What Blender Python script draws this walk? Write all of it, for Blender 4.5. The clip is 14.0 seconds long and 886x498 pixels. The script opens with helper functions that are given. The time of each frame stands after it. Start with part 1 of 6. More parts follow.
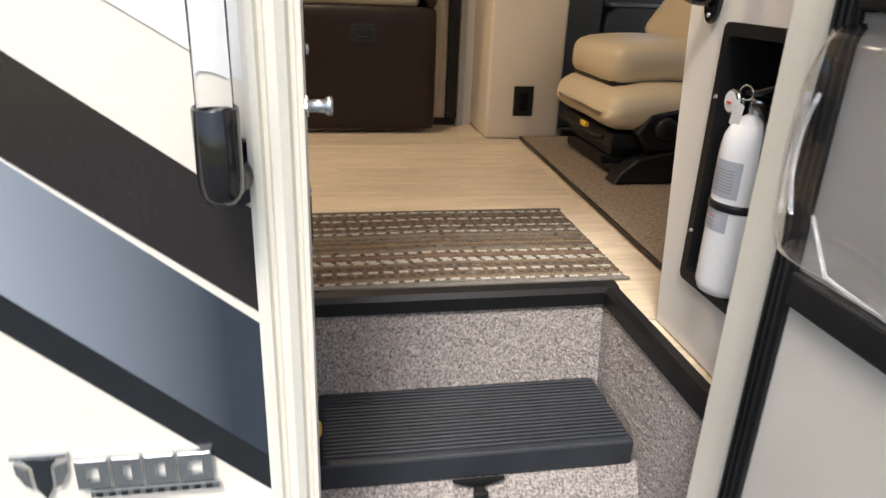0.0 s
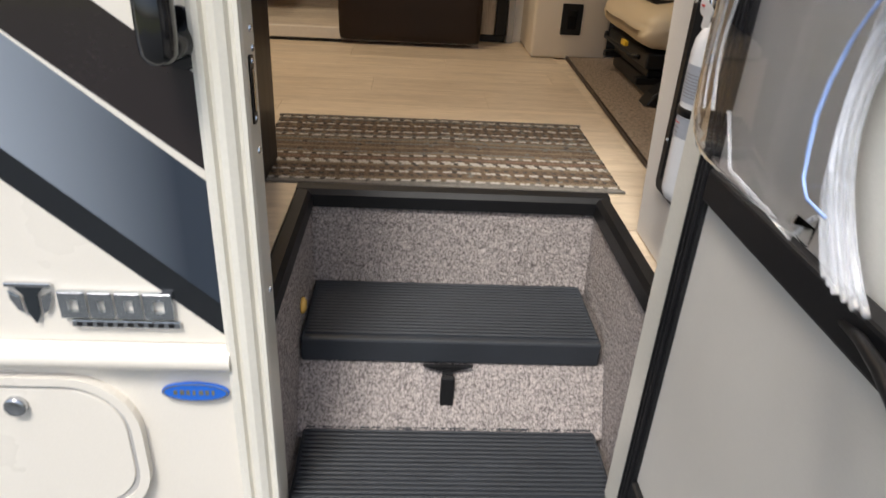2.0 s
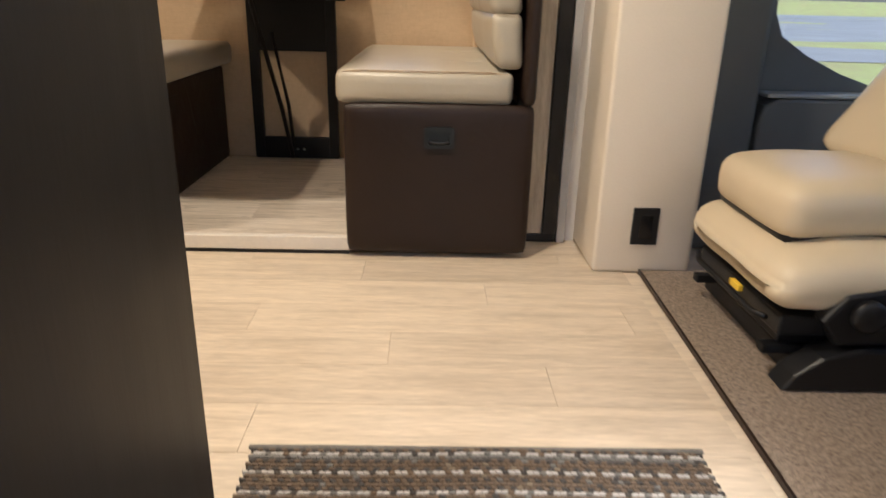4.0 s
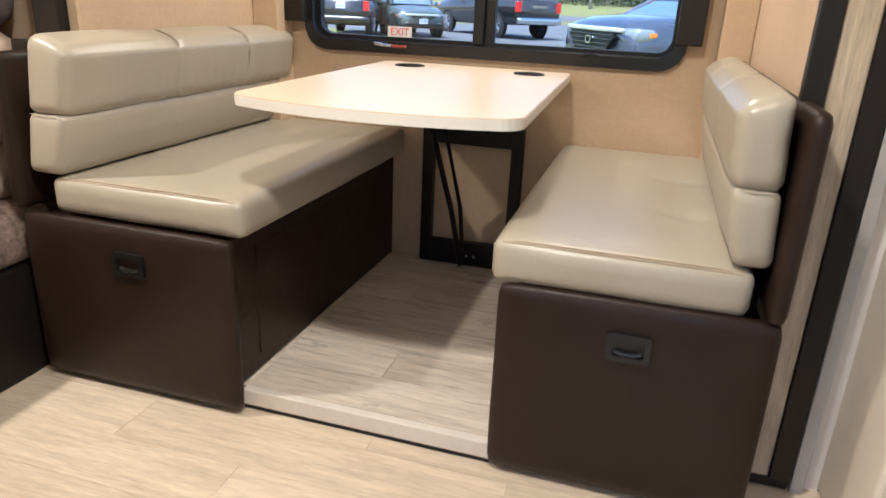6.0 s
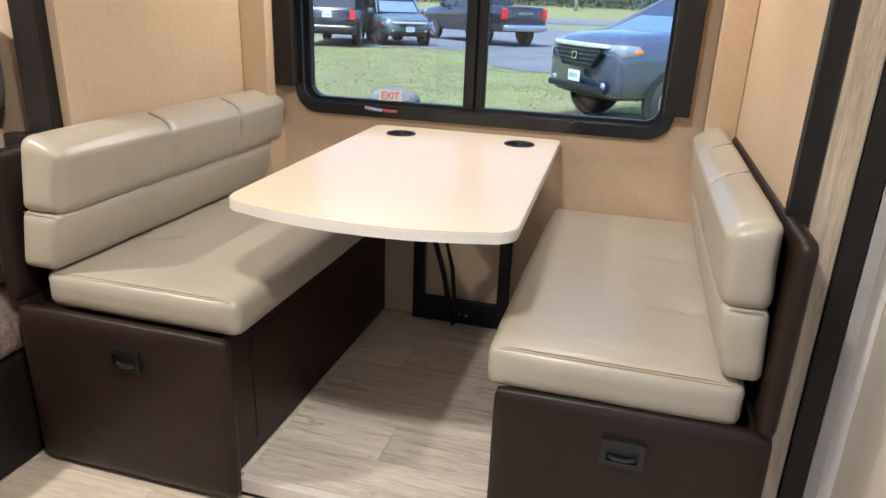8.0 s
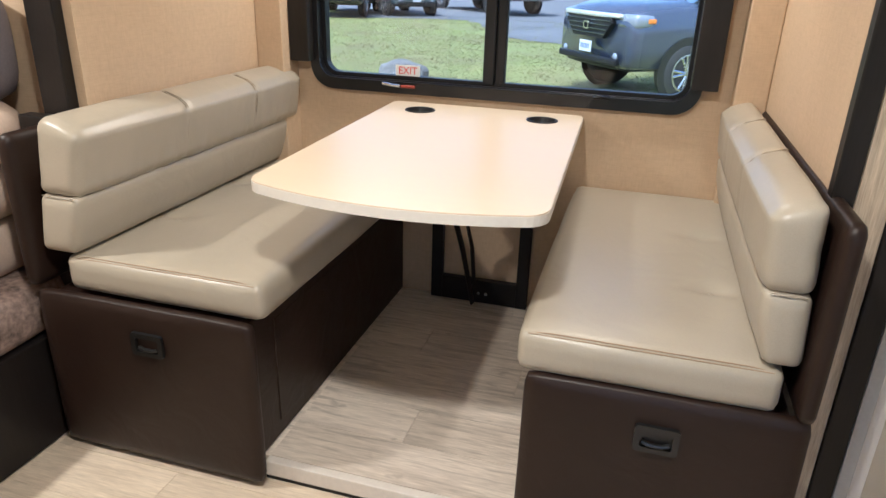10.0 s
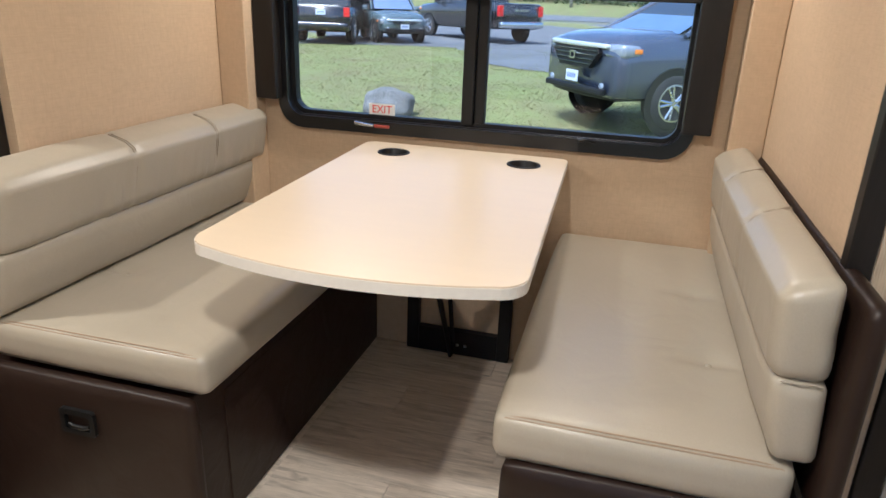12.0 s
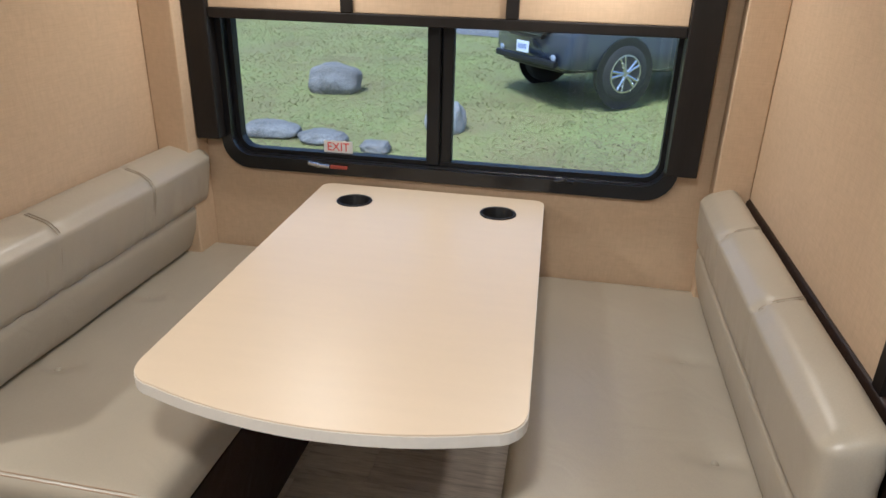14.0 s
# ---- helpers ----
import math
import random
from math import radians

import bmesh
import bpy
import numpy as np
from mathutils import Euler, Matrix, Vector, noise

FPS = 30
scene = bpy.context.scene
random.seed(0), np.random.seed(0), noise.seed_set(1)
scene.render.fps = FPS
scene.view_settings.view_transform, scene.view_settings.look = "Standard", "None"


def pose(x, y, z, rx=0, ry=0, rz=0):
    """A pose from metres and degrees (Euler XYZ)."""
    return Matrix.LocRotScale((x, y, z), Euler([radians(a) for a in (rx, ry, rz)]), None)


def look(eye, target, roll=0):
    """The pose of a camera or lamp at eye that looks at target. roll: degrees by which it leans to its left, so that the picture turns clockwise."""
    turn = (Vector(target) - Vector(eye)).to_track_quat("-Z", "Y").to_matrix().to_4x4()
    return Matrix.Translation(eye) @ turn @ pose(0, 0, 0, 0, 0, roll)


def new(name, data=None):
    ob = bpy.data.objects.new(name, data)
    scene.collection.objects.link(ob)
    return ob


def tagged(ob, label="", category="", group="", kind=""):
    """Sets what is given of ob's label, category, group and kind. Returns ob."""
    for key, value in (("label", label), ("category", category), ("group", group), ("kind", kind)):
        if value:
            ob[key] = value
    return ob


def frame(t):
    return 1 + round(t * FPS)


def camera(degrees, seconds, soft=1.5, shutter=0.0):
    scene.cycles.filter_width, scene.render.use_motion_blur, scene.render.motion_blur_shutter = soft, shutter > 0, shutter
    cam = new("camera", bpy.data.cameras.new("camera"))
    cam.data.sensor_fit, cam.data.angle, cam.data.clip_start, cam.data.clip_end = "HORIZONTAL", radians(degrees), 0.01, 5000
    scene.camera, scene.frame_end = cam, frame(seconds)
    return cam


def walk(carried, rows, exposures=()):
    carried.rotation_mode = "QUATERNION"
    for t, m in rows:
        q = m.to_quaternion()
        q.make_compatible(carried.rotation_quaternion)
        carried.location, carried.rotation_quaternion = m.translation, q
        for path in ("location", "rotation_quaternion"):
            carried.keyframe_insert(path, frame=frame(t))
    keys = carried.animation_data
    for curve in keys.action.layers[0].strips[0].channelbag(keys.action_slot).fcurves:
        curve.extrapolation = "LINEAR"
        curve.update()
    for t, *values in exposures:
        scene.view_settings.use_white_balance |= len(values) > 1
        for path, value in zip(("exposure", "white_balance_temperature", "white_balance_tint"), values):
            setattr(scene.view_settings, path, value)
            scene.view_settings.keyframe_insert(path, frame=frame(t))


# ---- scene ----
cam = camera(66.2, 14.0, 1.5, 0.35)
PATH = [
    (0, (-0.252, -0.559, 0.573), (0.091, 1.264, -0.176), 2.3),
    (0.5, (-0.142, -0.706, 0.562), (0.037, 1.103, -0.272), 4.4),
    (1, (-0.117, -0.759, 0.544), (0.144, 0.93, -0.494), 4.5),
    (1.5, (-0.105, -0.739, 0.548), (0.1, 0.989, -0.439), 3.6),
    (2, (-0.084, -0.657, 0.546), (0.025, 1.106, -0.392), 3.4),
    (2.5, (-0.106, -0.441, 0.577), (0.041, 1.367, -0.265), 3.3),
    (3, (-0.132, -0.248, 0.633), (0.143, 1.607, -0.062), 3.9),
    (3.2, (-0.131, -0.19, 0.644), (0.122, 1.681, -0.016), 3.3),
    (5.5, (-0.093, 0.635, 0.956), (-0.525, 2.431, 0.188), 1.2),
    (6, (-0.116, 0.752, 0.997), (-0.643, 2.554, 0.309), 2.6),
    (6.5, (-0.102, 0.847, 1.132), (-0.675, 2.613, 0.388), 4.1),
    (7, (-0.121, 0.843, 1.209), (-0.724, 2.615, 0.503), 1.8),
    (7.5, (-0.136, 0.813, 1.217), (-0.623, 2.629, 0.533), 2.3),
    (8, (-0.152, 0.801, 1.207), (-0.649, 2.614, 0.523), 2.2),
    (8.5, (-0.165, 0.785, 1.198), (-0.616, 2.578, 0.435), 1.9),
    (8.7, (-0.174, 0.789, 1.207), (-0.684, 2.564, 0.44), 1.8),
    (11, (-0.219, 0.849, 1.219), (-0.704, 2.645, 0.483), 1.3),
    (11.5, (-0.226, 0.879, 1.236), (-0.688, 2.697, 0.543), 1.4),
    (12, (-0.217, 1.009, 1.235), (-0.7, 2.822, 0.542), 2.2),
    (12.5, (-0.193, 1.151, 1.327), (-0.726, 2.919, 0.559), 3.8),
    (13, (-0.227, 1.18, 1.388), (-0.804, 2.903, 0.551), 2.0),
    (13.5, (-0.289, 1.199, 1.421), (-0.73, 2.968, 0.598), 1.3),
    (14, (-0.331, 1.239, 1.421), (-0.665, 3.043, 0.625), 1.5),
]
walk(cam, [(t, look(e, g, r)) for t, e, g, r in PATH],
     [(0.0, 0.60, 6250, 9), (0.5, 0.52, 6250, 9), (1.5, 0.30, 6200, 9), (2.0, 0.26, 6200, 9), (3.0, 0.72, 6000, 9), (5.5, 1.46, 5100, 8), (6.0, 1.36, 5050, 8),
      (6.5, 1.30, 5000, 8), (7.5, 1.20, 4900, 8), (11.0, 1.22, 4900, 8), (12.5, 0.76, 4900, 8), (13.0, 0.54, 4850, 8), (14.0, 0.64, 4850, 8)])

# ---- world, sun, lamps ----
world = bpy.data.worlds.new("sky_world")
scene.world = world
world.use_nodes = True
wn = world.node_tree
sky = wn.nodes.new("ShaderNodeTexSky")
sky.sky_type = "NISHITA"
sky.sun_disc = False
sky.sun_elevation = radians(60)
sky.sun_rotation = radians(200)
sky.dust_density = 3.5
wn.links.new(sky.outputs[0], wn.nodes["Background"].inputs[0])
wn.nodes["Background"].inputs[1].default_value = 0.15
sun = new("sun", bpy.data.lights.new("sun", "SUN"))
sun.data.energy, sun.data.angle, sun.data.color = 2.8, radians(14), (1.0, 0.94, 0.85)
sun.matrix_world = look((-1.4, -3.8, 7), (0, 0, 0))


def ceiling_lamp(x, y, z, watts, size, colour):
    lamp = new("lamp", bpy.data.lights.new("lamp", "AREA"))
    lamp.data.shape, lamp.data.size, lamp.data.energy, lamp.data.color = "DISK", size, watts, colour
    lamp.matrix_world = look((x, y, z), (x, y, 0))
    return lamp


# warm LED pucks under the slide-out ceiling and the main ceiling
WARM = (1.0, 0.79, 0.55)
SLIDE_LAMPS = ((-1.04, 2.94), (-0.29, 2.94))
MAIN_LAMPS = ((-0.48, 1.28), (-2.1, 1.45))
for lx, ly in SLIDE_LAMPS:
    ceiling_lamp(lx, ly, 1.598, 2.2, 0.09, WARM)
for lx, ly in MAIN_LAMPS:
    ceiling_lamp(lx, ly, 1.965, 13.0, 0.12, WARM)


# ---- materials ----
def mat(name, base, rough=0.5, metal=0.0, vary=0.15, scale=8.0, fine=120.0, bump=0.05, stretch=(1, 1, 1), second=None, coat=0.0,
        random_piece=0.0, dist=0.002):
    """Principled surface with variation at two scales and fine relief."""
    m = bpy.data.materials.new(name)
    m.use_nodes = True
    nt = m.node_tree
    n, ln = nt.nodes, nt.links
    b = n["Principled BSDF"]
    b.inputs["Roughness"].default_value = rough
    b.inputs["Metallic"].default_value = metal
    b.inputs["Coat Weight"].default_value = coat
    tc = n.new("ShaderNodeTexCoord")
    mp = n.new("ShaderNodeMapping")
    mp.inputs["Scale"].default_value = stretch
    ln.new(tc.outputs["Object"], mp.inputs[0])
    big = n.new("ShaderNodeTexNoise")
    big.inputs["Scale"].default_value, big.inputs["Detail"].default_value = scale, 5
    small = n.new("ShaderNodeTexNoise")
    small.inputs["Scale"].default_value, small.inputs["Detail"].default_value = fine, 3
    for t in (big, small):
        ln.new(mp.outputs[0], t.inputs["Vector"])
    add = n.new("ShaderNodeMath")
    add.operation = "MULTIPLY_ADD"
    add.inputs[1].default_value = 0.45
    ln.new(small.outputs[0], add.inputs[0])
    half = n.new("ShaderNodeMath")
    half.operation = "MULTIPLY"
    half.inputs[1].default_value = 0.55
    ln.new(big.outputs[0], half.inputs[0])
    ln.new(half.outputs[0], add.inputs[2])
    fac = add.outputs[0]
    if random_piece:
        info = n.new("ShaderNodeObjectInfo")
        r = n.new("ShaderNodeMath")
        r.operation = "MULTIPLY_ADD"
        r.inputs[1].default_value = random_piece
        ln.new(info.outputs["Random"], r.inputs[0])
        ln.new(fac, r.inputs[2])
        s = n.new("ShaderNodeMath")
        s.operation = "SUBTRACT"
        s.inputs[1].default_value = random_piece / 2
        ln.new(r.outputs[0], s.inputs[0])
        fac = s.outputs[0]
    ramp = n.new("ShaderNodeValToRGB")
    lo = second or tuple(c * (1 - vary) for c in base)
    hi = tuple(min(1.0, c * (1 + vary)) for c in base)
    ramp.color_ramp.elements[0].position, ramp.color_ramp.elements[1].position = 0.32, 0.68
    ramp.color_ramp.elements[0].color = (*lo, 1)
    ramp.color_ramp.elements[1].color = (*hi, 1)
    ln.new(fac, ramp.inputs[0])
    ln.new(ramp.outputs[0], b.inputs["Base Color"])
    rr = n.new("ShaderNodeMapRange")
    rr.inputs["To Min"].default_value, rr.inputs["To Max"].default_value = max(0.02, rough - 0.08), min(1, rough + 0.08)
    ln.new(big.outputs[0], rr.inputs[0])
    ln.new(rr.outputs[0], b.inputs["Roughness"])
    bp = n.new("ShaderNodeBump")
    bp.inputs["Strength"].default_value, bp.inputs["Distance"].default_value = bump, dist
    ln.new(small.outputs[0], bp.inputs["Height"])
    ln.new(bp.outputs[0], b.inputs["Normal"])
    return m


def weave_mat(name, base, line, scale):
    """Grasscloth wall covering: fine threads across and along, with blotches."""
    m = mat(name, base, 0.75, 0, 0.08, 3.0, 60, 0.1)
    nt = m.node_tree
    n, ln = nt.nodes, nt.links
    b = n["Principled BSDF"]
    old = b.inputs["Base Color"].links[0].from_socket
    tc = n.new("ShaderNodeTexCoord")
    mix_in = old
    for stretch in ((1, 1, 22), (14, 14, 1)):
        mp = n.new("ShaderNodeMapping")
        mp.inputs["Scale"].default_value = tuple(s * scale for s in stretch)
        ln.new(tc.outputs["Object"], mp.inputs[0])
        nz = n.new("ShaderNodeTexNoise")
        nz.inputs["Scale"].default_value, nz.inputs["Detail"].default_value = 1.0, 3
        ln.new(mp.outputs[0], nz.inputs["Vector"])
        mr = n.new("ShaderNodeMapRange")
        mr.inputs["From Min"].default_value, mr.inputs["From Max"].default_value = 0.45, 0.7
        mr.inputs["To Max"].default_value = 0.22
        ln.new(nz.outputs[0], mr.inputs[0])
        mix = n.new("ShaderNodeMixRGB")
        mix.inputs[2].default_value = (*line, 1)
        ln.new(mr.outputs[0], mix.inputs[0])
        ln.new(mix_in, mix.inputs[1])
        mix_in = mix.outputs[0]
    ln.new(mix_in, b.inputs["Base Color"])
    return m


def glass_mat(name, tint=(1, 1, 1), rough=0.0, ior=1.45):
    m = bpy.data.materials.new(name)
    m.use_nodes = True
    b = m.node_tree.nodes["Principled BSDF"]
    b.inputs["Base Color"].default_value = (*tint, 1)
    b.inputs["Transmission Weight"].default_value = 1.0
    b.inputs["Roughness"].default_value = rough
    b.inputs["IOR"].default_value = ior
    return m


def glow_mat(name, colour, strength):
    m = bpy.data.materials.new(name)
    m.use_nodes = True
    b = m.node_tree.nodes["Principled BSDF"]
    b.inputs["Base Color"].default_value = (0.9, 0.9, 0.9, 1)
    b.inputs["Emission Color"].default_value = (*colour, 1)
    b.inputs["Emission Strength"].default_value = strength
    return m


M_CREAM = mat("cream_gelcoat", (0.79, 0.74, 0.655), 0.28, 0, 0.03, 3, 300, 0.01, coat=0.3)
M_WHITE = mat("white_gelcoat", (0.85, 0.84, 0.82), 0.22, 0, 0.02, 3, 300, 0.01, coat=0.4)
M_TRIM = mat("ivory_door_trim", (0.72, 0.69, 0.61), 0.35, 0, 0.05, 6, 200, 0.02)
M_BROWNBLACK = mat("brown_black_vinyl_graphic", (0.022, 0.017, 0.017), 0.22, 0, 0.2, 4, 200, 0.01, coat=0.4)
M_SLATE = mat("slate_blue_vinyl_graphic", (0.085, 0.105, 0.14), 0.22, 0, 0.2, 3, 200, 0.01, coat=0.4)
# the slate band's light-to-dark fade puts a sky reflection into its colour
_n, _l = M_SLATE.node_tree.nodes, M_SLATE.node_tree.links
_tc, _sep, _mr, _cr = _n.new("ShaderNodeTexCoord"), _n.new("ShaderNodeSeparateXYZ"), _n.new("ShaderNodeMapRange"), _n.new("ShaderNodeMixRGB")
_l.new(_tc.outputs["Object"], _sep.inputs[0])
_l.new(_sep.outputs["X"], _mr.inputs[0])
_mr.inputs["From Min"].default_value, _mr.inputs["From Max"].default_value = -0.66, -0.36
_cr.inputs[1].default_value, _cr.inputs[2].default_value = (0.40, 0.45, 0.52, 1), (0.030, 0.040, 0.057, 1)
_l.new(_mr.outputs[0], _cr.inputs[0])
_l.new(_cr.outputs[0], _n["Principled BSDF"].inputs["Base Color"])
M_BLACKG = mat("black_vinyl_graphic", (0.012, 0.014, 0.017), 0.25, 0, 0.2, 4, 200, 0.01, coat=0.4)
M_CHROME = mat("chrome", (0.62, 0.64, 0.67), 0.12, 1.0, 0.1, 20, 200, 0.01)
M_DARKCHROME = mat("dark_chrome", (0.16, 0.18, 0.2), 0.15, 1.0, 0.1, 20, 200, 0.01)
M_ALU = mat("brushed_aluminium", (0.74, 0.76, 0.79), 0.4, 1.0, 0.08, 6, 200, 0.05, (1, 30, 30))
M_ZINC = mat("zinc_plated_steel", (0.62, 0.65, 0.68), 0.25, 1.0, 0.12, 30, 200, 0.02)
M_BLACK = mat("black_plastic", (0.013, 0.013, 0.014), 0.38, 0, 0.25, 10, 400, 0.08)
M_GLOSSBLACK = mat("gloss_black_plastic", (0.008, 0.008, 0.009), 0.12, 0, 0.2, 10, 300, 0.01, coat=0.4)
M_BLACKFRAME = mat("black_powder_coat", (0.008, 0.008, 0.009), 0.45, 0, 0.3, 8, 600, 0.1)
M_RUBBER = mat("charcoal_ribbed_rubber", (0.024, 0.028, 0.035), 0.55, 0, 0.3, 10, 500, 0.1)
M_CARPET = mat("grey_brown_pile_carpet", (0.53, 0.475, 0.45), 0.95, 0, 0.25, 200, 520, 1.0, second=(0.14, 0.118, 0.112), dist=0.005)
for _e, _p in zip(M_CARPET.node_tree.nodes["Color Ramp"].color_ramp.elements, (0.385, 0.60)):
    _e.position = _p
M_CABCARPET = mat("brown_cab_carpet", (0.36, 0.285, 0.215), 0.95, 0, 0.4, 110, 380, 1.0, second=(0.12, 0.092, 0.07), dist=0.005)
M_PLANK = mat("pale_oak_vinyl_plank", (0.73, 0.62, 0.475), 0.36, 0, 0.12, 2.2, 14, 0.08, (1.6, 16, 16), second=(0.53, 0.44, 0.33), random_piece=0.16)
M_SLIDEPLANK = mat("grey_oak_vinyl_plank", (0.84, 0.75, 0.64), 0.36, 0, 0.12, 2.2, 14, 0.08, (1.6, 16, 16), second=(0.60, 0.52, 0.425), random_piece=0.16)


def streaked(m, line, amount):
    """Thin dark weathered grain streaks along x on a plank material."""
    n, ln = m.node_tree.nodes, m.node_tree.links
    b = n["Principled BSDF"]
    old = b.inputs["Base Color"].links[0].from_socket
    tc, info, off = n.new("ShaderNodeTexCoord"), n.new("ShaderNodeObjectInfo"), n.new("ShaderNodeVectorMath")
    off.operation = "ADD"
    ln.new(tc.outputs["Object"], off.inputs[0])
    k = n.new("ShaderNodeMath")
    k.operation = "MULTIPLY"
    k.inputs[1].default_value = 17.0
    ln.new(info.outputs["Random"], k.inputs[0])
    ln.new(k.outputs[0], off.inputs[1])
    for stretch, lo, hi, amt in (((5, 70, 70), 0.52, 0.68, amount), ((1.6, 20, 20), 0.55, 0.75, amount * 0.8), ((9, 26, 26), 0.62, 0.72, amount * 0.9)):
        mp = n.new("ShaderNodeMapping")
        mp.inputs["Scale"].default_value = stretch
        ln.new(off.outputs[0], mp.inputs[0])
        nz = n.new("ShaderNodeTexNoise")
        nz.inputs["Scale"].default_value, nz.inputs["Detail"].default_value, nz.inputs["Distortion"].default_value = 1.0, 6, 0.6
        ln.new(mp.outputs[0], nz.inputs["Vector"])
        mr = n.new("ShaderNodeMapRange")
        mr.inputs["From Min"].default_value, mr.inputs["From Max"].default_value, mr.inputs["To Max"].default_value = lo, hi, amt
        ln.new(nz.outputs[0], mr.inputs[0])
        mix = n.new("ShaderNodeMixRGB")
        mix.inputs[2].default_value = (*line, 1)
        ln.new(mr.outputs[0], mix.inputs[0])
        ln.new(old, mix.inputs[1])
        old = mix.outputs[0]
    ln.new(old, b.inputs["Base Color"])


streaked(M_PLANK, (0.40, 0.30, 0.19), 0.26)
streaked(M_SLIDEPLANK, (0.30, 0.245, 0.19), 0.5)
M_LIP = mat("pale_edge_trim", (0.74, 0.68, 0.60), 0.5, 0, 0.06, 5, 100, 0.05)
M_LEATHER = mat("beige_vinyl_leather", (0.41, 0.365, 0.285), 0.35, 0, 0.07, 4, 420, 0.12, dist=0.0006)


def creased(m, scale, strength, dist):
    """Adds broad soft creases under the fine grain of a material."""
    n, ln = m.node_tree.nodes, m.node_tree.links
    tc, nz, bp = n.new("ShaderNodeTexCoord"), n.new("ShaderNodeTexNoise"), n.new("ShaderNodeBump")
    nz.inputs["Scale"].default_value, nz.inputs["Detail"].default_value, nz.inputs["Distortion"].default_value = scale, 4, 1.2
    bp.inputs["Strength"].default_value, bp.inputs["Distance"].default_value = strength, dist
    ln.new(tc.outputs["Object"], nz.inputs["Vector"])
    ln.new(nz.outputs[0], bp.inputs["Height"])
    ln.new(bp.outputs[0], n["Bump"].inputs["Normal"])


creased(M_LEATHER, 9, 0.16, 0.012)
M_SEATLEATHER = mat("cream_cab_leather", (0.62, 0.52, 0.36), 0.4, 0, 0.06, 6, 700, 0.2, dist=0.0006)
M_STITCH = mat("tan_stitching", (0.36, 0.26, 0.17), 0.8, 0, 0.1, 50, 300, 0.1)
M_BROWN = mat("dark_brown_vinyl", (0.021, 0.0115, 0.008), 0.42, 0, 0.18, 7, 700, 0.25, dist=0.0006)
creased(M_BROWN, 9, 0.3, 0.01)
M_ESPRESSO = mat("espresso_laminate", (0.014, 0.0115, 0.0105), 0.4, 0, 0.25, 3, 30, 0.05, (12, 12, 1))
M_DRIFT = mat("driftwood_laminate", (0.55, 0.46, 0.34), 0.5, 0, 0.1, 3, 22, 0.1, (24, 24, 1.2), second=(0.29, 0.23, 0.165))
M_GRAYTRIM = mat("grey_seal_strip", (0.42, 0.41, 0.40), 0.6, 0, 0.1, 8, 100, 0.05)
M_WALLCLOTH = weave_mat("beige_grasscloth_wall", (0.56, 0.42, 0.275), (0.41, 0.295, 0.18), 22)
M_WALLWHITE = mat("off_white_wall_panel", (0.75, 0.71, 0.66), 0.5, 0, 0.04, 4, 200, 0.05)
M_PILLAR = mat("warm_white_pillar_panel", (0.78, 0.70, 0.585), 0.5, 0, 0.04, 4, 200, 0.05)
M_CEIL = mat("white_ceiling_panel", (0.75, 0.72, 0.68), 0.6, 0, 0.03, 4, 150, 0.05)
M_TABLE = mat("pale_maple_laminate", (0.69, 0.575, 0.425), 0.28, 0, 0.02, 3, 40, 0.0, (2, 14, 14), coat=0.15)
M_TABLE.node_tree.nodes["Principled BSDF"].inputs["Coat Roughness"].default_value = 0.34
_mr = M_TABLE.node_tree.nodes["Map Range"]
_mr.inputs["To Min"].default_value, _mr.inputs["To Max"].default_value = 0.37, 0.41
M_TABLEEDGE = mat("white_table_edging", (0.74, 0.70, 0.63), 0.4, 0, 0.04, 5, 100, 0.03)
M_GLASS = glass_mat("window_glass", (0.985, 1.0, 1.0), 0.0, 1.35)
M_PLASTIC = glass_mat("clear_plastic", (0.96, 0.97, 0.99), 0.03, 1.22)
M_PLASTICEDGE = mat("frosted_clear_plastic", (0.86, 0.88, 0.93), 0.12, 0, 0.05, 30, 200, 0.02)
M_PLASTICEDGE.node_tree.nodes["Principled BSDF"].inputs["Transmission Weight"].default_value = 0.8
M_ACRYL = glass_mat("clear_acrylic_rod", (0.98, 0.98, 0.98), 0.02, 1.10)
M_SCREEN = mat("grey_screen_mesh", (0.59, 0.56, 0.505), 0.7, 0, 0.1, 3, 900, 0.3, dist=0.0008)
M_DOORPANEL = mat("cream_door_panel", (0.70, 0.68, 0.62), 0.5, 0, 0.04, 4, 300, 0.15)
M_BLUE = mat("blue_enamel_badge", (0.02, 0.14, 0.62), 0.3, 0, 0.1, 8, 100, 0.02, coat=0.3)
M_EXT = mat("white_extinguisher_paint", (0.87, 0.87, 0.88), 0.25, 0, 0.03, 6, 200, 0.01, coat=0.3)
M_LABEL = mat("white_paper_label", (0.74, 0.74, 0.74), 0.55, 0, 0.05, 12, 200, 0.02)
M_GREYINK = mat("grey_ink", (0.30, 0.30, 0.32), 0.6, 0, 0.1, 12, 200, 0.02)
M_REDINK = mat("red_ink", (0.65, 0.06, 0.05), 0.6, 0, 0.1, 12, 200, 0.02)
M_YELLOW = mat("yellow_tag", (0.75, 0.5, 0.03), 0.5, 0, 0.1, 12, 200, 0.02)
M_AMBER = mat("amber_lens", (0.8, 0.5, 0.12), 0.2, 0, 0.1, 12, 200, 0.02)
M_CABGREY = mat("grey_cab_plastic", (0.10, 0.105, 0.105), 0.55, 0, 0.1, 8, 400, 0.15)
M_BED = mat("peach_bed_linen", (0.60, 0.47, 0.37), 0.85, 0, 0.1, 4, 150, 0.3)
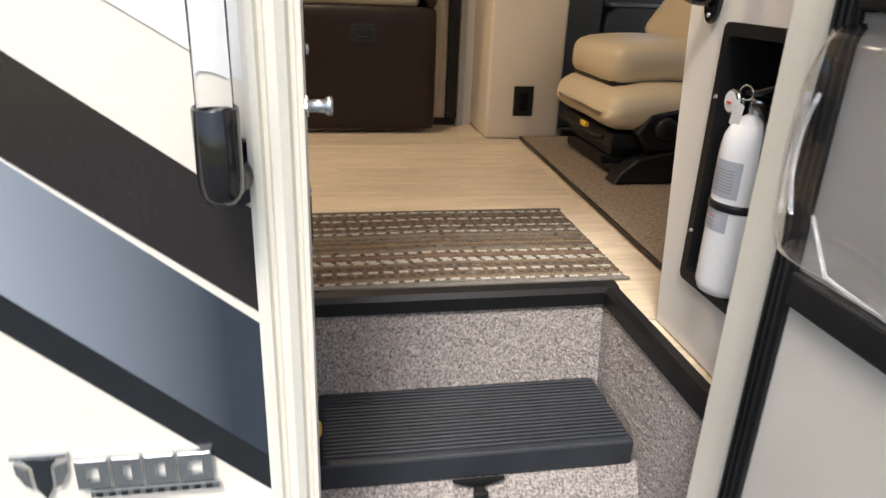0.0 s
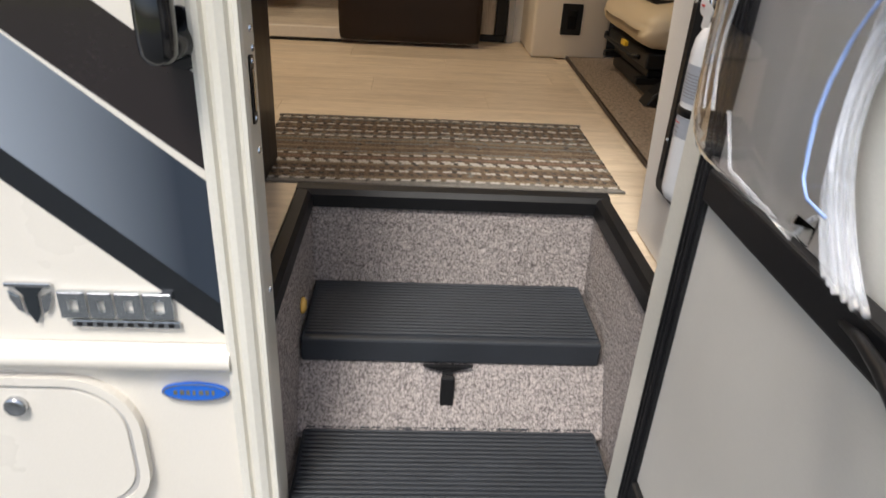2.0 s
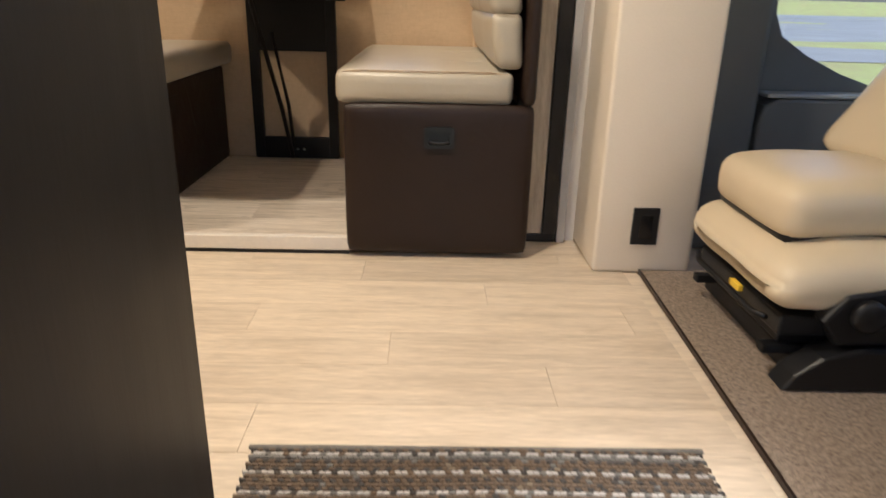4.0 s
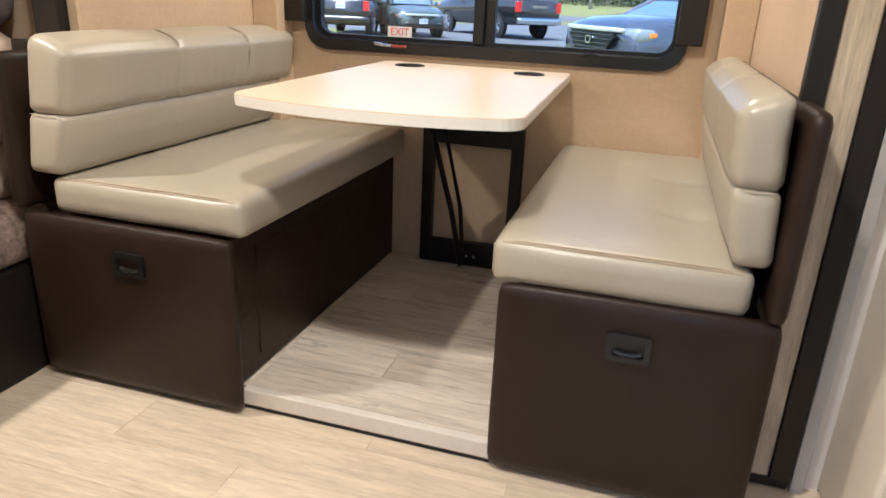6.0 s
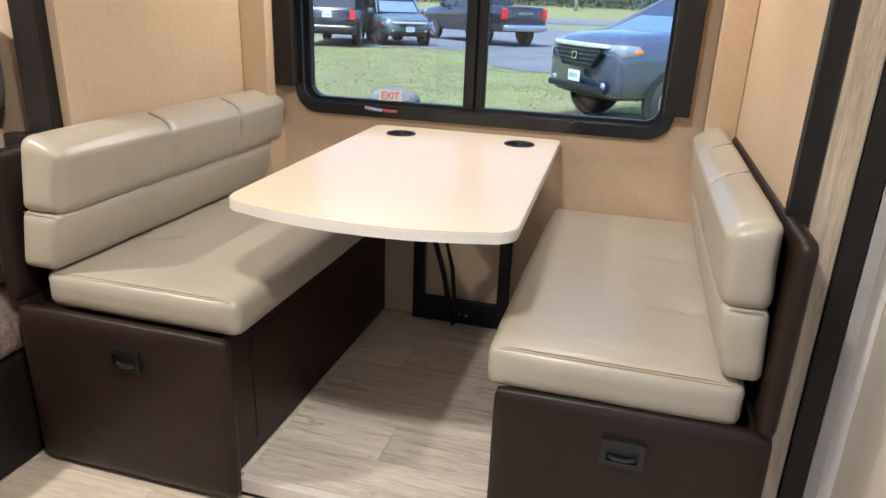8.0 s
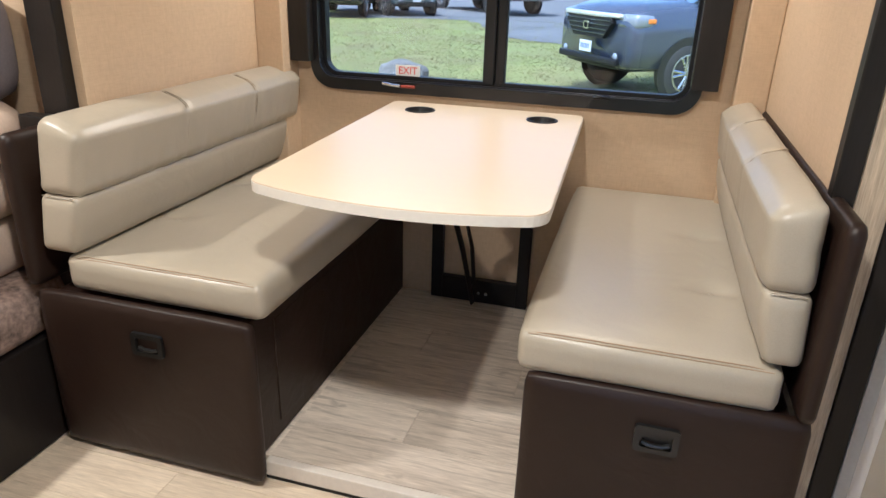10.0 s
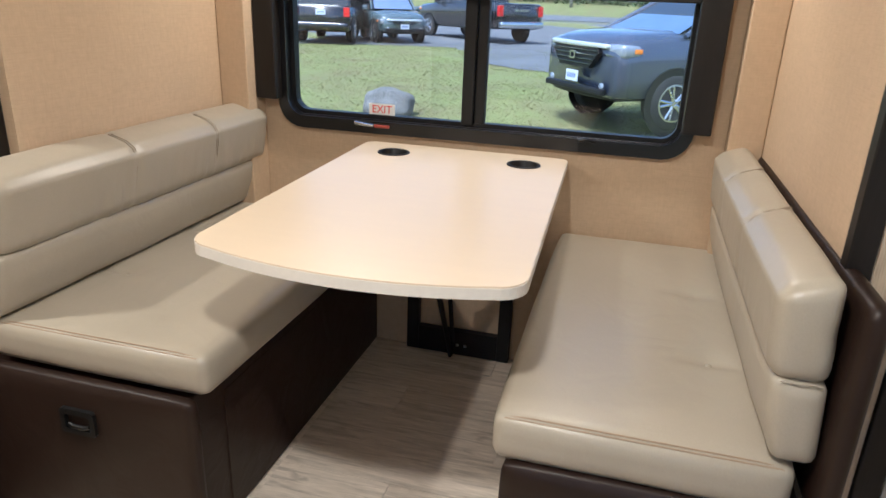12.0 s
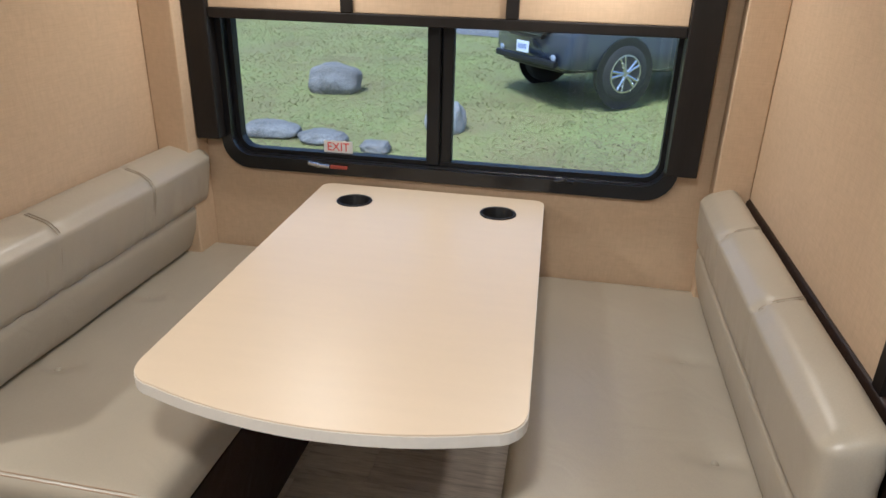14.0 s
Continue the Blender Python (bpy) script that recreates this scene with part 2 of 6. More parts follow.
M_BEDPAT = mat("brown_patterned_bedspread", (0.30, 0.22, 0.18), 0.9, 0, 0.5, 18, 80, 0.3, second=(0.09, 0.065, 0.055))
M_SKYPILLOW = mat("slate_pillow_cloth", (0.17, 0.15, 0.16), 0.9, 0, 0.15, 10, 200, 0.3)
M_GRAVEL = mat("dark_crushed_gravel", (0.095, 0.10, 0.10), 0.85, 0, 0.5, 30, 200, 0.6, second=(0.025, 0.027, 0.028))


M_LABELGREY = mat("blue_grey_printed_label", (0.42, 0.44, 0.49), 0.5, 0, 0.08, 12, 200, 0.02)
M_FLAP = mat("grey_shade_cloth", (0.20, 0.19, 0.185), 0.7, 0, 0.12, 6, 700, 0.3, dist=0.0008)
for _m in (M_BLACKFRAME, M_BROWN, M_ESPRESSO, M_BLACK):
    _m.node_tree.nodes["Principled BSDF"].inputs["Specular IOR Level"].default_value = 0.3


# ---- mesh helpers ----
def obj(name, bm, material, smooth=False):
    me = bpy.data.meshes.new(name)
    bm.to_mesh(me)
    bm.free()
    for mm in (material if isinstance(material, (list, tuple)) else [material]):
        me.materials.append(mm)
    if smooth:
        me.polygons.foreach_set("use_smooth", [True] * len(me.polygons))
    return new(name, me)


def part(name, bm, material, parent, label="", smooth=False):
    ob = obj(name, bm, material, smooth)
    ob.parent = parent
    if label:
        ob["label"] = label
    return ob


def thing(name, at, label, category, group="", kind=""):
    ob = new(name)
    ob.location = at
    bpy.context.view_layer.update()
    return tagged(ob, label, category, group, kind)


def structure(name, bm, material, label, category, smooth=False):
    return tagged(obj(name, bm, material, smooth), label, category, "", "structure")


def box(x0, x1, y0, y1, z0, z1, bevel=0.0, seg=2, bm=None, about=(0, 0, 0)):
    bm = bm or bmesh.new()
    r = bmesh.ops.create_cube(bm, size=1.0)
    ax, ay, az = about
    for v in r["verts"]:
        v.co = Vector(((x0 + x1) / 2 - ax + v.co.x * (x1 - x0), (y0 + y1) / 2 - ay + v.co.y * (y1 - y0), (z0 + z1) / 2 - az + v.co.z * (z1 - z0)))
    if bevel:
        es = list({e for v in r["verts"] for e in v.link_edges})
        bmesh.ops.bevel(bm, geom=es, offset=bevel, segments=seg, affect="EDGES", profile=0.5)
    return bm


def prism(points, axis, a, b, bm=None, about=(0, 0, 0), bevel=0.0):
    """A polygon in the two other axes, extruded along axis from a to b."""
    bm = bm or bmesh.new()
    def put(p, t):
        q = {"x": (t, p[0], p[1]), "y": (p[0], t, p[1]), "z": (p[0], p[1], t)}[axis]
        return bm.verts.new((q[0] - about[0], q[1] - about[1], q[2] - about[2]))
    lo, hi = [put(p, a) for p in points], [put(p, b) for p in points]
    fs = [bm.faces.new(lo[::-1]), bm.faces.new(hi)]
    k = len(points)
    for i in range(k):
        fs.append(bm.faces.new((lo[i], lo[(i + 1) % k], hi[(i + 1) % k], hi[i])))
    bmesh.ops.recalc_face_normals(bm, faces=fs)
    if bevel:
        es = [e for f in fs[:2] for e in f.edges]
        bmesh.ops.bevel(bm, geom=es, offset=bevel, segments=2, affect="EDGES", profile=0.5)
    return bm


def holed_slab(outline, holes, z0, z1, about):
    """A flat slab with round holes right through it."""
    bm = bmesh.new()
    loops = [outline] + [[(cx + r * math.cos(2 * math.pi * i / 32), cy + r * math.sin(2 * math.pi * i / 32)) for i in range(32)] for cx, cy, r in holes]
    levels = []
    for z in (z0, z1):
        es, vs_all = [], []
        for lp in loops:
            vs = [bm.verts.new((x - about[0], y - about[1], z - about[2])) for x, y in lp]
            es += [bm.edges.new((vs[i], vs[(i + 1) % len(vs)])) for i in range(len(vs))]
            vs_all.append(vs)
        bmesh.ops.triangle_fill(bm, use_beauty=True, use_dissolve=False, edges=es)
        levels.append(vs_all)
    for lo, hi in zip(*levels):
        k = len(lo)
        for i in range(k):
            bm.faces.new((lo[i], lo[(i + 1) % k], hi[(i + 1) % k], hi[i]))
    bmesh.ops.recalc_face_normals(bm, faces=bm.faces[:])
    return bm


def arc(cx, cy, r, a0, a1, k=6):
    return [(cx + r * math.cos(radians(a0 + (a1 - a0) * i / k)), cy + r * math.sin(radians(a0 + (a1 - a0) * i / k))) for i in range(k + 1)]


def round_rect(x0, x1, y0, y1, r, k=6):
    return arc(x1 - r, y1 - r, r, 0, 90, k) + arc(x0 + r, y1 - r, r, 90, 180, k) + arc(x0 + r, y0 + r, r, 180, 270, k) + arc(x1 - r, y0 + r, r, 270, 360, k)


def ring(outer, inner, axis, a, b, bm=None, about=(0, 0, 0)):
    """A frame between two closed outlines with as many points each."""
    bm = bm or bmesh.new()
    def put(p, t):
        q = {"x": (t, p[0], p[1]), "y": (p[0], t, p[1]), "z": (p[0], p[1], t)}[axis]
        return bm.verts.new((q[0] - about[0], q[1] - about[1], q[2] - about[2]))
    oa, ob_, ia, ib = ([put(p, t) for p in ps] for ps, t in ((outer, a), (outer, b), (inner, a), (inner, b)))
    k = len(outer)
    fs = []
    for i in range(k):
        j = (i + 1) % k
        for q in ((oa[i], oa[j], ob_[j], ob_[i]), (ia[j], ia[i], ib[i], ib[j]), (oa[j], oa[i], ia[i], ia[j]), (ob_[i], ob_[j], ib[j], ib[i])):
            fs.append(bm.faces.new(q))
    bmesh.ops.recalc_face_normals(bm, faces=fs)
    return bm


def tube(points, radius, seg=12, bm=None, about=(0, 0, 0), flat=1.0):
    """A round bar along a line of points."""
    bm = bm or bmesh.new()
    ps = [Vector(p) - Vector(about) for p in points]
    rings = []
    for i, p in enumerate(ps):
        d = (ps[min(i + 1, len(ps) - 1)] - ps[max(i - 1, 0)]).normalized()
        u = d.cross(Vector((0, 0, 1)) if abs(d.z) < 0.9 else Vector((1, 0, 0))).normalized()
        w = d.cross(u)
        r = radius[i] if isinstance(radius, (list, tuple)) else radius
        rings.append([bm.verts.new(p + r * (math.cos(2 * math.pi * k / seg) * u + flat * math.sin(2 * math.pi * k / seg) * w)) for k in range(seg)])
    fs = [bm.faces.new(rings[0][::-1]), bm.faces.new(rings[-1])]
    for a, b in zip(rings, rings[1:]):
        for k in range(seg):
            fs.append(bm.faces.new((a[k], a[(k + 1) % seg], b[(k + 1) % seg], b[k])))
    bmesh.ops.recalc_face_normals(bm, faces=fs)
    return bm


def lathe(profile, at, axis="z", seg=24, bm=None):
    """A turned shape: (radius, height) along axis through at."""
    d = {"x": Vector((1, 0, 0)), "y": Vector((0, 1, 0)), "z": Vector((0, 0, 1))}[axis]
    bm = bm or bmesh.new()
    u = {"x": Vector((0, 1, 0)), "y": Vector((0, 0, 1)), "z": Vector((1, 0, 0))}[axis]
    w = d.cross(u)
    rings = [[bm.verts.new(Vector(at) + d * h + max(r, 1e-4) * (math.cos(2 * math.pi * k / seg) * u + math.sin(2 * math.pi * k / seg) * w)) for k in range(seg)] for r, h in profile]
    fs = [bm.faces.new(rings[0][::-1]), bm.faces.new(rings[-1])]
    for a, b in zip(rings, rings[1:]):
        for k in range(seg):
            fs.append(bm.faces.new((a[k], a[(k + 1) % seg], b[(k + 1) % seg], b[k])))
    bmesh.ops.recalc_face_normals(bm, faces=fs)
    return bm


def cushion(x0, x1, y0, y1, z0, z1, r=0.03, puff=0.012, wrinkle=0.003, cells=0.03, shape=None, seed=0.0):
    """A padded, rounded block; shape(v) may move a point further."""
    bm = bmesh.new()
    size = Vector((x1 - x0, y1 - y0, z1 - z0))
    mid = Vector(((x0 + x1) / 2, (y0 + y1) / 2, (z0 + z1) / 2))
    counts = [max(4, int(s / cells)) for s in size]
    verts = {}

    def vert(i, j, k):
        key = (i, j, k)
        if key not in verts:
            verts[key] = bm.verts.new(Vector([(q / c - 0.5) * s for q, c, s in zip(key, counts, size)]))
        return verts[key]
    nx, ny, nz = counts
    for i in range(nx):
        for j in range(ny):
            for k, up in ((0, False), (nz, True)):
                q = [vert(i, j, k), vert(i + 1, j, k), vert(i + 1, j + 1, k), vert(i, j + 1, k)]
                bm.faces.new(q if up else q[::-1])
    for i in range(nx):
        for k in range(nz):
            for j, up in ((0, True), (ny, False)):
                q = [vert(i, j, k), vert(i + 1, j, k), vert(i + 1, j, k + 1), vert(i, j, k + 1)]
                bm.faces.new(q if up else q[::-1])
    for j in range(ny):
        for k in range(nz):
            for i, up in ((0, False), (nx, True)):
                q = [vert(i, j, k), vert(i, j + 1, k), vert(i, j + 1, k + 1), vert(i, j, k + 1)]
                bm.faces.new(q if up else q[::-1])
    half = size / 2
    for v in bm.verts:
        p = v.co.copy()
        inner = Vector([max(-h + r, min(h - r, c)) for c, h in zip(p, half)])
        d = p - inner
        if d.length > 1e-6:
            p = inner + d.normalized() * min(r, max(abs(d.x), abs(d.y), abs(d.z)))
        out = Vector()
        for a in range(3):
            o1, o2 = (a + 1) % 3, (a + 2) % 3
            if abs(v.co[a]) > half[a] - 1e-5:
                e = (1 - (p[o1] / half[o1]) ** 4) * (1 - (p[o2] / half[o2]) ** 4)
                out[a] += math.copysign(puff * max(0.0, e), v.co[a])
        nz_ = Vector((0, 0, 0)) if wrinkle < 0.0001 else Vector([noise.noise((p + mid) * 6 + Vector((seed + 7 * q, 0, 0))) for q in range(3)])
        p = p + out + nz_ * wrinkle
        v.co = p + mid
        if shape:
            v.co = shape(v.co.copy(), p)
    return bm


def planks(parent, x0, x1, y0, y1, ztop, material, w=0.152, length=0.92, gap=0.0008, thick=0.004, shift=0.0):
    """Vinyl planks laid along x, each an object of its own."""
    cache = {}
    row, y = 0, y0
    while y < y1 - 1e-4:
        ye = min(y + w, y1)
        x = x0 - ((row * 0.37 + shift) % 1.0) * length
        while x < x1 - 1e-4:
            a, b = max(x, x0), min(x + length, x1)
            if b - a > 0.02:
                key = (round(b - a, 3), round(ye - y, 3))
                if key not in cache:
                    bm = box(0, b - a - gap, 0, ye - y - gap, -thick, 0, 0.0004, 1)
                    me = bpy.data.meshes.new("plank")
                    bm.to_mesh(me)
                    bm.free()
                    me.materials.append(material)
                    cache[key] = me
                ob = new("plank", cache[key])
                ob.parent = parent
                ob.location = (a + gap / 2, y + gap / 2, ztop)
            x += length
        y += w
        row += 1

# ---- the vehicle shell ----
GROUND = -0.66
WY = 0.11          # outer face of the entry-side wall
OPEN_L, OPEN_R = -0.268, 0.275
ROOF = 2.0

floor_bm = box(-3.4, -0.30, 0.16, 2.25, -0.04, -0.004)
box(0.325, 2.0, 0.16, 2.25, -0.04, -0.004, bm=floor_bm)
box(-0.30, 0.325, 0.606, 2.25, -0.04, -0.004, bm=floor_bm)
floor = structure("floor", floor_bm, M_PLANK, "pale oak vinyl plank floor inside the motorhome", "floor")

wall = box(-3.4, OPEN_L - 0.05, WY, 0.16, -0.03, ROOF)
box(-3.4, OPEN_L - 0.05, WY + 0.004, 0.15, -0.405, -0.03, bm=wall)
box(OPEN_R + 0.045, 0.95, WY, 0.16, -0.40, ROOF, bm=wall)
# opening for the unseen cab window that lets daylight in
box(0.95, 1.88, WY, 0.16, -0.40, 0.58, bm=wall)
box(0.95, 1.88, WY, 0.16, 1.28, ROOF, bm=wall)
box(1.88, 2.0, WY, 0.16, -0.40, ROOF, bm=wall)
box(OPEN_L - 0.05, OPEN_R + 0.045, WY, 0.16, 1.5, ROOF, bm=wall)
wall_entry = structure("wall_entry", wall, M_CREAM, "cream gelcoat outer wall of the motorhome beside the door", "wall")
inner = box(-3.4, -0.36, 0.16, 0.21, 0, ROOF)
box(0.6, 0.95, 0.16, 0.21, 0, ROOF, bm=inner)
box(0.95, 1.88, 0.16, 0.21, 0, 0.58, bm=inner)
box(0.95, 1.88, 0.16, 0.21, 1.28, ROOF, bm=inner)
box(1.88, 2.0, 0.16, 0.21, 0, ROOF, bm=inner)
structure("wall_entry_lining", inner, M_WALLWHITE, "off-white inner lining of the entry wall", "wall")

# far long wall with the slide-out opening, and the ends
far = box(-3.4, -1.62, 2.25, 2.31, -0.4, ROOF)
box(0.295, 0.70, 2.25, 2.31, -0.4, ROOF, bm=far)
box(-1.62, 0.295, 2.25, 2.31, 1.80, ROOF, bm=far)
box(0.70, 2.0, 2.25, 2.31, 1.25, ROOF, bm=far)
structure("wall_far", far, M_WALLCLOTH, "beige grasscloth side wall around the slide-out", "wall")
structure("wall_rear", box(-3.46, -3.4, WY, 2.31, -0.4, ROOF), M_WALLCLOTH, "beige rear wall behind the bed", "wall")
cabend = box(2.0, 2.06, WY, 2.31, -0.4, 0.72)
box(2.0, 2.06, WY, 2.31, 1.5, ROOF, bm=cabend)
box(2.0, 2.06, WY, 0.3, 0.72, 1.5, bm=cabend)
box(2.0, 2.06, 2.15, 2.31, 0.72, 1.5, bm=cabend)
structure("wall_cab", cabend, M_CABGREY, "dark grey cab front end wall", "wall")
structure("ceiling", box(-3.46, 2.06, WY, 2.31, ROOF, ROOF + 0.05), M_CEIL, "white ceiling panel of the motorhome", "ceiling")

# slide-out shell
SX0, SX1, SY = -1.52, 0.15, 3.11
SF = 0.055
structure("slide_floor", box(SX0, SX1, 2.06, SY, 0.005, SF - 0.004), M_SLIDEPLANK, "grey oak plank floor of the dinette slide-out", "floor")
structure("slide_floor_lip", box(-1.0, -0.355, 2.035, 2.06, 0.012, SF, 0.003), M_LIP, "pale edge strip of the raised slide-out floor", "trim")
structure("slide_gap_seal", box(-1.0, -0.36, 2.038, 2.06, 0.0005, 0.011), M_BLACK, "black rubber seal under the slide-out floor", "trim")
structure("slide_wall_left", box(SX0 - 0.05, SX0, 2.2, SY + 0.05, SF, 1.78), M_WALLCLOTH, "beige grasscloth side wall behind the dinette bench", "wall")
structure("slide_wall_right", box(SX1, SX1 + 0.03, 2.2, SY + 0.05, SF, 1.78), M_WALLCLOTH, "beige grasscloth side wall behind the dinette bench", "wall")
structure("slide_ceiling", box(SX0 - 0.05, SX1 + 0.03, 2.2, SY + 0.05, 1.78, 1.82), M_CEIL, "white ceiling of the dinette slide-out", "ceiling")
# unseen soffit, added to hold the puck lights low near the window
structure("added_soffit", box(SX0, SX1, 2.78, SY, 1.622, 1.78, 0.004), M_CEIL, "unseen white soffit added over the dinette window for its lamps", "ceiling")
WX0, WX1, WZ0, WZ1 = -1.345, -0.05, 0.835, 1.50     # window hole
back = box(SX0, WX0, SY, SY + 0.05, 0.006, 1.78)
box(WX1, SX1, SY, SY + 0.05, 0.006, 1.78, bm=back)
box(WX0, WX1, SY, SY + 0.05, 0.006, WZ0, bm=back)
box(WX0, WX1, SY, SY + 0.05, WZ1, 1.78, bm=back)
structure("slide_wall_back", back, M_WALLCLOTH, "beige grasscloth wall below the dinette window", "wall")
structure("corner_strip", box(SX0 + 0.001, SX0 + 0.10, 3.0, SY - 0.001, SF, 1.78, 0.004), M_WALLCLOTH, "beige grasscloth corner batten in the slide-out", "trim")
structure("corner_strip", box(0.055, SX1 - 0.001, 3.055, SY - 0.001, SF, 1.78, 0.004), M_WALLCLOTH, "beige grasscloth corner batten in the slide-out", "trim")

# filler boxes added to keep outside light from leaking in round the slide-out
close = box(0.181, 0.358, 2.201, 2.249, -0.03, 1.80)
box(-1.64, -1.571, 2.201, 2.249, -0.03, 1.80, bm=close)
box(-1.62, 0.32, 2.251, SY + 0.05, -0.06, 0.004, bm=close)
box(-1.62, 0.32, 2.251, SY + 0.05, 1.821, 1.86, bm=close)
structure("slide_closure", close, M_WALLWHITE, "off-white filler walls added round the slide-out box against light leaks", "wall")

# fascia boards round the slide-out mouth
structure("fascia", box(0.146, 0.186, 2.165, 2.2, 0.03, 1.80, 0.003), M_ESPRESSO, "espresso inner fascia strip of the slide-out", "trim")
structure("fascia", box(0.187, 0.247, 2.172, 2.2, 0.03, 1.80, 0.004), M_DRIFT, "driftwood fascia board of the slide-out", "trim")
structure("fascia", box(0.248, 0.292, 2.165, 2.2, 0.03, 1.80, 0.003), M_ESPRESSO, "espresso outer fascia strip of the slide-out", "trim")
structure("seal_strip", box(0.296, 0.322, 2.172, 2.2, 0.001, 1.80, 0.002), M_GRAYTRIM, "grey rubber seal beside the slide-out", "trim")
structure("fascia", box(-1.625, -1.545, 2.165, 2.2, 0.75, 1.80, 0.004), M_ESPRESSO, "espresso fascia board beside the bed", "trim")
structure("fascia", box(-1.66, -1.58, 2.12, 2.16, 0.0, 0.86, 0.004), M_ESPRESSO, "espresso end board beside the bed", "trim")

# white pillar with the outlet
pillar = box(0.359, 0.645, 1.925, 2.25, 0.0, ROOF, 0.012, 3)
structure("pillar", pillar, M_PILLAR, "off-white boxed pillar between dinette and cab", "wall", True)

# wall with the extinguisher niche
NY0, NY1, NZ0, NZ1 = 0.225, 0.395, 0.125, 0.515
ew = box(0.345, 0.60, 0.16, NY0, 0.0, ROOF)
prism([(NY1, 0.0), (0.466, 0.0), (0.520, 0.5), (0.565, 1.0), (0.60, ROOF), (NY1, ROOF)], "x", 0.345, 0.60, ew)
box(0.345, 0.60, NY0, NY1, 0.0, NZ0, bm=ew)
box(0.345, 0.60, NY0, NY1, NZ1, ROOF, bm=ew)
box(0.46, 0.60, NY0, NY1, NZ0, NZ1, bm=ew)
structure("wall_niche", ew, M_WALLWHITE, "off-white wall beside the entry with a niche", "wall")
niche = ring(round_rect(NY0 - 0.012, NY1 + 0.008, NZ0 - 0.008, NZ1 + 0.01, 0.012), round_rect(NY0 + 0.006, NY1 - 0.008, NZ0 + 0.008, NZ1 - 0.008, 0.01), "x", 0.336, 0.455)
prism(round_rect(NY0 + 0.004, NY1 - 0.004, NZ0 + 0.004, NZ1 - 0.004, 0.01), "x", 0.452, 0.459, niche)
structure("extinguisher_niche", niche, M_BLACK, "black plastic niche liner holding the extinguisher", "trim", False)

# stair well, carpet lined
T1, T2 = -0.187, -0.352
WL, WR = -0.276, 0.300


def carpet_sheet(p, u, v, nu, nv, normal):
    """A pile carpet panel with an uneven surface."""
    bm = bmesh.new()
    p, u, v, normal = Vector(p), Vector(u), Vector(v), Vector(normal)
    vs = [[None] * (nv + 1) for _ in range(nu + 1)]
    for i in range(nu + 1):
        for j in range(nv + 1):
            q = p + u * (i / nu) + v * (j / nv)
            h = noise.noise(q * 190) * 0.0022 + noise.noise(q * 60) * 0.0012
            vs[i][j] = bm.verts.new(q + normal * h)
    for i in range(nu):
        for j in range(nv):
            bm.faces.new((vs[i][j], vs[i + 1][j], vs[i + 1][j + 1], vs[i][j + 1]))
    bmesh.ops.recalc_face_normals(bm, faces=bm.faces[:])
    return bm


well = new("stair_well")
tagged(well, "carpeted entry stair well with two rubber treads", "stairs", "", "structure")
part("carpet_riser", carpet_sheet((WL, 0.575, -0.21), (WR - WL, 0, 0), (0, 0.024, 0.195), 190, 80, (0, -1, 0)), M_CARPET, well, "grey-brown carpet", True)
part("carpet_riser", carpet_sheet((WL, 0.304, -0.37), (WR - WL, 0, 0), (0, 0.070, 0.128), 190, 60, (0, -1, 0)), M_CARPET, well, "grey-brown carpet", True)
part("carpet_side", carpet_sheet((WL, 0.165, -0.42), (0, 0.435, 0), (0, 0, 0.405), 140, 130, (1, 0, 0)), M_CARPET, well, "grey-brown carpet", True)
part("carpet_side", carpet_sheet((WR, 0.165, -0.42), (0, 0.435, 0), (0, 0, 0.405), 140, 130, (-1, 0, 0)), M_CARPET, well, "grey-brown carpet", True)
shell_bm = box(WL - 0.02, WL - 0.004, 0.16, 0.61, -0.43, -0.015)
box(WR + 0.004, WR + 0.02, 0.16, 0.61, -0.43, -0.015, bm=shell_bm)
box(WL - 0.02, WR + 0.02, 0.602, 0.612, -0.43, -0.015, bm=shell_bm)
box(WL - 0.02, WR + 0.02, 0.16, 0.61, -0.46, -0.44, bm=shell_bm)
part("well_shell", shell_bm, M_BLACK, well)


def tread(x0, x1, y0, y1, top, nose):
    """Ribbed rubber tread with a plain rounded nose."""
    bm = box(x0, x1, y0, y1, top - nose, top - 0.0055, 0.005, 2)
    k = int((y1 - y0 - 0.022) / 0.0104)
    for i in range(k):
        y = y0 + 0.016 + i * 0.0104
        box(x0 + 0.006, x1 - 0.006, y, y + 0.0055, top - 0.007, top, 0.0012, 1, bm)
    return bm


part("tread", tread(WL + 0.004, 0.288, 0.368, 0.585, T1, 0.057), M_RUBBER, well, "charcoal ribbed rubber tread")
part("tread", tread(WL + 0.010, 0.286, 0.099, 0.345, T2, 0.03), M_RUBBER, well, "charcoal ribbed rubber tread")
tab = prism([(-0.045, -0.243), (0.048, -0.243), (0.016, -0.254), (-0.013, -0.254)], "y", 0.358, 0.367)
box(-0.012, 0.014, 0.333, 0.345, -0.318, -0.250, 0.004, 2, tab)
box(-0.009, 0.011, 0.345, 0.358, -0.272, -0.250, 0.003, 2, tab)
part("strap_latch", tab, M_BLACK, well, "black strap catch under the upper tread")
lightbm = lathe([(0.0, 0.0), (0.016, 0.0), (0.016, 0.004), (0.010, 0.009), (0.0, 0.010)], (WL + 0.001, 0.42, -0.155), "x", 16)
part("step_light", lightbm, M_AMBER, well, "small amber courtesy light", True)

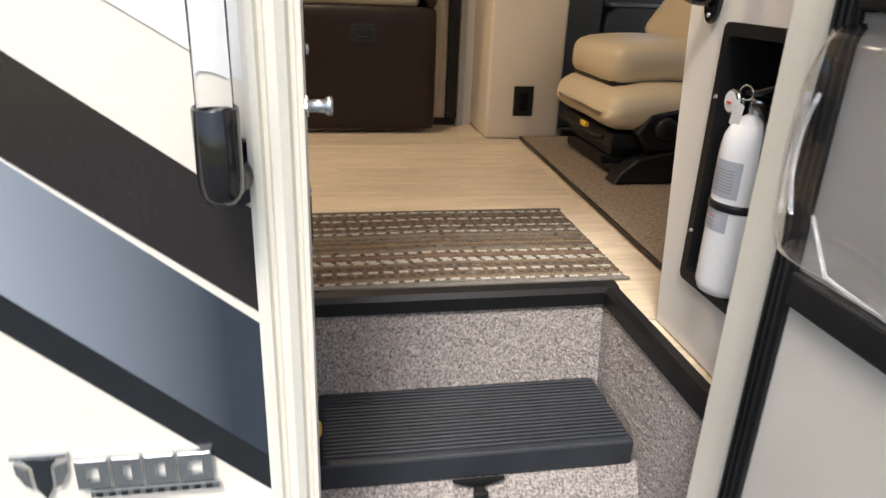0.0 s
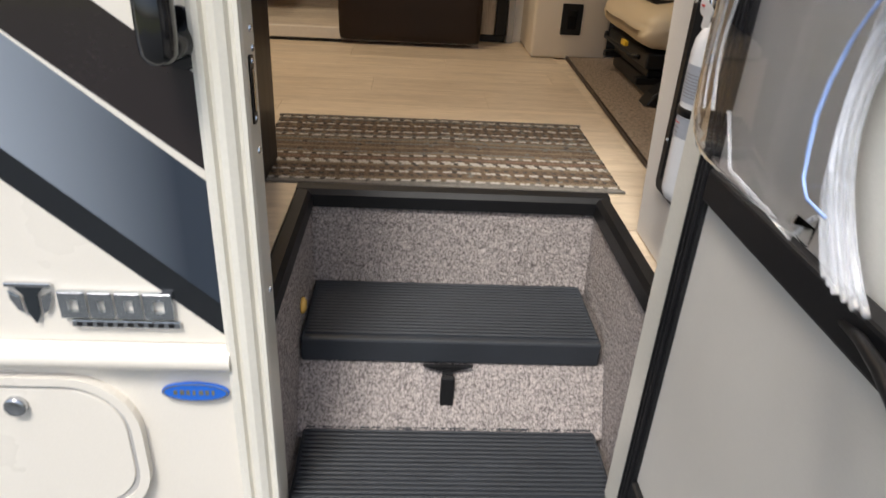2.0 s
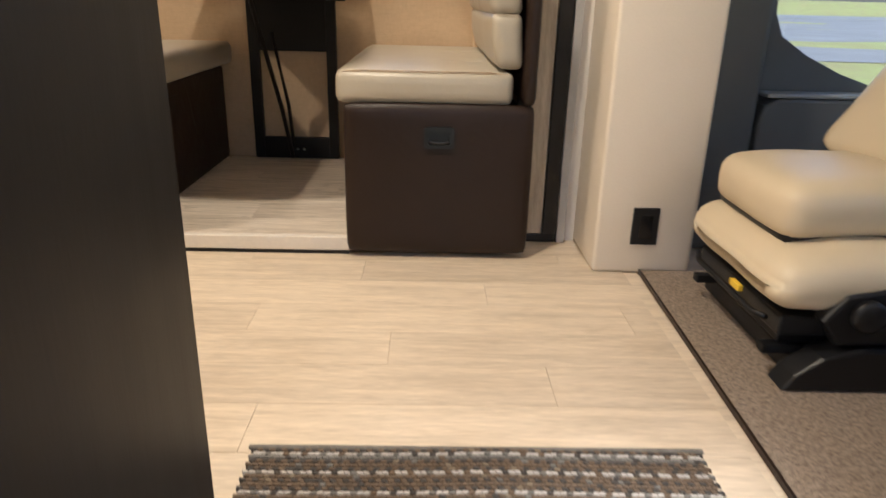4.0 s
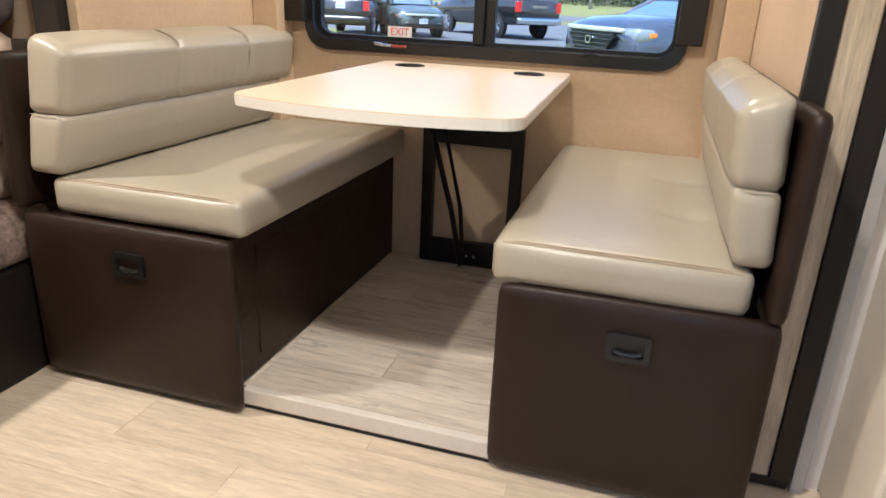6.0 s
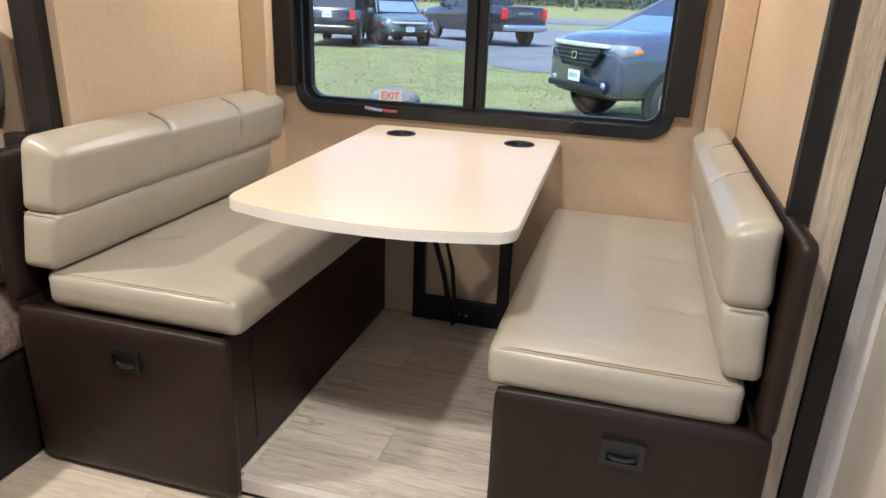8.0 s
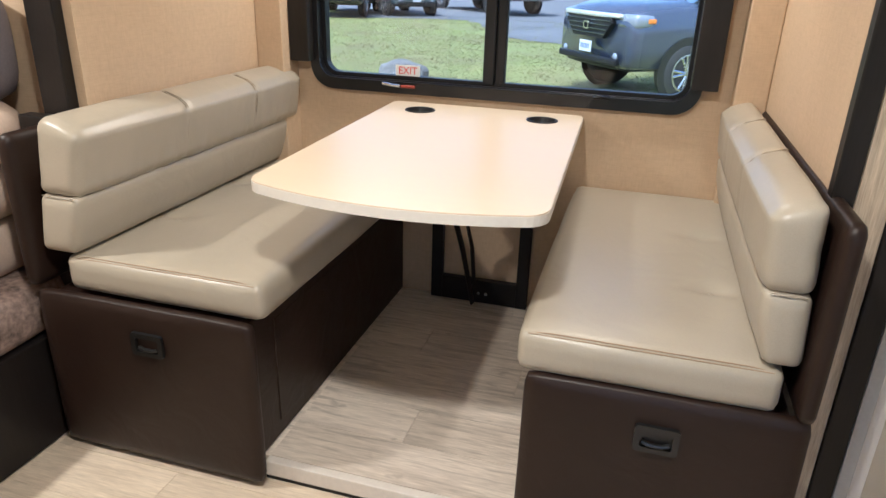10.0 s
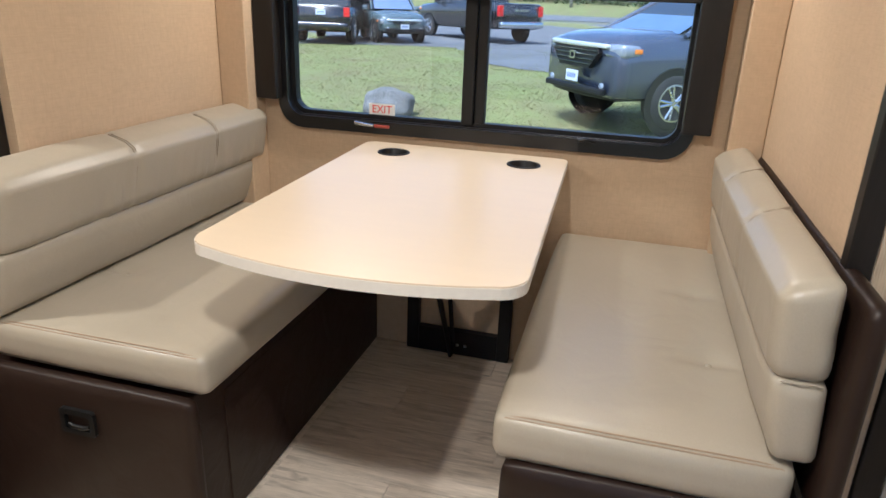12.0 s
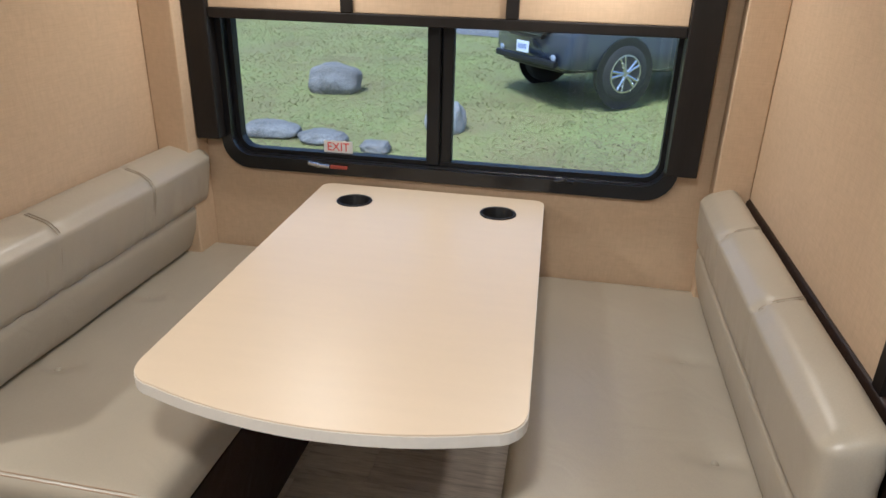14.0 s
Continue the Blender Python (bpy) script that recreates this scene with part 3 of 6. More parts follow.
# black rim round the well
rim = prism([(0.590, -0.03), (0.590, -0.004), (0.598, 0.006), (0.622, 0.008), (0.628, 0.0)], "x", -0.305, 0.328)
prism([(-0.272, -0.03), (-0.274, -0.004), (-0.281, 0.006), (-0.300, 0.008), (-0.306, 0.0)], "y", 0.165, 0.592, rim)
prism([(0.296, -0.03), (0.298, -0.004), (0.305, 0.006), (0.322, 0.008), (0.329, 0.0)], "y", 0.165, 0.592, rim)
structure("rim_trim", rim, M_BLACKFRAME, "black edge trim round the stair well", "trim")

# aluminium threshold
sill = box(-0.262, 0.250, 0.034, 0.098, T2 - 0.022, T2 - 0.012, 0.003)
for i in range(7):
    box(-0.262, 0.250, 0.037 + i * 0.0088, 0.0415 + i * 0.0088, T2 - 0.013, T2 - 0.009, 0.001, 1, sill)
box(-0.262, 0.250, 0.028, 0.034, T2 - 0.028, T2 - 0.010, 0.002, 2, sill)
for sx in (-0.225, 0.0, 0.225):
    lathe([(0.0, 0.0), (0.005, 0.0), (0.004, 0.003), (0.0, 0.0035)], (sx, 0.056, T2 - 0.010), "z", 10, sill)
structure("threshold", sill, M_ALU, "ribbed aluminium entry threshold", "threshold")
structure("sill_skirt", box(-0.262, 0.250, 0.044, 0.112, -0.412, T2 - 0.023, 0.006), M_CREAM, "cream skirt below the entry threshold", "trim")

# door frame on the outer wall: three ridged profiles
frame_bm = bmesh.new()
PROFILE = [(-0.322, 0.112), (-0.322, 0.098), (-0.316, 0.094), (-0.309, 0.094), (-0.306, 0.101), (-0.302, 0.101), (-0.299, 0.090), (-0.290, 0.086), (-0.281, 0.090),
           (-0.278, 0.098), (-0.274, 0.098), (-0.272, 0.092), (-0.267, 0.092), (-0.265, 0.100), (-0.265, 0.112)]
prism(PROFILE, "z", -0.455, 1.5, frame_bm)
prism([(-x + 0.0, y) for x, y in PROFILE], "z", -0.455, 1.5, frame_bm)
structure("door_frame", frame_bm, M_TRIM, "ivory ridged frame of the entry door", "door frame")
jamb = box(-0.320, -0.268, 0.113, 0.165, -0.43, 1.5, 0.002)
box(0.268, 0.345, 0.113, 0.165, -0.43, 1.5, 0.002, 2, jamb)
structure("door_jamb", jamb, M_TRIM, "ivory metal jamb of the entry door", "door frame")
lining = box(-0.36, -0.279, 0.166, 0.214, 0.0, 1.5, 0.003)
structure("jamb_lining", lining, M_WALLWHITE, "white inner edge of the entry wall", "trim")

structure("fascia_foot", box(0.188, 0.291, 2.176, 2.199, 0.001, 0.029, 0.004), M_BLACK, "black rubber foot under the slide-out fascia", "trim")

# ---- dinette ----
M_PULL = mat("satin_black_pull", (0.010, 0.010, 0.010), 0.32, 0, 0.15, 20, 300, 0.02)
def recessed_pull(name, parent, x, y, z):
    """A flush black finger pull with a dark pocket and a curved lip."""
    outer, hole = round_rect(x - 0.043, x + 0.043, z - 0.030, z + 0.030, 0.008), round_rect(x - 0.031, x + 0.031, z - 0.019, z + 0.017, 0.006)
    bm = ring(outer, hole, "y", y - 0.010, y + 0.003)
    prism(round_rect(x - 0.033, x + 0.033, z - 0.021, z + 0.019, 0.006), "y", y - 0.0005, y + 0.002, bm)
    tube([(x - 0.026, y - 0.004, z - 0.010), (x - 0.012, y - 0.006, z - 0.014), (x + 0.012, y - 0.006, z - 0.014), (x + 0.026, y - 0.004, z - 0.010)], 0.005, 8, bm)
    return part(name, bm, M_PULL, parent, "black recessed pull")


def bench_box(x0, x1, y0, label, inner_side, hx):
    """Vinyl wrapped bench base: padded front panel, carcass and finger pull."""
    e = thing("dinette_bench", (0, 0, 0), label, "bench", "dinette bench bases")
    front = cushion(x0, x1, y0 + 0.006, y0 + 0.04, 0.018, 0.458, 0.014, 0.003, 0.0012, 0.022, None, x0)
    part("front_panel", front, M_BROWN, e, "", True)
    a, b = (x0 + 0.02, x1 - 0.028) if inner_side > 0 else (x0 + 0.028, x1 - 0.03)
    part("carcass", box(a, b, y0 + 0.041, SY - 0.002, SF, 0.445, 0.006), M_BROWN, e)
    sx = b if inner_side > 0 else a
    side = box(min(sx, sx + 0.0025 * inner_side), max(sx, sx + 0.0025 * inner_side), y0 + 0.16, SY - 0.14, 0.10, 0.40, 0.001)
    part("side_panel", side, M_BROWN, e)
    recessed_pull("finger_pull", e, hx, y0 + 0.004, 0.368)
    return e


bench_box(-1.575, -0.985, 1.985, "dark brown vinyl bench base with recessed pull beside the bed", 1, -1.258)
bench_box(-0.362, 0.175, 2.005, "dark brown vinyl bench base with recessed pull beside the pillar", -1, -0.093)


M_SEAM = mat("tan_leather_seam", (0.34, 0.29, 0.22), 0.6, 0, 0.1, 50, 300, 0.1)


def stitch_line(points, material, r=0.0012):
    return tube(points, r, 5)


def seat_cushion(x0, x1, label, tufts, seed):
    e = thing("seat_cushion", (0, 0, 0), label, "cushion", "dinette seat cushions")

    def shape(co, p):
        if co.z > 0.50:
            for tx, ty in tufts:
                dx, dy = co.x - tx, co.y - ty
                co.z -= 0.010 * math.exp(-(dx / 0.045) ** 2 - (dy / 0.030) ** 2)
                co.z -= 0.008 * math.exp(-(dx / 0.05) ** 2 - ((dy + 0.010) / 0.009) ** 2)
        return co
    bm = cushion(x0, x1, 2.025, SY - 0.005, 0.458, 0.548, 0.018, 0.006, 0.0014, 0.018, shape, seed)
    pad = part("pad", bm, M_LEATHER, e, "", True)
    z = 0.5435
    for off in (0.0, 0.006):
        pts = [(x0 + 0.02, 2.031 + off, z)] + [(x0 + 0.02 + (x1 - x0 - 0.04) * i / 10, 2.0295 + off, z + 0.001 + off * 0.5) for i in range(1, 10)] + [(x1 - 0.02, 2.031 + off, z)]
        part("stitching", stitch_line(pts, M_STITCH), M_STITCH, e, "tan double stitching")
    for tx, ty in tufts:
        part("tuft", lathe([(0.0, 0.0), (0.008, 0.001), (0.009, 0.003), (0.005, 0.006), (0.0, 0.007)], (tx, ty - 0.008, 0.536), "z", 10), M_LEATHER, e, "", True)
    return e


seat_cushion(-1.50, -0.968, "beige vinyl bench seat cushion with double stitching", ((-1.415, 2.36), (-1.415, 2.71)), 1.0)
seat_cushion(-0.385, 0.112, "beige vinyl bench seat cushion with tufted seam", ((0.002, 2.362), (-0.010, 2.713)), 5.0)


def back_cushion(face, rear, label, seams, seed, wr, lean, y0):
    """Two-roll backrest tipped forward by lean: a lower roll and a fuller upper roll with cross seams. face: x of its front at the top."""
    s = 1 if rear > face else -1
    x0, x1 = min(face, rear), max(face, rear)
    e = thing("back_cushion", (0, 0, 0), label, "cushion", "dinette back cushions")

    def tip(z):
        return s * lean * (0.86 - z) / 0.33

    def low_shape(co, p):
        front = max(0.0, 1 - abs(co.x - face) / 0.06)
        co.x += s * 0.016 * front * max(0.0, 1 - (co.z - 0.545) / 0.09)
        co.z -= 0.004 * noise.noise(Vector((co.y * 5, seed, 0)))
        co.x += tip(co.z)
        return co

    def slope(x, z):
        """How far the top of the upper roll falls away towards its face."""
        up, ahead = max(0.0, min(1.0, (z - 0.76) / 0.12)), max(0.0, min(1.0, 1 - abs(x - face) / 0.10))
        return up * (0.030 * ahead ** 1.5 + (0.008 if s > 0 else 0.0))

    def up_shape(co, p):
        front = max(0.0, 1 - abs(co.x - face) / 0.05)
        top = max(0.0, min(1.0, (co.z - 0.83) / 0.04))
        co.z -= slope(co.x, co.z)
        pull = 0.0
        for sy in seams:
            groove = math.exp(-((co.y - sy) / 0.010) ** 2)
            near = math.exp(-((co.y - sy) / 0.16) ** 2)
            co.x += s * 0.0045 * groove * front
            co.z -= 0.0035 * groove * top
            pull = max(pull, near)
        ripple = noise.noise(Vector((co.y * 34, co.z * 5, seed))) + 0.6 * noise.noise(Vector((co.y * 75, co.z * 8, seed + 4)))
        hem = max(0.0, 1 - abs(co.z - 0.745) / 0.09)
        co.x += s * wr * ripple * front * hem * (0.35 + 0.65 * pull)
        end = max(0.0, 1 - abs(co.y - y0) / 0.05)
        co.x += 0.004 * end * noise.noise(Vector((co.x * 40, co.z * 26, seed + 9)))
        co.x += tip(co.z)
        return co
    low = cushion(x0, x1, y0, SY - 0.03, 0.556, 0.704, 0.018, 0.005, 0.0016, 0.014, low_shape, seed)
    part("lower_roll", low, M_LEATHER, e, "", True)
    ux0, ux1 = (x0 - 0.006, x1 + 0.003) if s > 0 else (x0 - 0.003, x1 + 0.006)
    up = cushion(ux0, ux1, y0, SY - 0.03, 0.700, 0.885, 0.026, 0.005, 0.0016, 0.0105, up_shape, seed + 3)
    part("upper_roll", up, M_LEATHER, e, "", True)
    f0 = face - 0.0088 * s
    for sy in seams:
        for off in (-0.0045, 0.0045):
            pts = [(f0 + s * 0.002, sy, 0.725), (f0, sy, 0.76), (f0 + s * 0.001, sy, 0.82), (f0 + s * 0.006, sy, 0.858), (f0 + s * 0.018, sy, 0.879), (f0 + s * 0.04, sy, 0.886), (f0 + s * 0.085, sy, 0.886)]
            pts = [(x + tip(z) + s * 0.0015, y + off, z - slope(x, z) + 0.0020) for x, y, z in pts]
            part("seam", tube(pts, 0.0012, 5), M_SEAM, e, "sewn cross seam", True)
    xe = [(x0 + 0.012 + (x1 - x0 - 0.024) * i / 6, y0 - 0.0015, 0.7015 + 0.002 * math.sin(i * 1.7)) for i in range(7)]
    part("end_seam", tube([(x + tip(z), y, z) for x, y, z in xe], 0.0013, 5), M_SEAM, e, "sewn end seam", True)
    return e


back_cushion(-1.394, -1.506, "beige vinyl bench backrest in two rolls with wrinkled seams", (2.42, 2.77), 2.0, 0.0095, 0.055, 2.018)
back_cushion(0.032, 0.116, "beige vinyl bench backrest in two rolls beside the pillar", (2.42, 2.77), 8.0, 0.0035, 0.022, 2.030)


def bench_back_board(x0, x1, top, label):
    e = thing("bench_back_board", (0, 0, 0), label, "bench back", "dinette back boards")
    part("board", cushion(x0, x1, 2.0, SY - 0.01, 0.46, top, 0.017, 0.002, 0.001, 0.02, None, x0), M_BROWN, e, "", True)
    return e


bench_back_board(0.139, 0.176, 0.850, "dark brown padded board behind the bench backrest")
bench_back_board(-1.612, -1.572, 0.84, "dark brown padded board between bench and bed")

# table
TZ = 0.787
table = thing("dinette_table", (-0.705, 2.6, SF), "pale maple laminate dinette table with two cup holders", "table")
ax = (-0.705, 2.6, SF)
X0, X1, Y0, Y1 = -1.036, -0.384, 2.035, 3.082
outline = arc(X1 - 0.03, Y1 - 0.03, 0.03, 0, 90) + arc(X0 + 0.03, Y1 - 0.03, 0.03, 90, 180) + arc(X0 + 0.062, Y0 + 0.062, 0.062, 180, 262)
for i in range(1, 14):
    f = i / 14
    outline.append((X0 + 0.054 + (X1 - X0 - 0.108) * f, Y0 - 0.045 * (1 - (2 * f - 1) ** 2)))
outline += arc(X1 - 0.062, Y0 + 0.062, 0.062, 278, 360)


outline = [(x + 0.036 * (Y1 - y) / 1.05, y) for x, y in outline]


def shrink(pts, d):
    cx, cy = sum(p[0] for p in pts) / len(pts), sum(p[1] for p in pts) / len(pts)
    return [(cx + (x - cx) * (1 - d / 0.33), cy + (y - cy) * (1 - d / 0.52)) for x, y in pts]


HOLES = [(-0.900, 2.944, 0.0435), (-0.500, 2.944, 0.0435)]
part("tabletop", holed_slab(shrink(outline, 0.0015), HOLES, TZ - 0.003, TZ, ax), M_TABLE, table)
part("edging", holed_slab(outline, HOLES, TZ - 0.024, TZ - 0.003, ax), M_TABLEEDGE, table, "white edge band")
for cx, cy, r in HOLES:
    c = (cx - ax[0], cy - ax[1], TZ - ax[2])
    cup = lathe([(0.0, -0.066), (0.036, -0.066), (0.0395, -0.060), (0.0425, 0.001), (0.0440, 0.0035), (0.0485, 0.0035), (0.0495, 0.0006), (0.0432, 0.0002), (0.0405, -0.061), (0.037, -0.068), (0.0, -0.068)], c, "z", 32)
    part("cup_holder", cup, M_BLACK, table, "black sunken cup holder", True)
# folding wall frame and struts
fy0, fy1 = SY - 0.042, SY - 0.012
fr = box(-0.887, -0.845, fy0, fy1, SF + 0.004, TZ - 0.035, 0.003, 2, None, ax)
box(-0.562, -0.520, fy0, fy1, SF + 0.004, TZ - 0.035, 0.003, 2, fr, ax)
box(-0.845, -0.562, fy0 + 0.002, fy1, SF + 0.004, 0.150, 0.002, 2, fr, ax)
box(-0.845, -0.562, fy0 + 0.002, fy1, 0.515, TZ - 0.035, 0.002, 2, fr, ax)
part("wall_frame", fr, M_BLACKFRAME, table, "black steel wall frame")
part("strut", tube([(-0.800, 2.78, 0.745), (-0.745, 2.98, 0.30), (-0.718, 3.045, 0.07)], 0.016, 10, None, ax, 0.5), M_BLACKFRAME, table, "black folding leg")
part("strut", tube([(-0.735, 2.84, 0.60), (-0.722, 3.02, 0.30), (-0.712, 3.045, 0.12)], 0.008, 8, None, ax), M_BLACKFRAME, table, "thin black gas strut")
part("under_rail", box(-0.86, -0.55, 2.45, 3.06, TZ - 0.056, TZ - 0.0275, 0.004, 2, None, ax), M_BLACKFRAME, table, "black rail under the tabletop")
part("release_lever", tube([(-0.93, 2.62, 0.752), (-0.915, 2.56, 0.742), (-0.90, 2.52, 0.725)], 0.006, 8, None, ax), M_BLACK, table, "black release lever")
for sx in (-0.700, -0.672):
    part("bolt", lathe([(0.0, 0.0), (0.006, 0.0), (0.005, 0.004), (0.0, 0.005)], (sx - ax[0], fy0 - 0.004 - ax[1], 0.10 - ax[2]), "y", 10), M_ZINC, table, "small steel bolt")

# window of the slide-out
M_RUST = mat("dull_red_plastic", (0.28, 0.05, 0.03), 0.45, 0, 0.1, 12, 200, 0.02)
M_WINFRAME = mat("satin_black_window_frame", (0.006, 0.006, 0.007), 0.3, 0, 0.3, 8, 400, 0.03)
win = thing("window_1", (0, 0, 0), "black framed sliding dinette window with rounded corners", "window", "", "structure")
fo = round_rect(WX0 - 0.015, WX1 + 0.015, WZ0 - 0.025, WZ1 + 0.02, 0.085)
fi = round_rect(WX0 + 0.032, WX1 - 0.032, WZ0 + 0.030, WZ1 - 0.02, 0.045)
fi2 = round_rect(WX0 + 0.018, WX1 - 0.018, WZ0 + 0.014, WZ1 - 0.01, 0.06)
part("window_frame", ring(fo, fi2, "y", SY - 0.022, SY + 0.052), M_WINFRAME, win, "black outer frame")
part("inner_frame", ring(fi2, fi, "y", SY + 0.012, SY + 0.046), M_BLACKFRAME, win, "black inner sash frame")
MX = -0.700
part("mullion", box(MX - 0.036, MX + 0.002, SY + 0.004, SY + 0.045, WZ0 + 0.02, WZ1 - 0.01, 0.004), M_BLACKFRAME, win, "black meeting stile")
part("mullion", box(MX + 0.004, MX + 0.036, SY + 0.014, SY + 0.048, WZ0 + 0.02, WZ1 - 0.01, 0.004), M_BLACKFRAME, win, "black meeting stile")
for a, b, y in ((WX0 + 0.02, MX - 0.03, SY + 0.028), (MX + 0.03, WX1 - 0.02, SY + 0.036)):
    p = part("pane", box(a, b, y, y + 0.004, WZ0 + 0.02, WZ1 - 0.015), M_GLASS, win)
    p.visible_shadow = False
part("track", box(WX0 + 0.05, WX1 - 0.05, SY - 0.002, SY + 0.012, WZ0 + 0.010, WZ0 + 0.017, 0.002), M_WINFRAME, win, "black sliding track")
latch = tube([(-1.085, SY - 0.026, 0.842), (-1.05, SY - 0.030, 0.838), (-1.02, SY - 0.028, 0.836)], 0.006, 8)
part("latch", latch, M_ZINC, win, "grey latch")
part("red_latch", box(-1.018, -0.965, SY - 0.032, SY - 0.022, 0.831, 0.841, 0.003), M_RUST, win, "red emergency latch tab")
part("latch", tube([(-0.36, SY - 0.028, 0.846), (-0.335, SY - 0.034, 0.852), (-0.31, SY - 0.028, 0.846)], 0.006, 8), M_BLACK, win, "black latch")


def lettering(name, words, size, at, rot, material, parent, label="", depth=0.0004, wide=1.0):
    cu = bpy.data.curves.new(name, "FONT")
    cu.body, cu.size, cu.extrude, cu.align_x, cu.align_y = words, size, depth, "CENTER", "CENTER"
    tmp = bpy.data.objects.new(name, cu)
    scene.collection.objects.link(tmp)
    bpy.context.view_layer.update()
    me = bpy.data.meshes.new_from_object(tmp.evaluated_get(bpy.context.evaluated_depsgraph_get()))
    bpy.data.objects.remove(tmp)
    me.materials.clear()
    me.materials.append(material)
    ob = new(name, me)
    ob.parent = parent
    ob.location = at
    ob.rotation_euler = [radians(r) for r in rot]
    ob.scale = (wide, 1, 1)
    if label:
        ob["label"] = label
    return ob


sticker = thing("exit_sticker", (-1.010, SY + 0.026, 0.882), "white sticker with red EXIT letters on the window", "sticker")
part("sticker_face", box(-0.045, 0.045, -0.0004, 0.0004, -0.019, 0.019), M_LABEL, sticker)
lettering("exit_word", "EXIT", 0.036, (0, -0.0012, 0), (90, 0, 0), M_REDINK, sticker, "red letters", 0.0003, 0.95)

# valance round the window
val = thing("window_valance", (0, 0, 0), "espresso window valance box with beige fabric panels", "valance")
part("side_board", box(-1.418, -1.346, 3.045, SY - 0.002, 0.903, 1.62, 0.003), M_ESPRESSO, val)
part("side_board", box(-0.072, 0.006, 3.045, SY - 0.002, 0.896, 1.62, 0.003), M_ESPRESSO, val)
part("bottom_rail", box(-1.345, -0.073, 3.052, SY - 0.03, 1.245, 1.272, 0.003), M_ESPRESSO, val)
part("top_rail", box(-1.345, -0.073, 3.052, SY - 0.03, 1.50, 1.62, 0.003), M_ESPRESSO, val)
for px in (-0.945, -0.505):
    part("post", box(px - 0.016, px + 0.016, 3.052, SY - 0.03, 1.272, 1.50, 0.003), M_ESPRESSO, val)
for a, b in ((-1.345, -0.961), (-0.929, -0.521), (-0.489, -0.073)):
    part("fabric_panel", box(a, b, 3.062, SY - 0.035, 1.272, 1.50, 0.002), M_WALLCLOTH, val, "beige woven fabric insert")

# ceiling lights
M_GLOW = glow_mat("warm_led_diffuser", WARM, 6.0)
for lx, ly, lz in [(a, b, 1.622) for a, b in SLIDE_LAMPS] + [(a, b, ROOF) for a, b in MAIN_LAMPS]:
    cl = thing("ceiling_light", (lx, ly, lz), "round warm LED puck light overhead", "lamp", "ceiling lights")
    part("housing", lathe([(0.075, -0.001), (0.075, -0.012), (0.068, -0.018), (0.058, -0.018), (0.056, -0.008), (0.0, -0.008)], (0, 0, 0), "z", 28), M_EXT, cl, "", True)
    part("diffuser", lathe([(0.055, -0.0085), (0.055, -0.012), (0.0, -0.014)], (0, 0, 0), "z", 24), M_GLOW, cl, "glowing diffuser", True)

# ---- entry rug ----
rugm = [mat("rug_brown", (0.135, 0.095, 0.062), 0.95, 0, 0.3, 60, 300, 0.5), mat("rug_grey", (0.16, 0.15, 0.135), 0.95, 0, 0.3, 60, 300, 0.5),
        mat("rug_cream", (0.44, 0.41, 0.37), 0.95, 0, 0.15, 60, 300, 0.5), mat("rug_rust", (0.19, 0.12, 0.085), 0.95, 0, 0.3, 60, 300, 0.5),
        mat("rug_dark", (0.06, 0.052, 0.046), 0.95, 0, 0.3, 60, 300, 0.5), mat("rug_tan", (0.20, 0.155, 0.105), 0.95, 0, 0.2, 60, 300, 0.5)]
rug = thing("entry_rug", (-0.028, 0.865, 0.0), "brown striped braided rug on the plank floor", "rug")
RX0, RX1, RY0, RY1 = -0.388, 0.392, -0.222, 0.215
rng = random.Random(4)
bm = bmesh.new()
ROWS = "gctbdbcbdbtccbrbctgbbtbbgbtgbcgdbcdbdbcdbdgcd"
colour = {"b": 0, "g": 1, "c": 2, "r": 3, "d": 4, "t": 5}
dy = (RY1 - RY0) / len(ROWS)
for j, kind in enumerate(ROWS):
    y = RY0 + dy * (j + 0.5)
    x = RX0 + (0.0052 if j % 2 else 0.0)
    hop = 0
    while x < RX1:
        w = 0.0104
        r = bmesh.ops.create_cube(bm, size=1.0)
        hump = 0.0016 * math.exp(-((x - 0.02) / 0.05) ** 2)
        tw = rng.uniform(-0.15, 0.15) + (0.3 if j % 2 else -0.3)
        for v in r["verts"]:
            top = v.co.z > 0
            k = 0.62 if top else 1.0
            px, py = v.co.x * w * (0.86 if top else 1.05), v.co.y * dy * 1.08 * k
            v.co = Vector((x + w / 2 + px + py * tw, y + py + rng.uniform(-0.0003, 0.0003) + 0.0025 * math.sin(x * 9 + 1), 0.0005 if not top else 0.0062 + hump + rng.uniform(-0.0007, 0.0007)))
        c = colour[kind]
        if kind == "c":
            c = 2 if hop % 3 != 2 else rng.choice((0, 4, 1))
        elif rng.random() < 0.10:
            c = rng.choice((0, 1, 4, 5))
        elif kind == "d" and hop % 2:
            c = 0
        for f in {f for v in r["verts"] for f in v.link_faces}:
            f.material_index = c
        x += w
        hop += 1
        if x + w > RX1 + 0.001:
            break
part("braid", bm, rugm, rug)
edge = cushion(RX0 - 0.006, RX1 + 0.006, RY0 - 0.008, RY0 + 0.003, 0.0005, 0.006, 0.002, 0.0005, 0.0003, 0.02)
part("hem", edge, rugm[1], rug, "grey hem", True)
edge = cushion(RX0 - 0.006, RX1 + 0.006, RY1 - 0.003, RY1 + 0.008, 0.0005, 0.006, 0.002, 0.0005, 0.0003, 0.02)
part("hem", edge, rugm[1], rug, "grey hem", True)

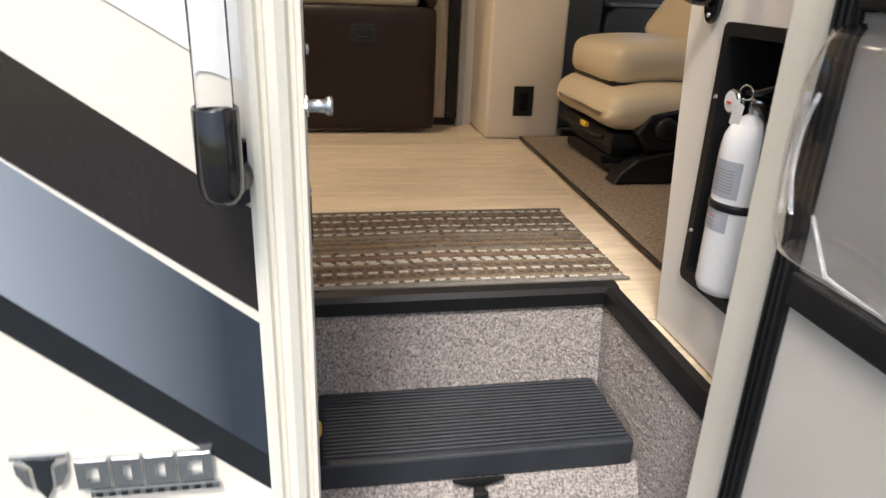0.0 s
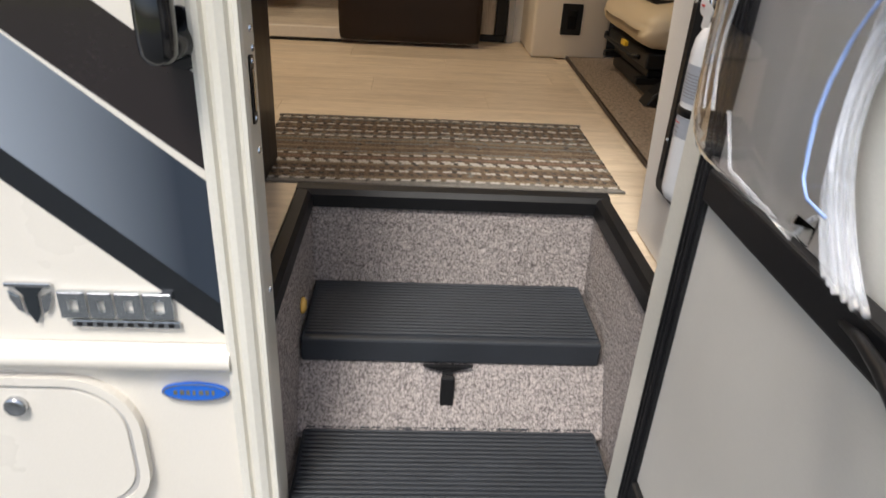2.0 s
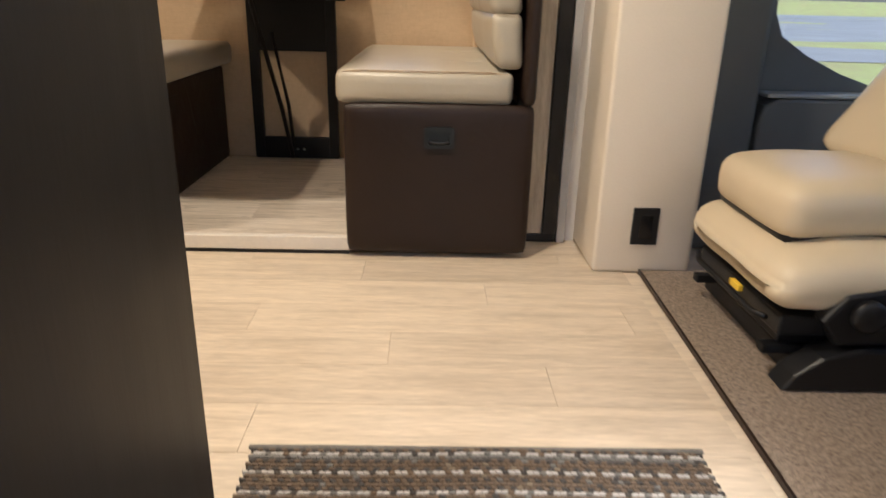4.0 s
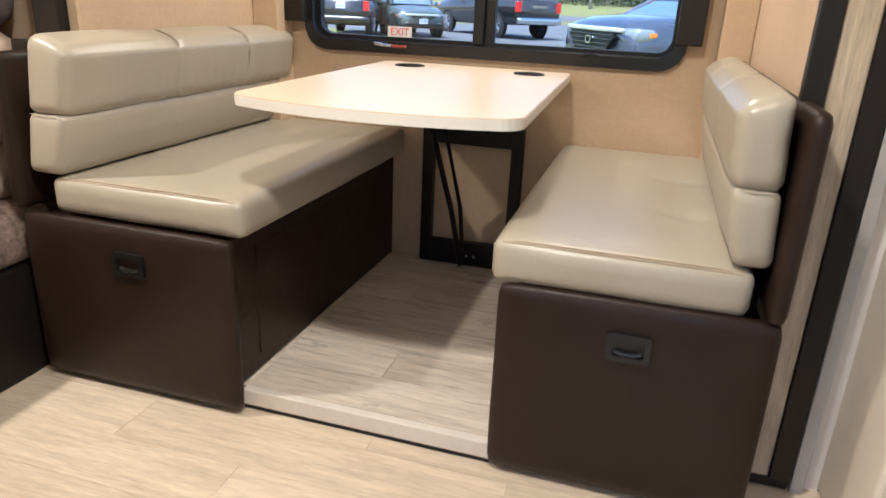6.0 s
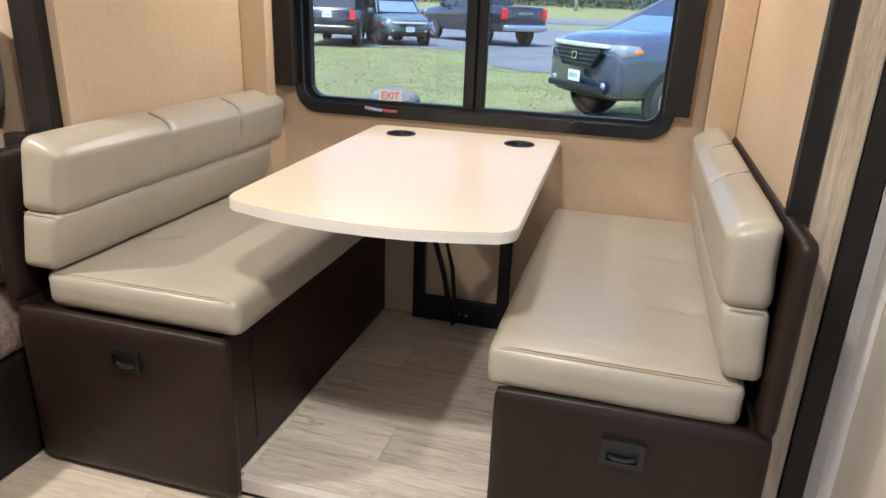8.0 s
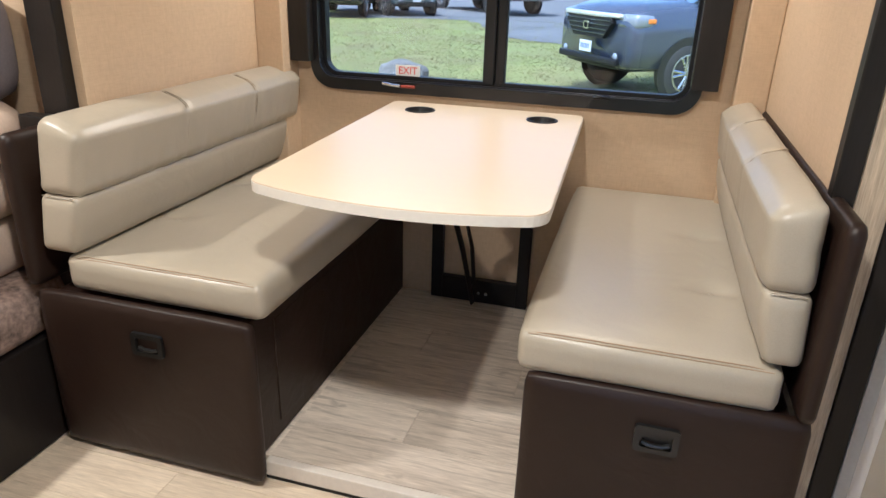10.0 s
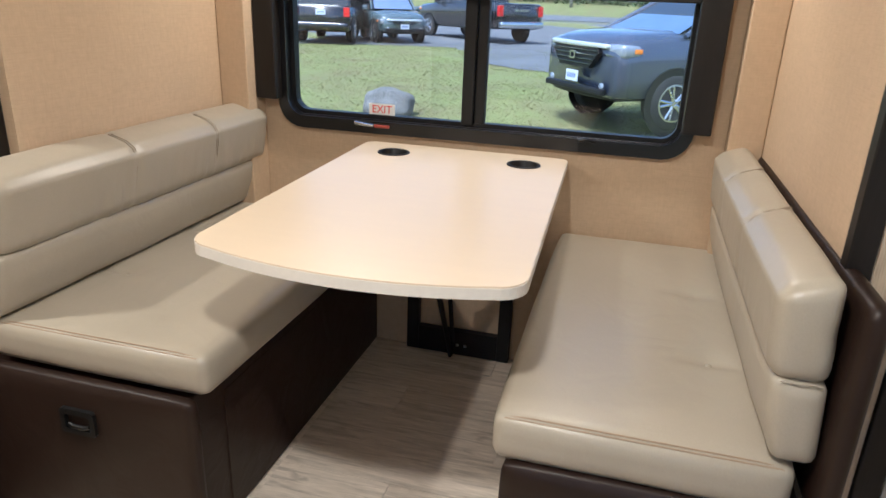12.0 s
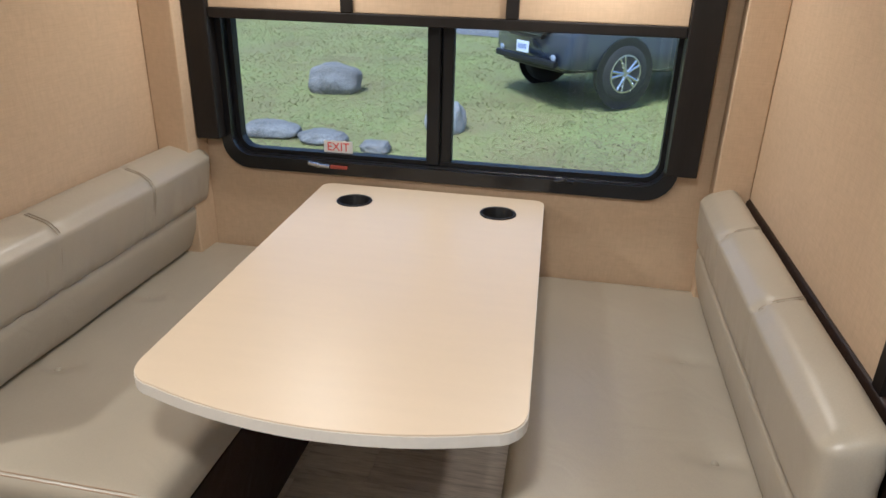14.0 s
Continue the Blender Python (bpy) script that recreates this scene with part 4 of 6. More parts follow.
# ---- kitchen end, outlet, cab carpet ----
kit = thing("kitchen_cabinet", (-0.9, 0.48, 0), "espresso kitchen cabinet with its end panel beside the stair well", "cabinet")
part("end_panel", box(-0.389 + 0.9, -0.371 + 0.9, 0.215 - 0.48, 0.765 - 0.48, 0.001, 0.90, 0.002), M_ESPRESSO, kit)
part("body", box(-1.55 + 0.9, -0.39 + 0.9, 0.215 - 0.48, 0.74 - 0.48, 0.001, 0.90, 0.003), M_ESPRESSO, kit)
for dx in (-1.54, -1.155, -0.77):
    d = part("door", box(dx + 0.9, dx + 0.375 + 0.9, 0.741 - 0.48, 0.758 - 0.48, 0.08, 0.86, 0.004), M_ESPRESSO, kit)
    part("handle", tube([(dx + 1.24, 0.775 - 0.48, 0.6), (dx + 1.24, 0.785 - 0.48, 0.62), (dx + 1.24, 0.785 - 0.48, 0.74), (dx + 1.24, 0.775 - 0.48, 0.76)], 0.005, 8), M_ZINC, d, "metal handle")
top = thing("kitchen_worktop", (-0.95, 0.49, 0.90), "dark laminate kitchen worktop on the cabinet", "worktop")
part("slab", box(-0.61, 0.585, -0.277, 0.285, 0.001, 0.03, 0.006), M_ESPRESSO, top)

outlet = thing("wall_outlet", (0.498, 1.925, 0.143), "black double power outlet on the white pillar", "outlet")
part("plate", box(-0.038, 0.038, -0.006, 0.001, -0.055, 0.055, 0.003), M_BLACK, outlet)
part("socket_block", box(-0.018, 0.018, -0.009, -0.006, -0.035, 0.035, 0.002), M_GLOSSBLACK, outlet)

carpet = carpet_sheet((0, 0, 0.010), (1.5, 0, 0), (0, 1.45, 0), 260, 250, (0, 0, 1))
for v in carpet.verts:
    u, w = v.co.x / 1.5, v.co.y
    yy = 0.475 + w
    v.co.x, v.co.y = 0.455 + 0.043 * (w / 1.45) + u * 1.5, yy
carpet_cut = [v for v in carpet.verts if v.co.y > 1.922 and v.co.x < 0.648]
bmesh.ops.delete(carpet, geom=carpet_cut, context="VERTS")
structure("cab_carpet", carpet, M_CABCARPET, "brown cut-pile carpet on the cab floor", "carpet", True)
structure("carpet_binding", prism([(0.453, 0.475), (0.459, 0.475), (0.500, 1.92), (0.494, 1.92)], "z", 0.0005, 0.012), M_BROWN, "dark binding along the cab carpet", "trim")

# ---- outer wall graphics and fittings ----
def stripe(name, upper, lower, material, label, x0=-1.4, x1=-0.3225, floor_z=-0.02):
    """A slanted band on the outer wall between two lines given as (x, z, slope)."""
    def at(line, x):
        return line[1] + line[2] * (x - line[0])
    pts = [(x0, at(lower, x0)), (x1, at(lower, x1)), (x1, at(upper, x1)), (x0, at(upper, x0))]
    pts = [(x, max(z, floor_z)) for x, z in pts]
    return structure(name, prism(pts, "y", WY - 0.0016, WY + 0.001), material, label, "decal")


stripe("graphic_band", (-0.432, 0.90, -0.62), (-0.432, 0.541, -0.62), M_WHITE, "white band of the side graphic")
stripe("graphic_band", (-0.525, 0.498, -0.74), (-0.543, 0.404, -0.775), M_BROWNBLACK, "brown-black band of the side graphic")
stripe("graphic_band", (-0.483, 0.350, -0.82), (-0.547, 0.246, -0.90), M_SLATE, "slate blue band of the side graphic")
stripe("graphic_band", (-0.547, 0.2455, -0.90), (-0.557, 0.207, -0.905), M_BLACKG, "black lower band of the side graphic")

belt = prism([(WY, -0.062)] + [(WY - 0.022 * math.sin(math.pi * i / 14), -0.040 - 0.021 * math.cos(math.pi * i / 14)) for i in range(15)] + [(WY, -0.018)], "x", -3.4, -0.318)
structure("belt_moulding", belt, M_CREAM, "cream belt moulding along the outer wall", "trim", False)
skirt = prism([(-3.4, -0.365), (-3.4, -0.406), (-0.385, -0.406), (-0.352, -0.452), (-0.325, -0.470), (-0.300, -0.470), (-0.300, -0.365)], "y", WY - 0.008, WY + 0.004)
lathe([(0.0, 0.0), (0.005, 0.0), (0.004, -0.003), (0.0, -0.0035)], (-0.368, WY - 0.008, -0.375), "y", 10, skirt)
structure("skirt_panel", skirt, M_CREAM, "cream lower skirt of the outer wall", "trim")

hatch = thing("storage_hatch", (-0.85, WY, -0.213), "cream storage hatch with rounded corners and chrome lock", "hatch")
ho = [(x + 0.85, z + 0.22) for x, z in round_rect(-1.25, -0.458, -0.352, -0.084, 0.095, 8)]
hm = [(x + 0.85, z + 0.22) for x, z in round_rect(-1.236, -0.472, -0.338, -0.098, 0.083, 8)]
hi_ = [(x + 0.85, z + 0.22) for x, z in round_rect(-1.228, -0.480, -0.330, -0.106, 0.076, 8)]
part("hatch_frame", ring(ho, hm, "y", -0.010, 0.004), M_CREAM, hatch)
part("gasket", ring(hm, hi_, "y", -0.003, 0.004), M_GRAYTRIM, hatch, "grey gasket")
part("hatch_door", prism(hi_, "y", -0.006, 0.003, None, (0, 0, 0), 0.002), M_CREAM, hatch)
part("lock", lathe([(0.016, 0.0), (0.016, -0.006), (0.013, -0.010), (0.010, -0.008), (0.0, -0.008)], (0.226, -0.006, 0.085), "y", 20), M_CHROME, hatch, "chrome cam lock", True)
part("drip_rail", box(-0.4, 0.305, -0.018, 0.0, -0.149, -0.136, 0.003), M_WHITE, hatch, "white hinge rail")

emblem = thing("maker_emblem", (-0.566, WY - 0.002, 0.043), "plain chrome shield emblem on the outer wall", "emblem")
part("centre_bar", prism([(-0.020, 0.026), (0.020, 0.026), (0.009, 0.012), (0.008, -0.016), (0.0, -0.032), (-0.008, -0.016), (-0.009, 0.012)], "y", -0.004, 0.0, None, (0, 0, 0), 0.001), M_DARKCHROME, emblem)
for s in (-1, 1):
    pts = [(s * 0.013, 0.010), (s * 0.027, 0.018), (s * 0.026, 0.004), (s * 0.019, -0.012), (s * 0.012, -0.016)]
    part("wing", prism(pts, "y", -0.004, 0.0, None, (0, 0, 0), 0.001), M_CHROME, emblem)
part("top_bar", box(-0.029, 0.029, -0.005, 0.0, 0.0245, 0.0305, 0.001), M_CHROME, emblem)

plate = thing("maker_nameplate", (-0.456, WY - 0.002, 0.037), "plain chrome nameplate blocks on the outer wall", "nameplate")
for k, (a, b) in enumerate(((-0.075, -0.040), (-0.037, -0.006), (-0.003, 0.030), (0.033, 0.070))):
    blk = ring([(a, -0.014), (b, -0.014), (b, 0.026), (a, 0.026)], [(a + 0.011, -0.004), (b - 0.011, -0.004), (b - 0.011, 0.014), (a + 0.011, 0.014)], "y", -0.006, 0.0)
    part("block", blk, M_ZINC, plate, "dark chrome block")
    part("highlight_edge", box(a + 0.001, b - 0.001, -0.0075, -0.006, 0.021, 0.0255, 0.0006, 1), M_CHROME, plate, "bright chrome edge")
part("base_bar", box(-0.064, 0.076, -0.005, 0.0, -0.029, -0.018, 0.001), M_CHROME, plate)
for i in range(10):
    part("bar_mark", box(-0.058 + i * 0.0132, -0.051 + i * 0.0132, -0.0058, -0.005, -0.0265, -0.0205), M_BLACK, plate, "dark unreadable mark")

oval = thing("blue_badge", (-0.375, WY - 0.001, -0.102), "blue oval badge with gold marks on the outer wall", "badge")
ell = lambda a, b: [(a * math.cos(2 * math.pi * i / 40), b * math.sin(2 * math.pi * i / 40)) for i in range(40)]
part("badge_face", prism(ell(0.047, 0.0165), "y", -0.003, 0.002, None, (0, 0, 0), 0.0008), M_BLUE, oval)
M_GOLD = mat("dull_gold_ink", (0.16, 0.15, 0.10), 0.5, 0, 0.2, 60, 200, 0.02)
part("badge_ring", ring(ell(0.0455, 0.0152), ell(0.0435, 0.0138), "y", -0.0036, -0.003), M_GOLD, oval, "gold ring")
for i, w in enumerate((0.005, 0.006, 0.005, 0.004, 0.006, 0.005, 0.004)):
    part("badge_mark", box(-0.030 + i * 0.0088, -0.030 + i * 0.0088 + w, -0.0036, -0.003, -0.004, 0.004), M_GOLD, oval, "gold unreadable mark")

grab = thing("entry_grab_handle", (-0.343, WY, 0.39), "clear acrylic grab handle with black end mount outside", "handle")
part("rod", lathe([(0.0165, 0.067), (0.0165, 0.80)], (0, -0.047, 0), "z", 24), M_ACRYL, grab, "clear acrylic rod", True)
part("end_cup", lathe([(0.006, -0.022), (0.014, -0.019), (0.019, -0.010), (0.0205, 0.004), (0.0205, 0.067), (0.0190, 0.069), (0.0175, 0.065)], (0, -0.047, 0), "z", 24), M_GLOSSBLACK, grab, "black end cup", True)
part("arm", tube([(0, -0.040, -0.006), (0.004, -0.025, -0.006), (0.008, -0.004, -0.004)], (0.016, 0.017, 0.021), 16), M_GLOSSBLACK, grab, "", True)
part("flange", prism([(x + 0.010, z - 0.002) for x, z in ell(0.026, 0.034)], "y", -0.008, 0.0, None, (0, 0, 0), 0.002), M_GLOSSBLACK, grab)
part("screw", lathe([(0.0, -0.011), (0.004, -0.010), (0.0045, -0.008)], (0.008, 0, 0.012), "y", 10), M_CHROME, grab, "small screw")
part("upper_cup", lathe([(0.0175, 0.79), (0.0205, 0.79), (0.0205, 0.88), (0.014, 0.90), (0.0, 0.90)], (0, -0.047, 0), "z", 24), M_GLOSSBLACK, grab, "black end cup", True)
part("upper_arm", tube([(0, -0.040, 0.865), (0, -0.025, 0.865), (0, -0.002, 0.862)], (0.016, 0.017, 0.021), 16), M_GLOSSBLACK, grab, "", True)

# latch hardware on the jamb
pin = thing("striker_pin", (-0.268, 0.104, 0.452), "zinc plated striker pin on the door jamb", "striker pin")
part("pin", lathe([(0.009, 0.0), (0.009, 0.003), (0.006, 0.005), (0.0065, 0.020), (0.009, 0.022), (0.0095, 0.026), (0.008, 0.028), (0.0, 0.028)], (0, 0, 0), "x", 20), M_ZINC, pin, "", True)
part("nut", lathe([(0.012, 0.0), (0.012, 0.0035), (0.010, 0.005)], (0, 0, 0), "x", 6), M_ZINC, pin, "steel nut")
strike = thing("strike_plate", (-0.268, 0.130, 0.328), "black slotted strike plate on the door jamb", "strike plate")
part("plate", prism(round_rect(-0.010, 0.010, -0.040, 0.040, 0.008), "x", 0.0, 0.003), M_BLACK, strike)
part("slot", prism(round_rect(-0.004, 0.004, -0.026, 0.026, 0.003), "x", 0.0025, 0.0042), M_GLOSSBLACK, strike)
for z in (-0.033, 0.033):
    part("screw", lathe([(0.0035, 0.003), (0.003, 0.0045), (0.0, 0.005)], (0, 0, z), "x", 10), M_ZINC, strike, "small screw")
keep = thing("latch_keeper", (-0.268, 0.127, 0.502), "square black latch keeper on the door jamb", "latch")
part("frame", ring(round_rect(-0.010, 0.010, -0.019, 0.019, 0.003), round_rect(-0.006, 0.006, -0.010, 0.010, 0.002), "x", 0.0, 0.004), M_BLACK, keep)
part("tongue", lathe([(0.006, 0.001), (0.005, 0.006), (0.0, 0.007)], (0, 0, 0.0), "x", 12), M_ZINC, keep, "small steel tongue", True)
for z, y in ((0.465, 0.146), (0.395, 0.144), (0.372, 0.150), (0.25, 0.143), (0.05, 0.143), (0.478, 0.152)):
    sc = tagged(obj("jamb_screw", lathe([(0.0045, 0.0), (0.004, 0.002), (0.0, 0.0025)], (-0.268, y, z), "x", 10), M_ZINC), "small steel screw in the ivory door jamb", "screw", "jamb screws")

# ---- the open entry door ----
DX = 0.262
door = thing("entry_door", (DX, 0.09, -0.45), "open entry door with black framed grey screen panel", "door")
da = (DX, 0.09, -0.45)
DY1 = -0.60
part("outer_slab", box(DX + 0.030, DX + 0.062, DY1, 0.085, -0.445, 1.47, 0.006, 2, None, da), M_CREAM, door, "cream outer door slab")
part("inner_panel", box(DX + 0.018, DX + 0.030, DY1 + 0.03, 0.075, -0.42, 1.45, 0.002, 2, None, da), M_DOORPANEL, door, "cream inner door panel")
stile = box(DX - 0.004, DX + 0.017, 0.050, 0.086, -0.43, 1.45, 0.002, 2, None, da)
for gy in (0.058, 0.068, 0.078):
    box(DX - 0.008, DX - 0.003, gy, gy + 0.004, -0.43, 1.45, 0.001, 1, stile, da)
part("hinge_stile", stile, M_BLACKFRAME, door, "black grooved stile")
part("lock_stile", box(DX - 0.006, DX + 0.017, -0.470, -0.413, -0.43, 1.45, 0.003, 2, None, da), M_BLACKFRAME, door, "black stile")
part("gasket_strip", box(DX + 0.000, DX + 0.017, -0.494, -0.4705, -0.43, 1.45, 0.004, 2, None, da), M_ALU, door, "pale weather strip")
part("edge_stile", box(DX - 0.004, DX + 0.029, -0.540, -0.495, -0.43, 1.45, 0.003, 2, None, da), M_BLACKFRAME, door, "black door edge")
for a, b, nm in ((0.244, 0.284, "mid_rail"), (0.556, 0.590, "upper_rail"), (-0.236, -0.204, "bottom_rail"), (1.41, 1.45, "top_rail")):
    part(nm, box(DX - 0.008, DX + 0.016, -0.4125, 0.0495, a, b, 0.004, 2, None, da), M_BLACKFRAME, door, "black rail")
part("screen", box(DX + 0.002, DX + 0.005, -0.413, 0.05, -0.205, 0.245, 0, 2, None, da), M_SCREEN, door, "grey screen panel")
part("screen", box(DX + 0.002, DX + 0.005, -0.413, 0.05, 0.589, 1.411, 0, 2, None, da), M_SCREEN, door, "grey screen panel")
part("kick_panel", box(DX - 0.002, DX + 0.006, -0.413, 0.05, -0.43, -0.237, 0.001, 2, None, da), M_BLACKFRAME, door, "glossy black kick panel")


def sweep(z, f):
    """The bowed edge of the plastic slider, f from its inner to its outer line."""
    return -0.140 - 0.028 * f - (0.052 + 0.030 * f) * ((z - 0.42) / 0.137) ** 2


half_screen = [(0.05, 0.285)] + [(sweep(0.285 + 0.27 * i / 14, 0.4), 0.285 + 0.27 * i / 14) for i in range(15)] + [(0.05, 0.555)]
part("screen_flap", prism(half_screen, "x", DX + 0.003, DX + 0.006, None, da), M_FLAP, door, "dark grey screen behind the plastic")


def bubble(y0, y1, z0, z1, depth, about, k=14):
    """A thin clear plastic tray that bulges out of the door."""
    bm = bmesh.new()
    rows = []
    for t in (0.0, 0.0025):
        grid = []
        for i in range(k + 1):
            row = []
            for j in range(k + 1):
                u, v = 2 * i / k - 1, 2 * j / k - 1
                h = depth * max(0.0, (1 - u ** 4) * (1 - v ** 4)) ** 0.5
                row.append(bm.verts.new((DX - 0.004 - h + t - about[0], (y0 + y1) / 2 + u * (y1 - y0) / 2 * (1 - 0.10 * v * v) - about[1], (z0 + z1) / 2 + v * (z1 - z0) / 2 - about[2])))
            grid.append(row)
        rows.append(grid)
    for g in rows:
        for i in range(k):
            for j in range(k):
                bm.faces.new((g[i][j], g[i + 1][j], g[i + 1][j + 1], g[i][j + 1]))
    a, b = rows
    for i in range(k):
        for e in (0, k):
            bm.faces.new((a[i][e], a[i + 1][e], b[i + 1][e], b[i][e]))
            bm.faces.new((a[e][i], a[e][i + 1], b[e][i + 1], b[e][i]))
    bmesh.ops.recalc_face_normals(bm, faces=bm.faces[:])
    return bm


pl = part("plastic_tray", bubble(-0.165, 0.088, 0.290, 0.545, 0.045, da), M_PLASTIC, door, "clear bulging plastic slider", True)
pl.visible_shadow = False
for i in range(6):
    pts = [(DX - 0.006 - 0.004 * math.sin(math.pi * i / 5), sweep(0.282 + 0.27 * j / 16, i / 5), 0.282 + 0.27 * j / 16) for j in range(17)]
    q = part("slider_edge", tube(pts, (0.0034, 0.0024, 0.0036, 0.0022, 0.0034, 0.0030)[i], 8, None, da), M_PLASTICEDGE, door, "clear moulded edge", True)
    q.visible_shadow = False
for i in range(2):
    pts = [(DX - 0.012 - i * 0.008, 0.066 + 0.014 * math.sin(math.pi * j / 10) + i * 0.006, 0.345 + 0.13 * j / 10) for j in range(11)]
    q = part("slider_edge", tube(pts, 0.0024, 8, None, da), M_PLASTICEDGE, door, "clear moulded edge", True)
    q.visible_shadow = False
M_BLUEPL = mat("blue_tinted_plastic", (0.30, 0.42, 0.75), 0.25, 0, 0.1, 20, 100, 0.02)
pts = [(DX - 0.020, -0.134 - 0.030 * ((z - 0.40) / 0.09) ** 2, z) for z in (0.545, 0.52, 0.49, 0.46, 0.43, 0.40, 0.37, 0.35)] + [(DX - 0.020, -0.158, 0.337), (DX - 0.018, -0.185, 0.333)]
zig = part("slider_edge", tube([(DX - 0.006, 0.040, 0.352), (DX - 0.008, 0.0, 0.30), (DX - 0.008, -0.10, 0.292), (DX - 0.007, -0.132, 0.288), (DX - 0.007, -0.134, 0.304), (DX - 0.007, -0.160, 0.322)], 0.0022, 8, None, da), M_PLASTICEDGE, door, "clear moulded rib", True)
zig.visible_shadow = False
part("slider_cord", tube(pts, 0.0016, 6, None, da), M_BLUEPL, door, "pale blue moulding line", True)
# lever, knob, bar and latch
lever = [(DX - 0.008, -0.232, 0.266), (DX - 0.014, -0.262, 0.272), (DX - 0.022, -0.300, 0.272), (DX - 0.034, -0.345, 0.268), (DX - 0.042, -0.378, 0.272)]
part("lever", tube(lever, (0.003, 0.005, 0.006, 0.0065, 0.007), 14, None, da), M_BLACK, door, "black curved lever", True)
part("knob", lathe([(0.008, 0.0), (0.012, 0.004), (0.012, 0.030), (0.015, 0.040), (0.015, 0.046)], (DX - 0.050 - da[0], -0.387 - da[1], 0.277 - da[2]), "x", 20), M_BLACK, door, "black round knob", True)
part("latch_plate", prism([(-0.352, 0.300), (-0.430, 0.318), (-0.436, 0.236), (-0.405, 0.226), (-0.362, 0.262)], "x", DX - 0.012, DX - 0.0085, None, da, 0.001), M_BLACK, door, "black latch plate")
part("screw", lathe([(0.0045, 0.0), (0.004, -0.002), (0.0, -0.003)], (DX - 0.012 - da[0], -0.405 - da[1], 0.247 - da[2]), "x", 10), M_ZINC, door, "bright screw")
part("thumb_latch", tube([(DX - 0.022, -0.338, 0.316), (DX - 0.026, -0.356, 0.320), (DX - 0.018, -0.385, 0.316)], (0.005, 0.008, 0.009), 10, None, da), M_BLACK, door, "black thumb latch", True)
part("thumb_latch", box(DX - 0.026, DX - 0.008, -0.370, -0.356, 0.304, 0.338, 0.004, 2, None, da), M_BLACK, door, "black thumb latch stem")
part("pull_bar", tube([(DX - 0.041, -0.316, 0.421), (DX - 0.042, -0.322, 0.421), (DX - 0.042, -0.42, 0.412), (DX - 0.038, -0.50, 0.407), (DX - 0.004, -0.52, 0.405)], (0.008, 0.0125, 0.013, 0.013, 0.013), 16, None, da), M_GLOSSBLACK, door, "black pull bar", True)
cov = part("latch_cover", cushion(DX - 0.034, DX - 0.008, -0.440, -0.372, 0.312, 0.380, 0.012, 0.003, 0.0, 0.012), M_PLASTIC, door, "clear latch cover", True)
cov.data.transform(Matrix.Translation((-da[0], -da[1], -da[2])))
cov.visible_shadow = False
for z in (0.352, 0.340):
    part("red_mark", box(DX - 0.0095, DX - 0.0065, -0.418, -0.392, z, z + 0.006, 0, 2, None, da), M_REDINK, door, "small red mark")
strut = thing("door_holder", (0.235, 0.030, -0.375), "black door holder rod with a ball end at the threshold", "door holder")
part("rod", tube([(0, 0, 0), (0.004, -0.02, -0.03), (0.012, -0.10, -0.065)], 0.005, 10), M_BLACK, strut, "", True)
part("ball", lathe([(0.0, -0.009), (0.006, -0.007), (0.009, 0.0), (0.006, 0.007), (0.0, 0.009)], (0, 0, 0), "z", 14), M_BLACK, strut, "", True)

# ---- extinguisher and inner grab handle ----
ex = thing("fire_extinguisher", (0.352, 0.306, 0.134), "white fire extinguisher strapped in the black niche", "fire extinguisher")
part("cylinder", lathe([(0.0, 0.0), (0.030, 0.0), (0.036, 0.004), (0.040, 0.014), (0.0405, 0.02), (0.0405, 0.225), (0.038, 0.243), (0.030, 0.260), (0.020, 0.268), (0.013, 0.272), (0.0, 0.273)], (0, 0, 0), "z", 36), M_EXT, ex, "", True)
part("neck", lathe([(0.012, 0.270), (0.013, 0.275), (0.013, 0.290), (0.010, 0.298), (0.0, 0.298)], (0, 0, 0), "z", 18), M_ZINC, ex, "metal valve", True)
part("gauge", lathe([(0.0, 0.0), (0.017, 0.0), (0.018, -0.004), (0.018, -0.012), (0.016, -0.014), (0.0, -0.0145)], (-0.012, 0.030, 0.286), "x", 22), M_CHROME, ex, "round pressure gauge", True)
part("gauge_dial", lathe([(0.0145, -0.0146), (0.0, -0.0152)], (-0.012, 0.030, 0.286), "x", 22), M_LABEL, ex, "white dial")
part("gauge_needle", box(-0.0282, -0.0272, 0.026, 0.036, 0.283, 0.286), M_REDINK, ex, "red dial mark")
part("lever", tube([(-0.004, 0.02, 0.300), (-0.01, -0.01, 0.304), (-0.012, -0.05, 0.318)], (0.008, 0.009, 0.007), 10, None, (0, 0, 0), 0.5), M_BLACK, ex, "black squeeze lever", True)
part("lever", tube([(-0.004, 0.0, 0.288), (-0.012, -0.03, 0.284), (-0.014, -0.048, 0.262), (-0.012, -0.050, 0.225)], (0.009, 0.009, 0.007, 0.006), 10, None, (0, 0, 0), 0.5), M_BLACK, ex, "black carry handle", True)
ringp = [(-0.018, 0.008 + 0.016 * math.cos(2 * math.pi * i / 18), 0.302 + 0.010 * math.sin(2 * math.pi * i / 18)) for i in range(19)]
part("pin_ring", tube(ringp, 0.0014, 6), M_CHROME, ex, "steel pull ring", True)
tagp = prism([(0.014, 0.292), (-0.010, 0.286), (-0.004, 0.250), (0.018, 0.258)], "x", -0.030, -0.029)
part("paper_tag", tagp, M_LABEL, ex, "white paper tag")
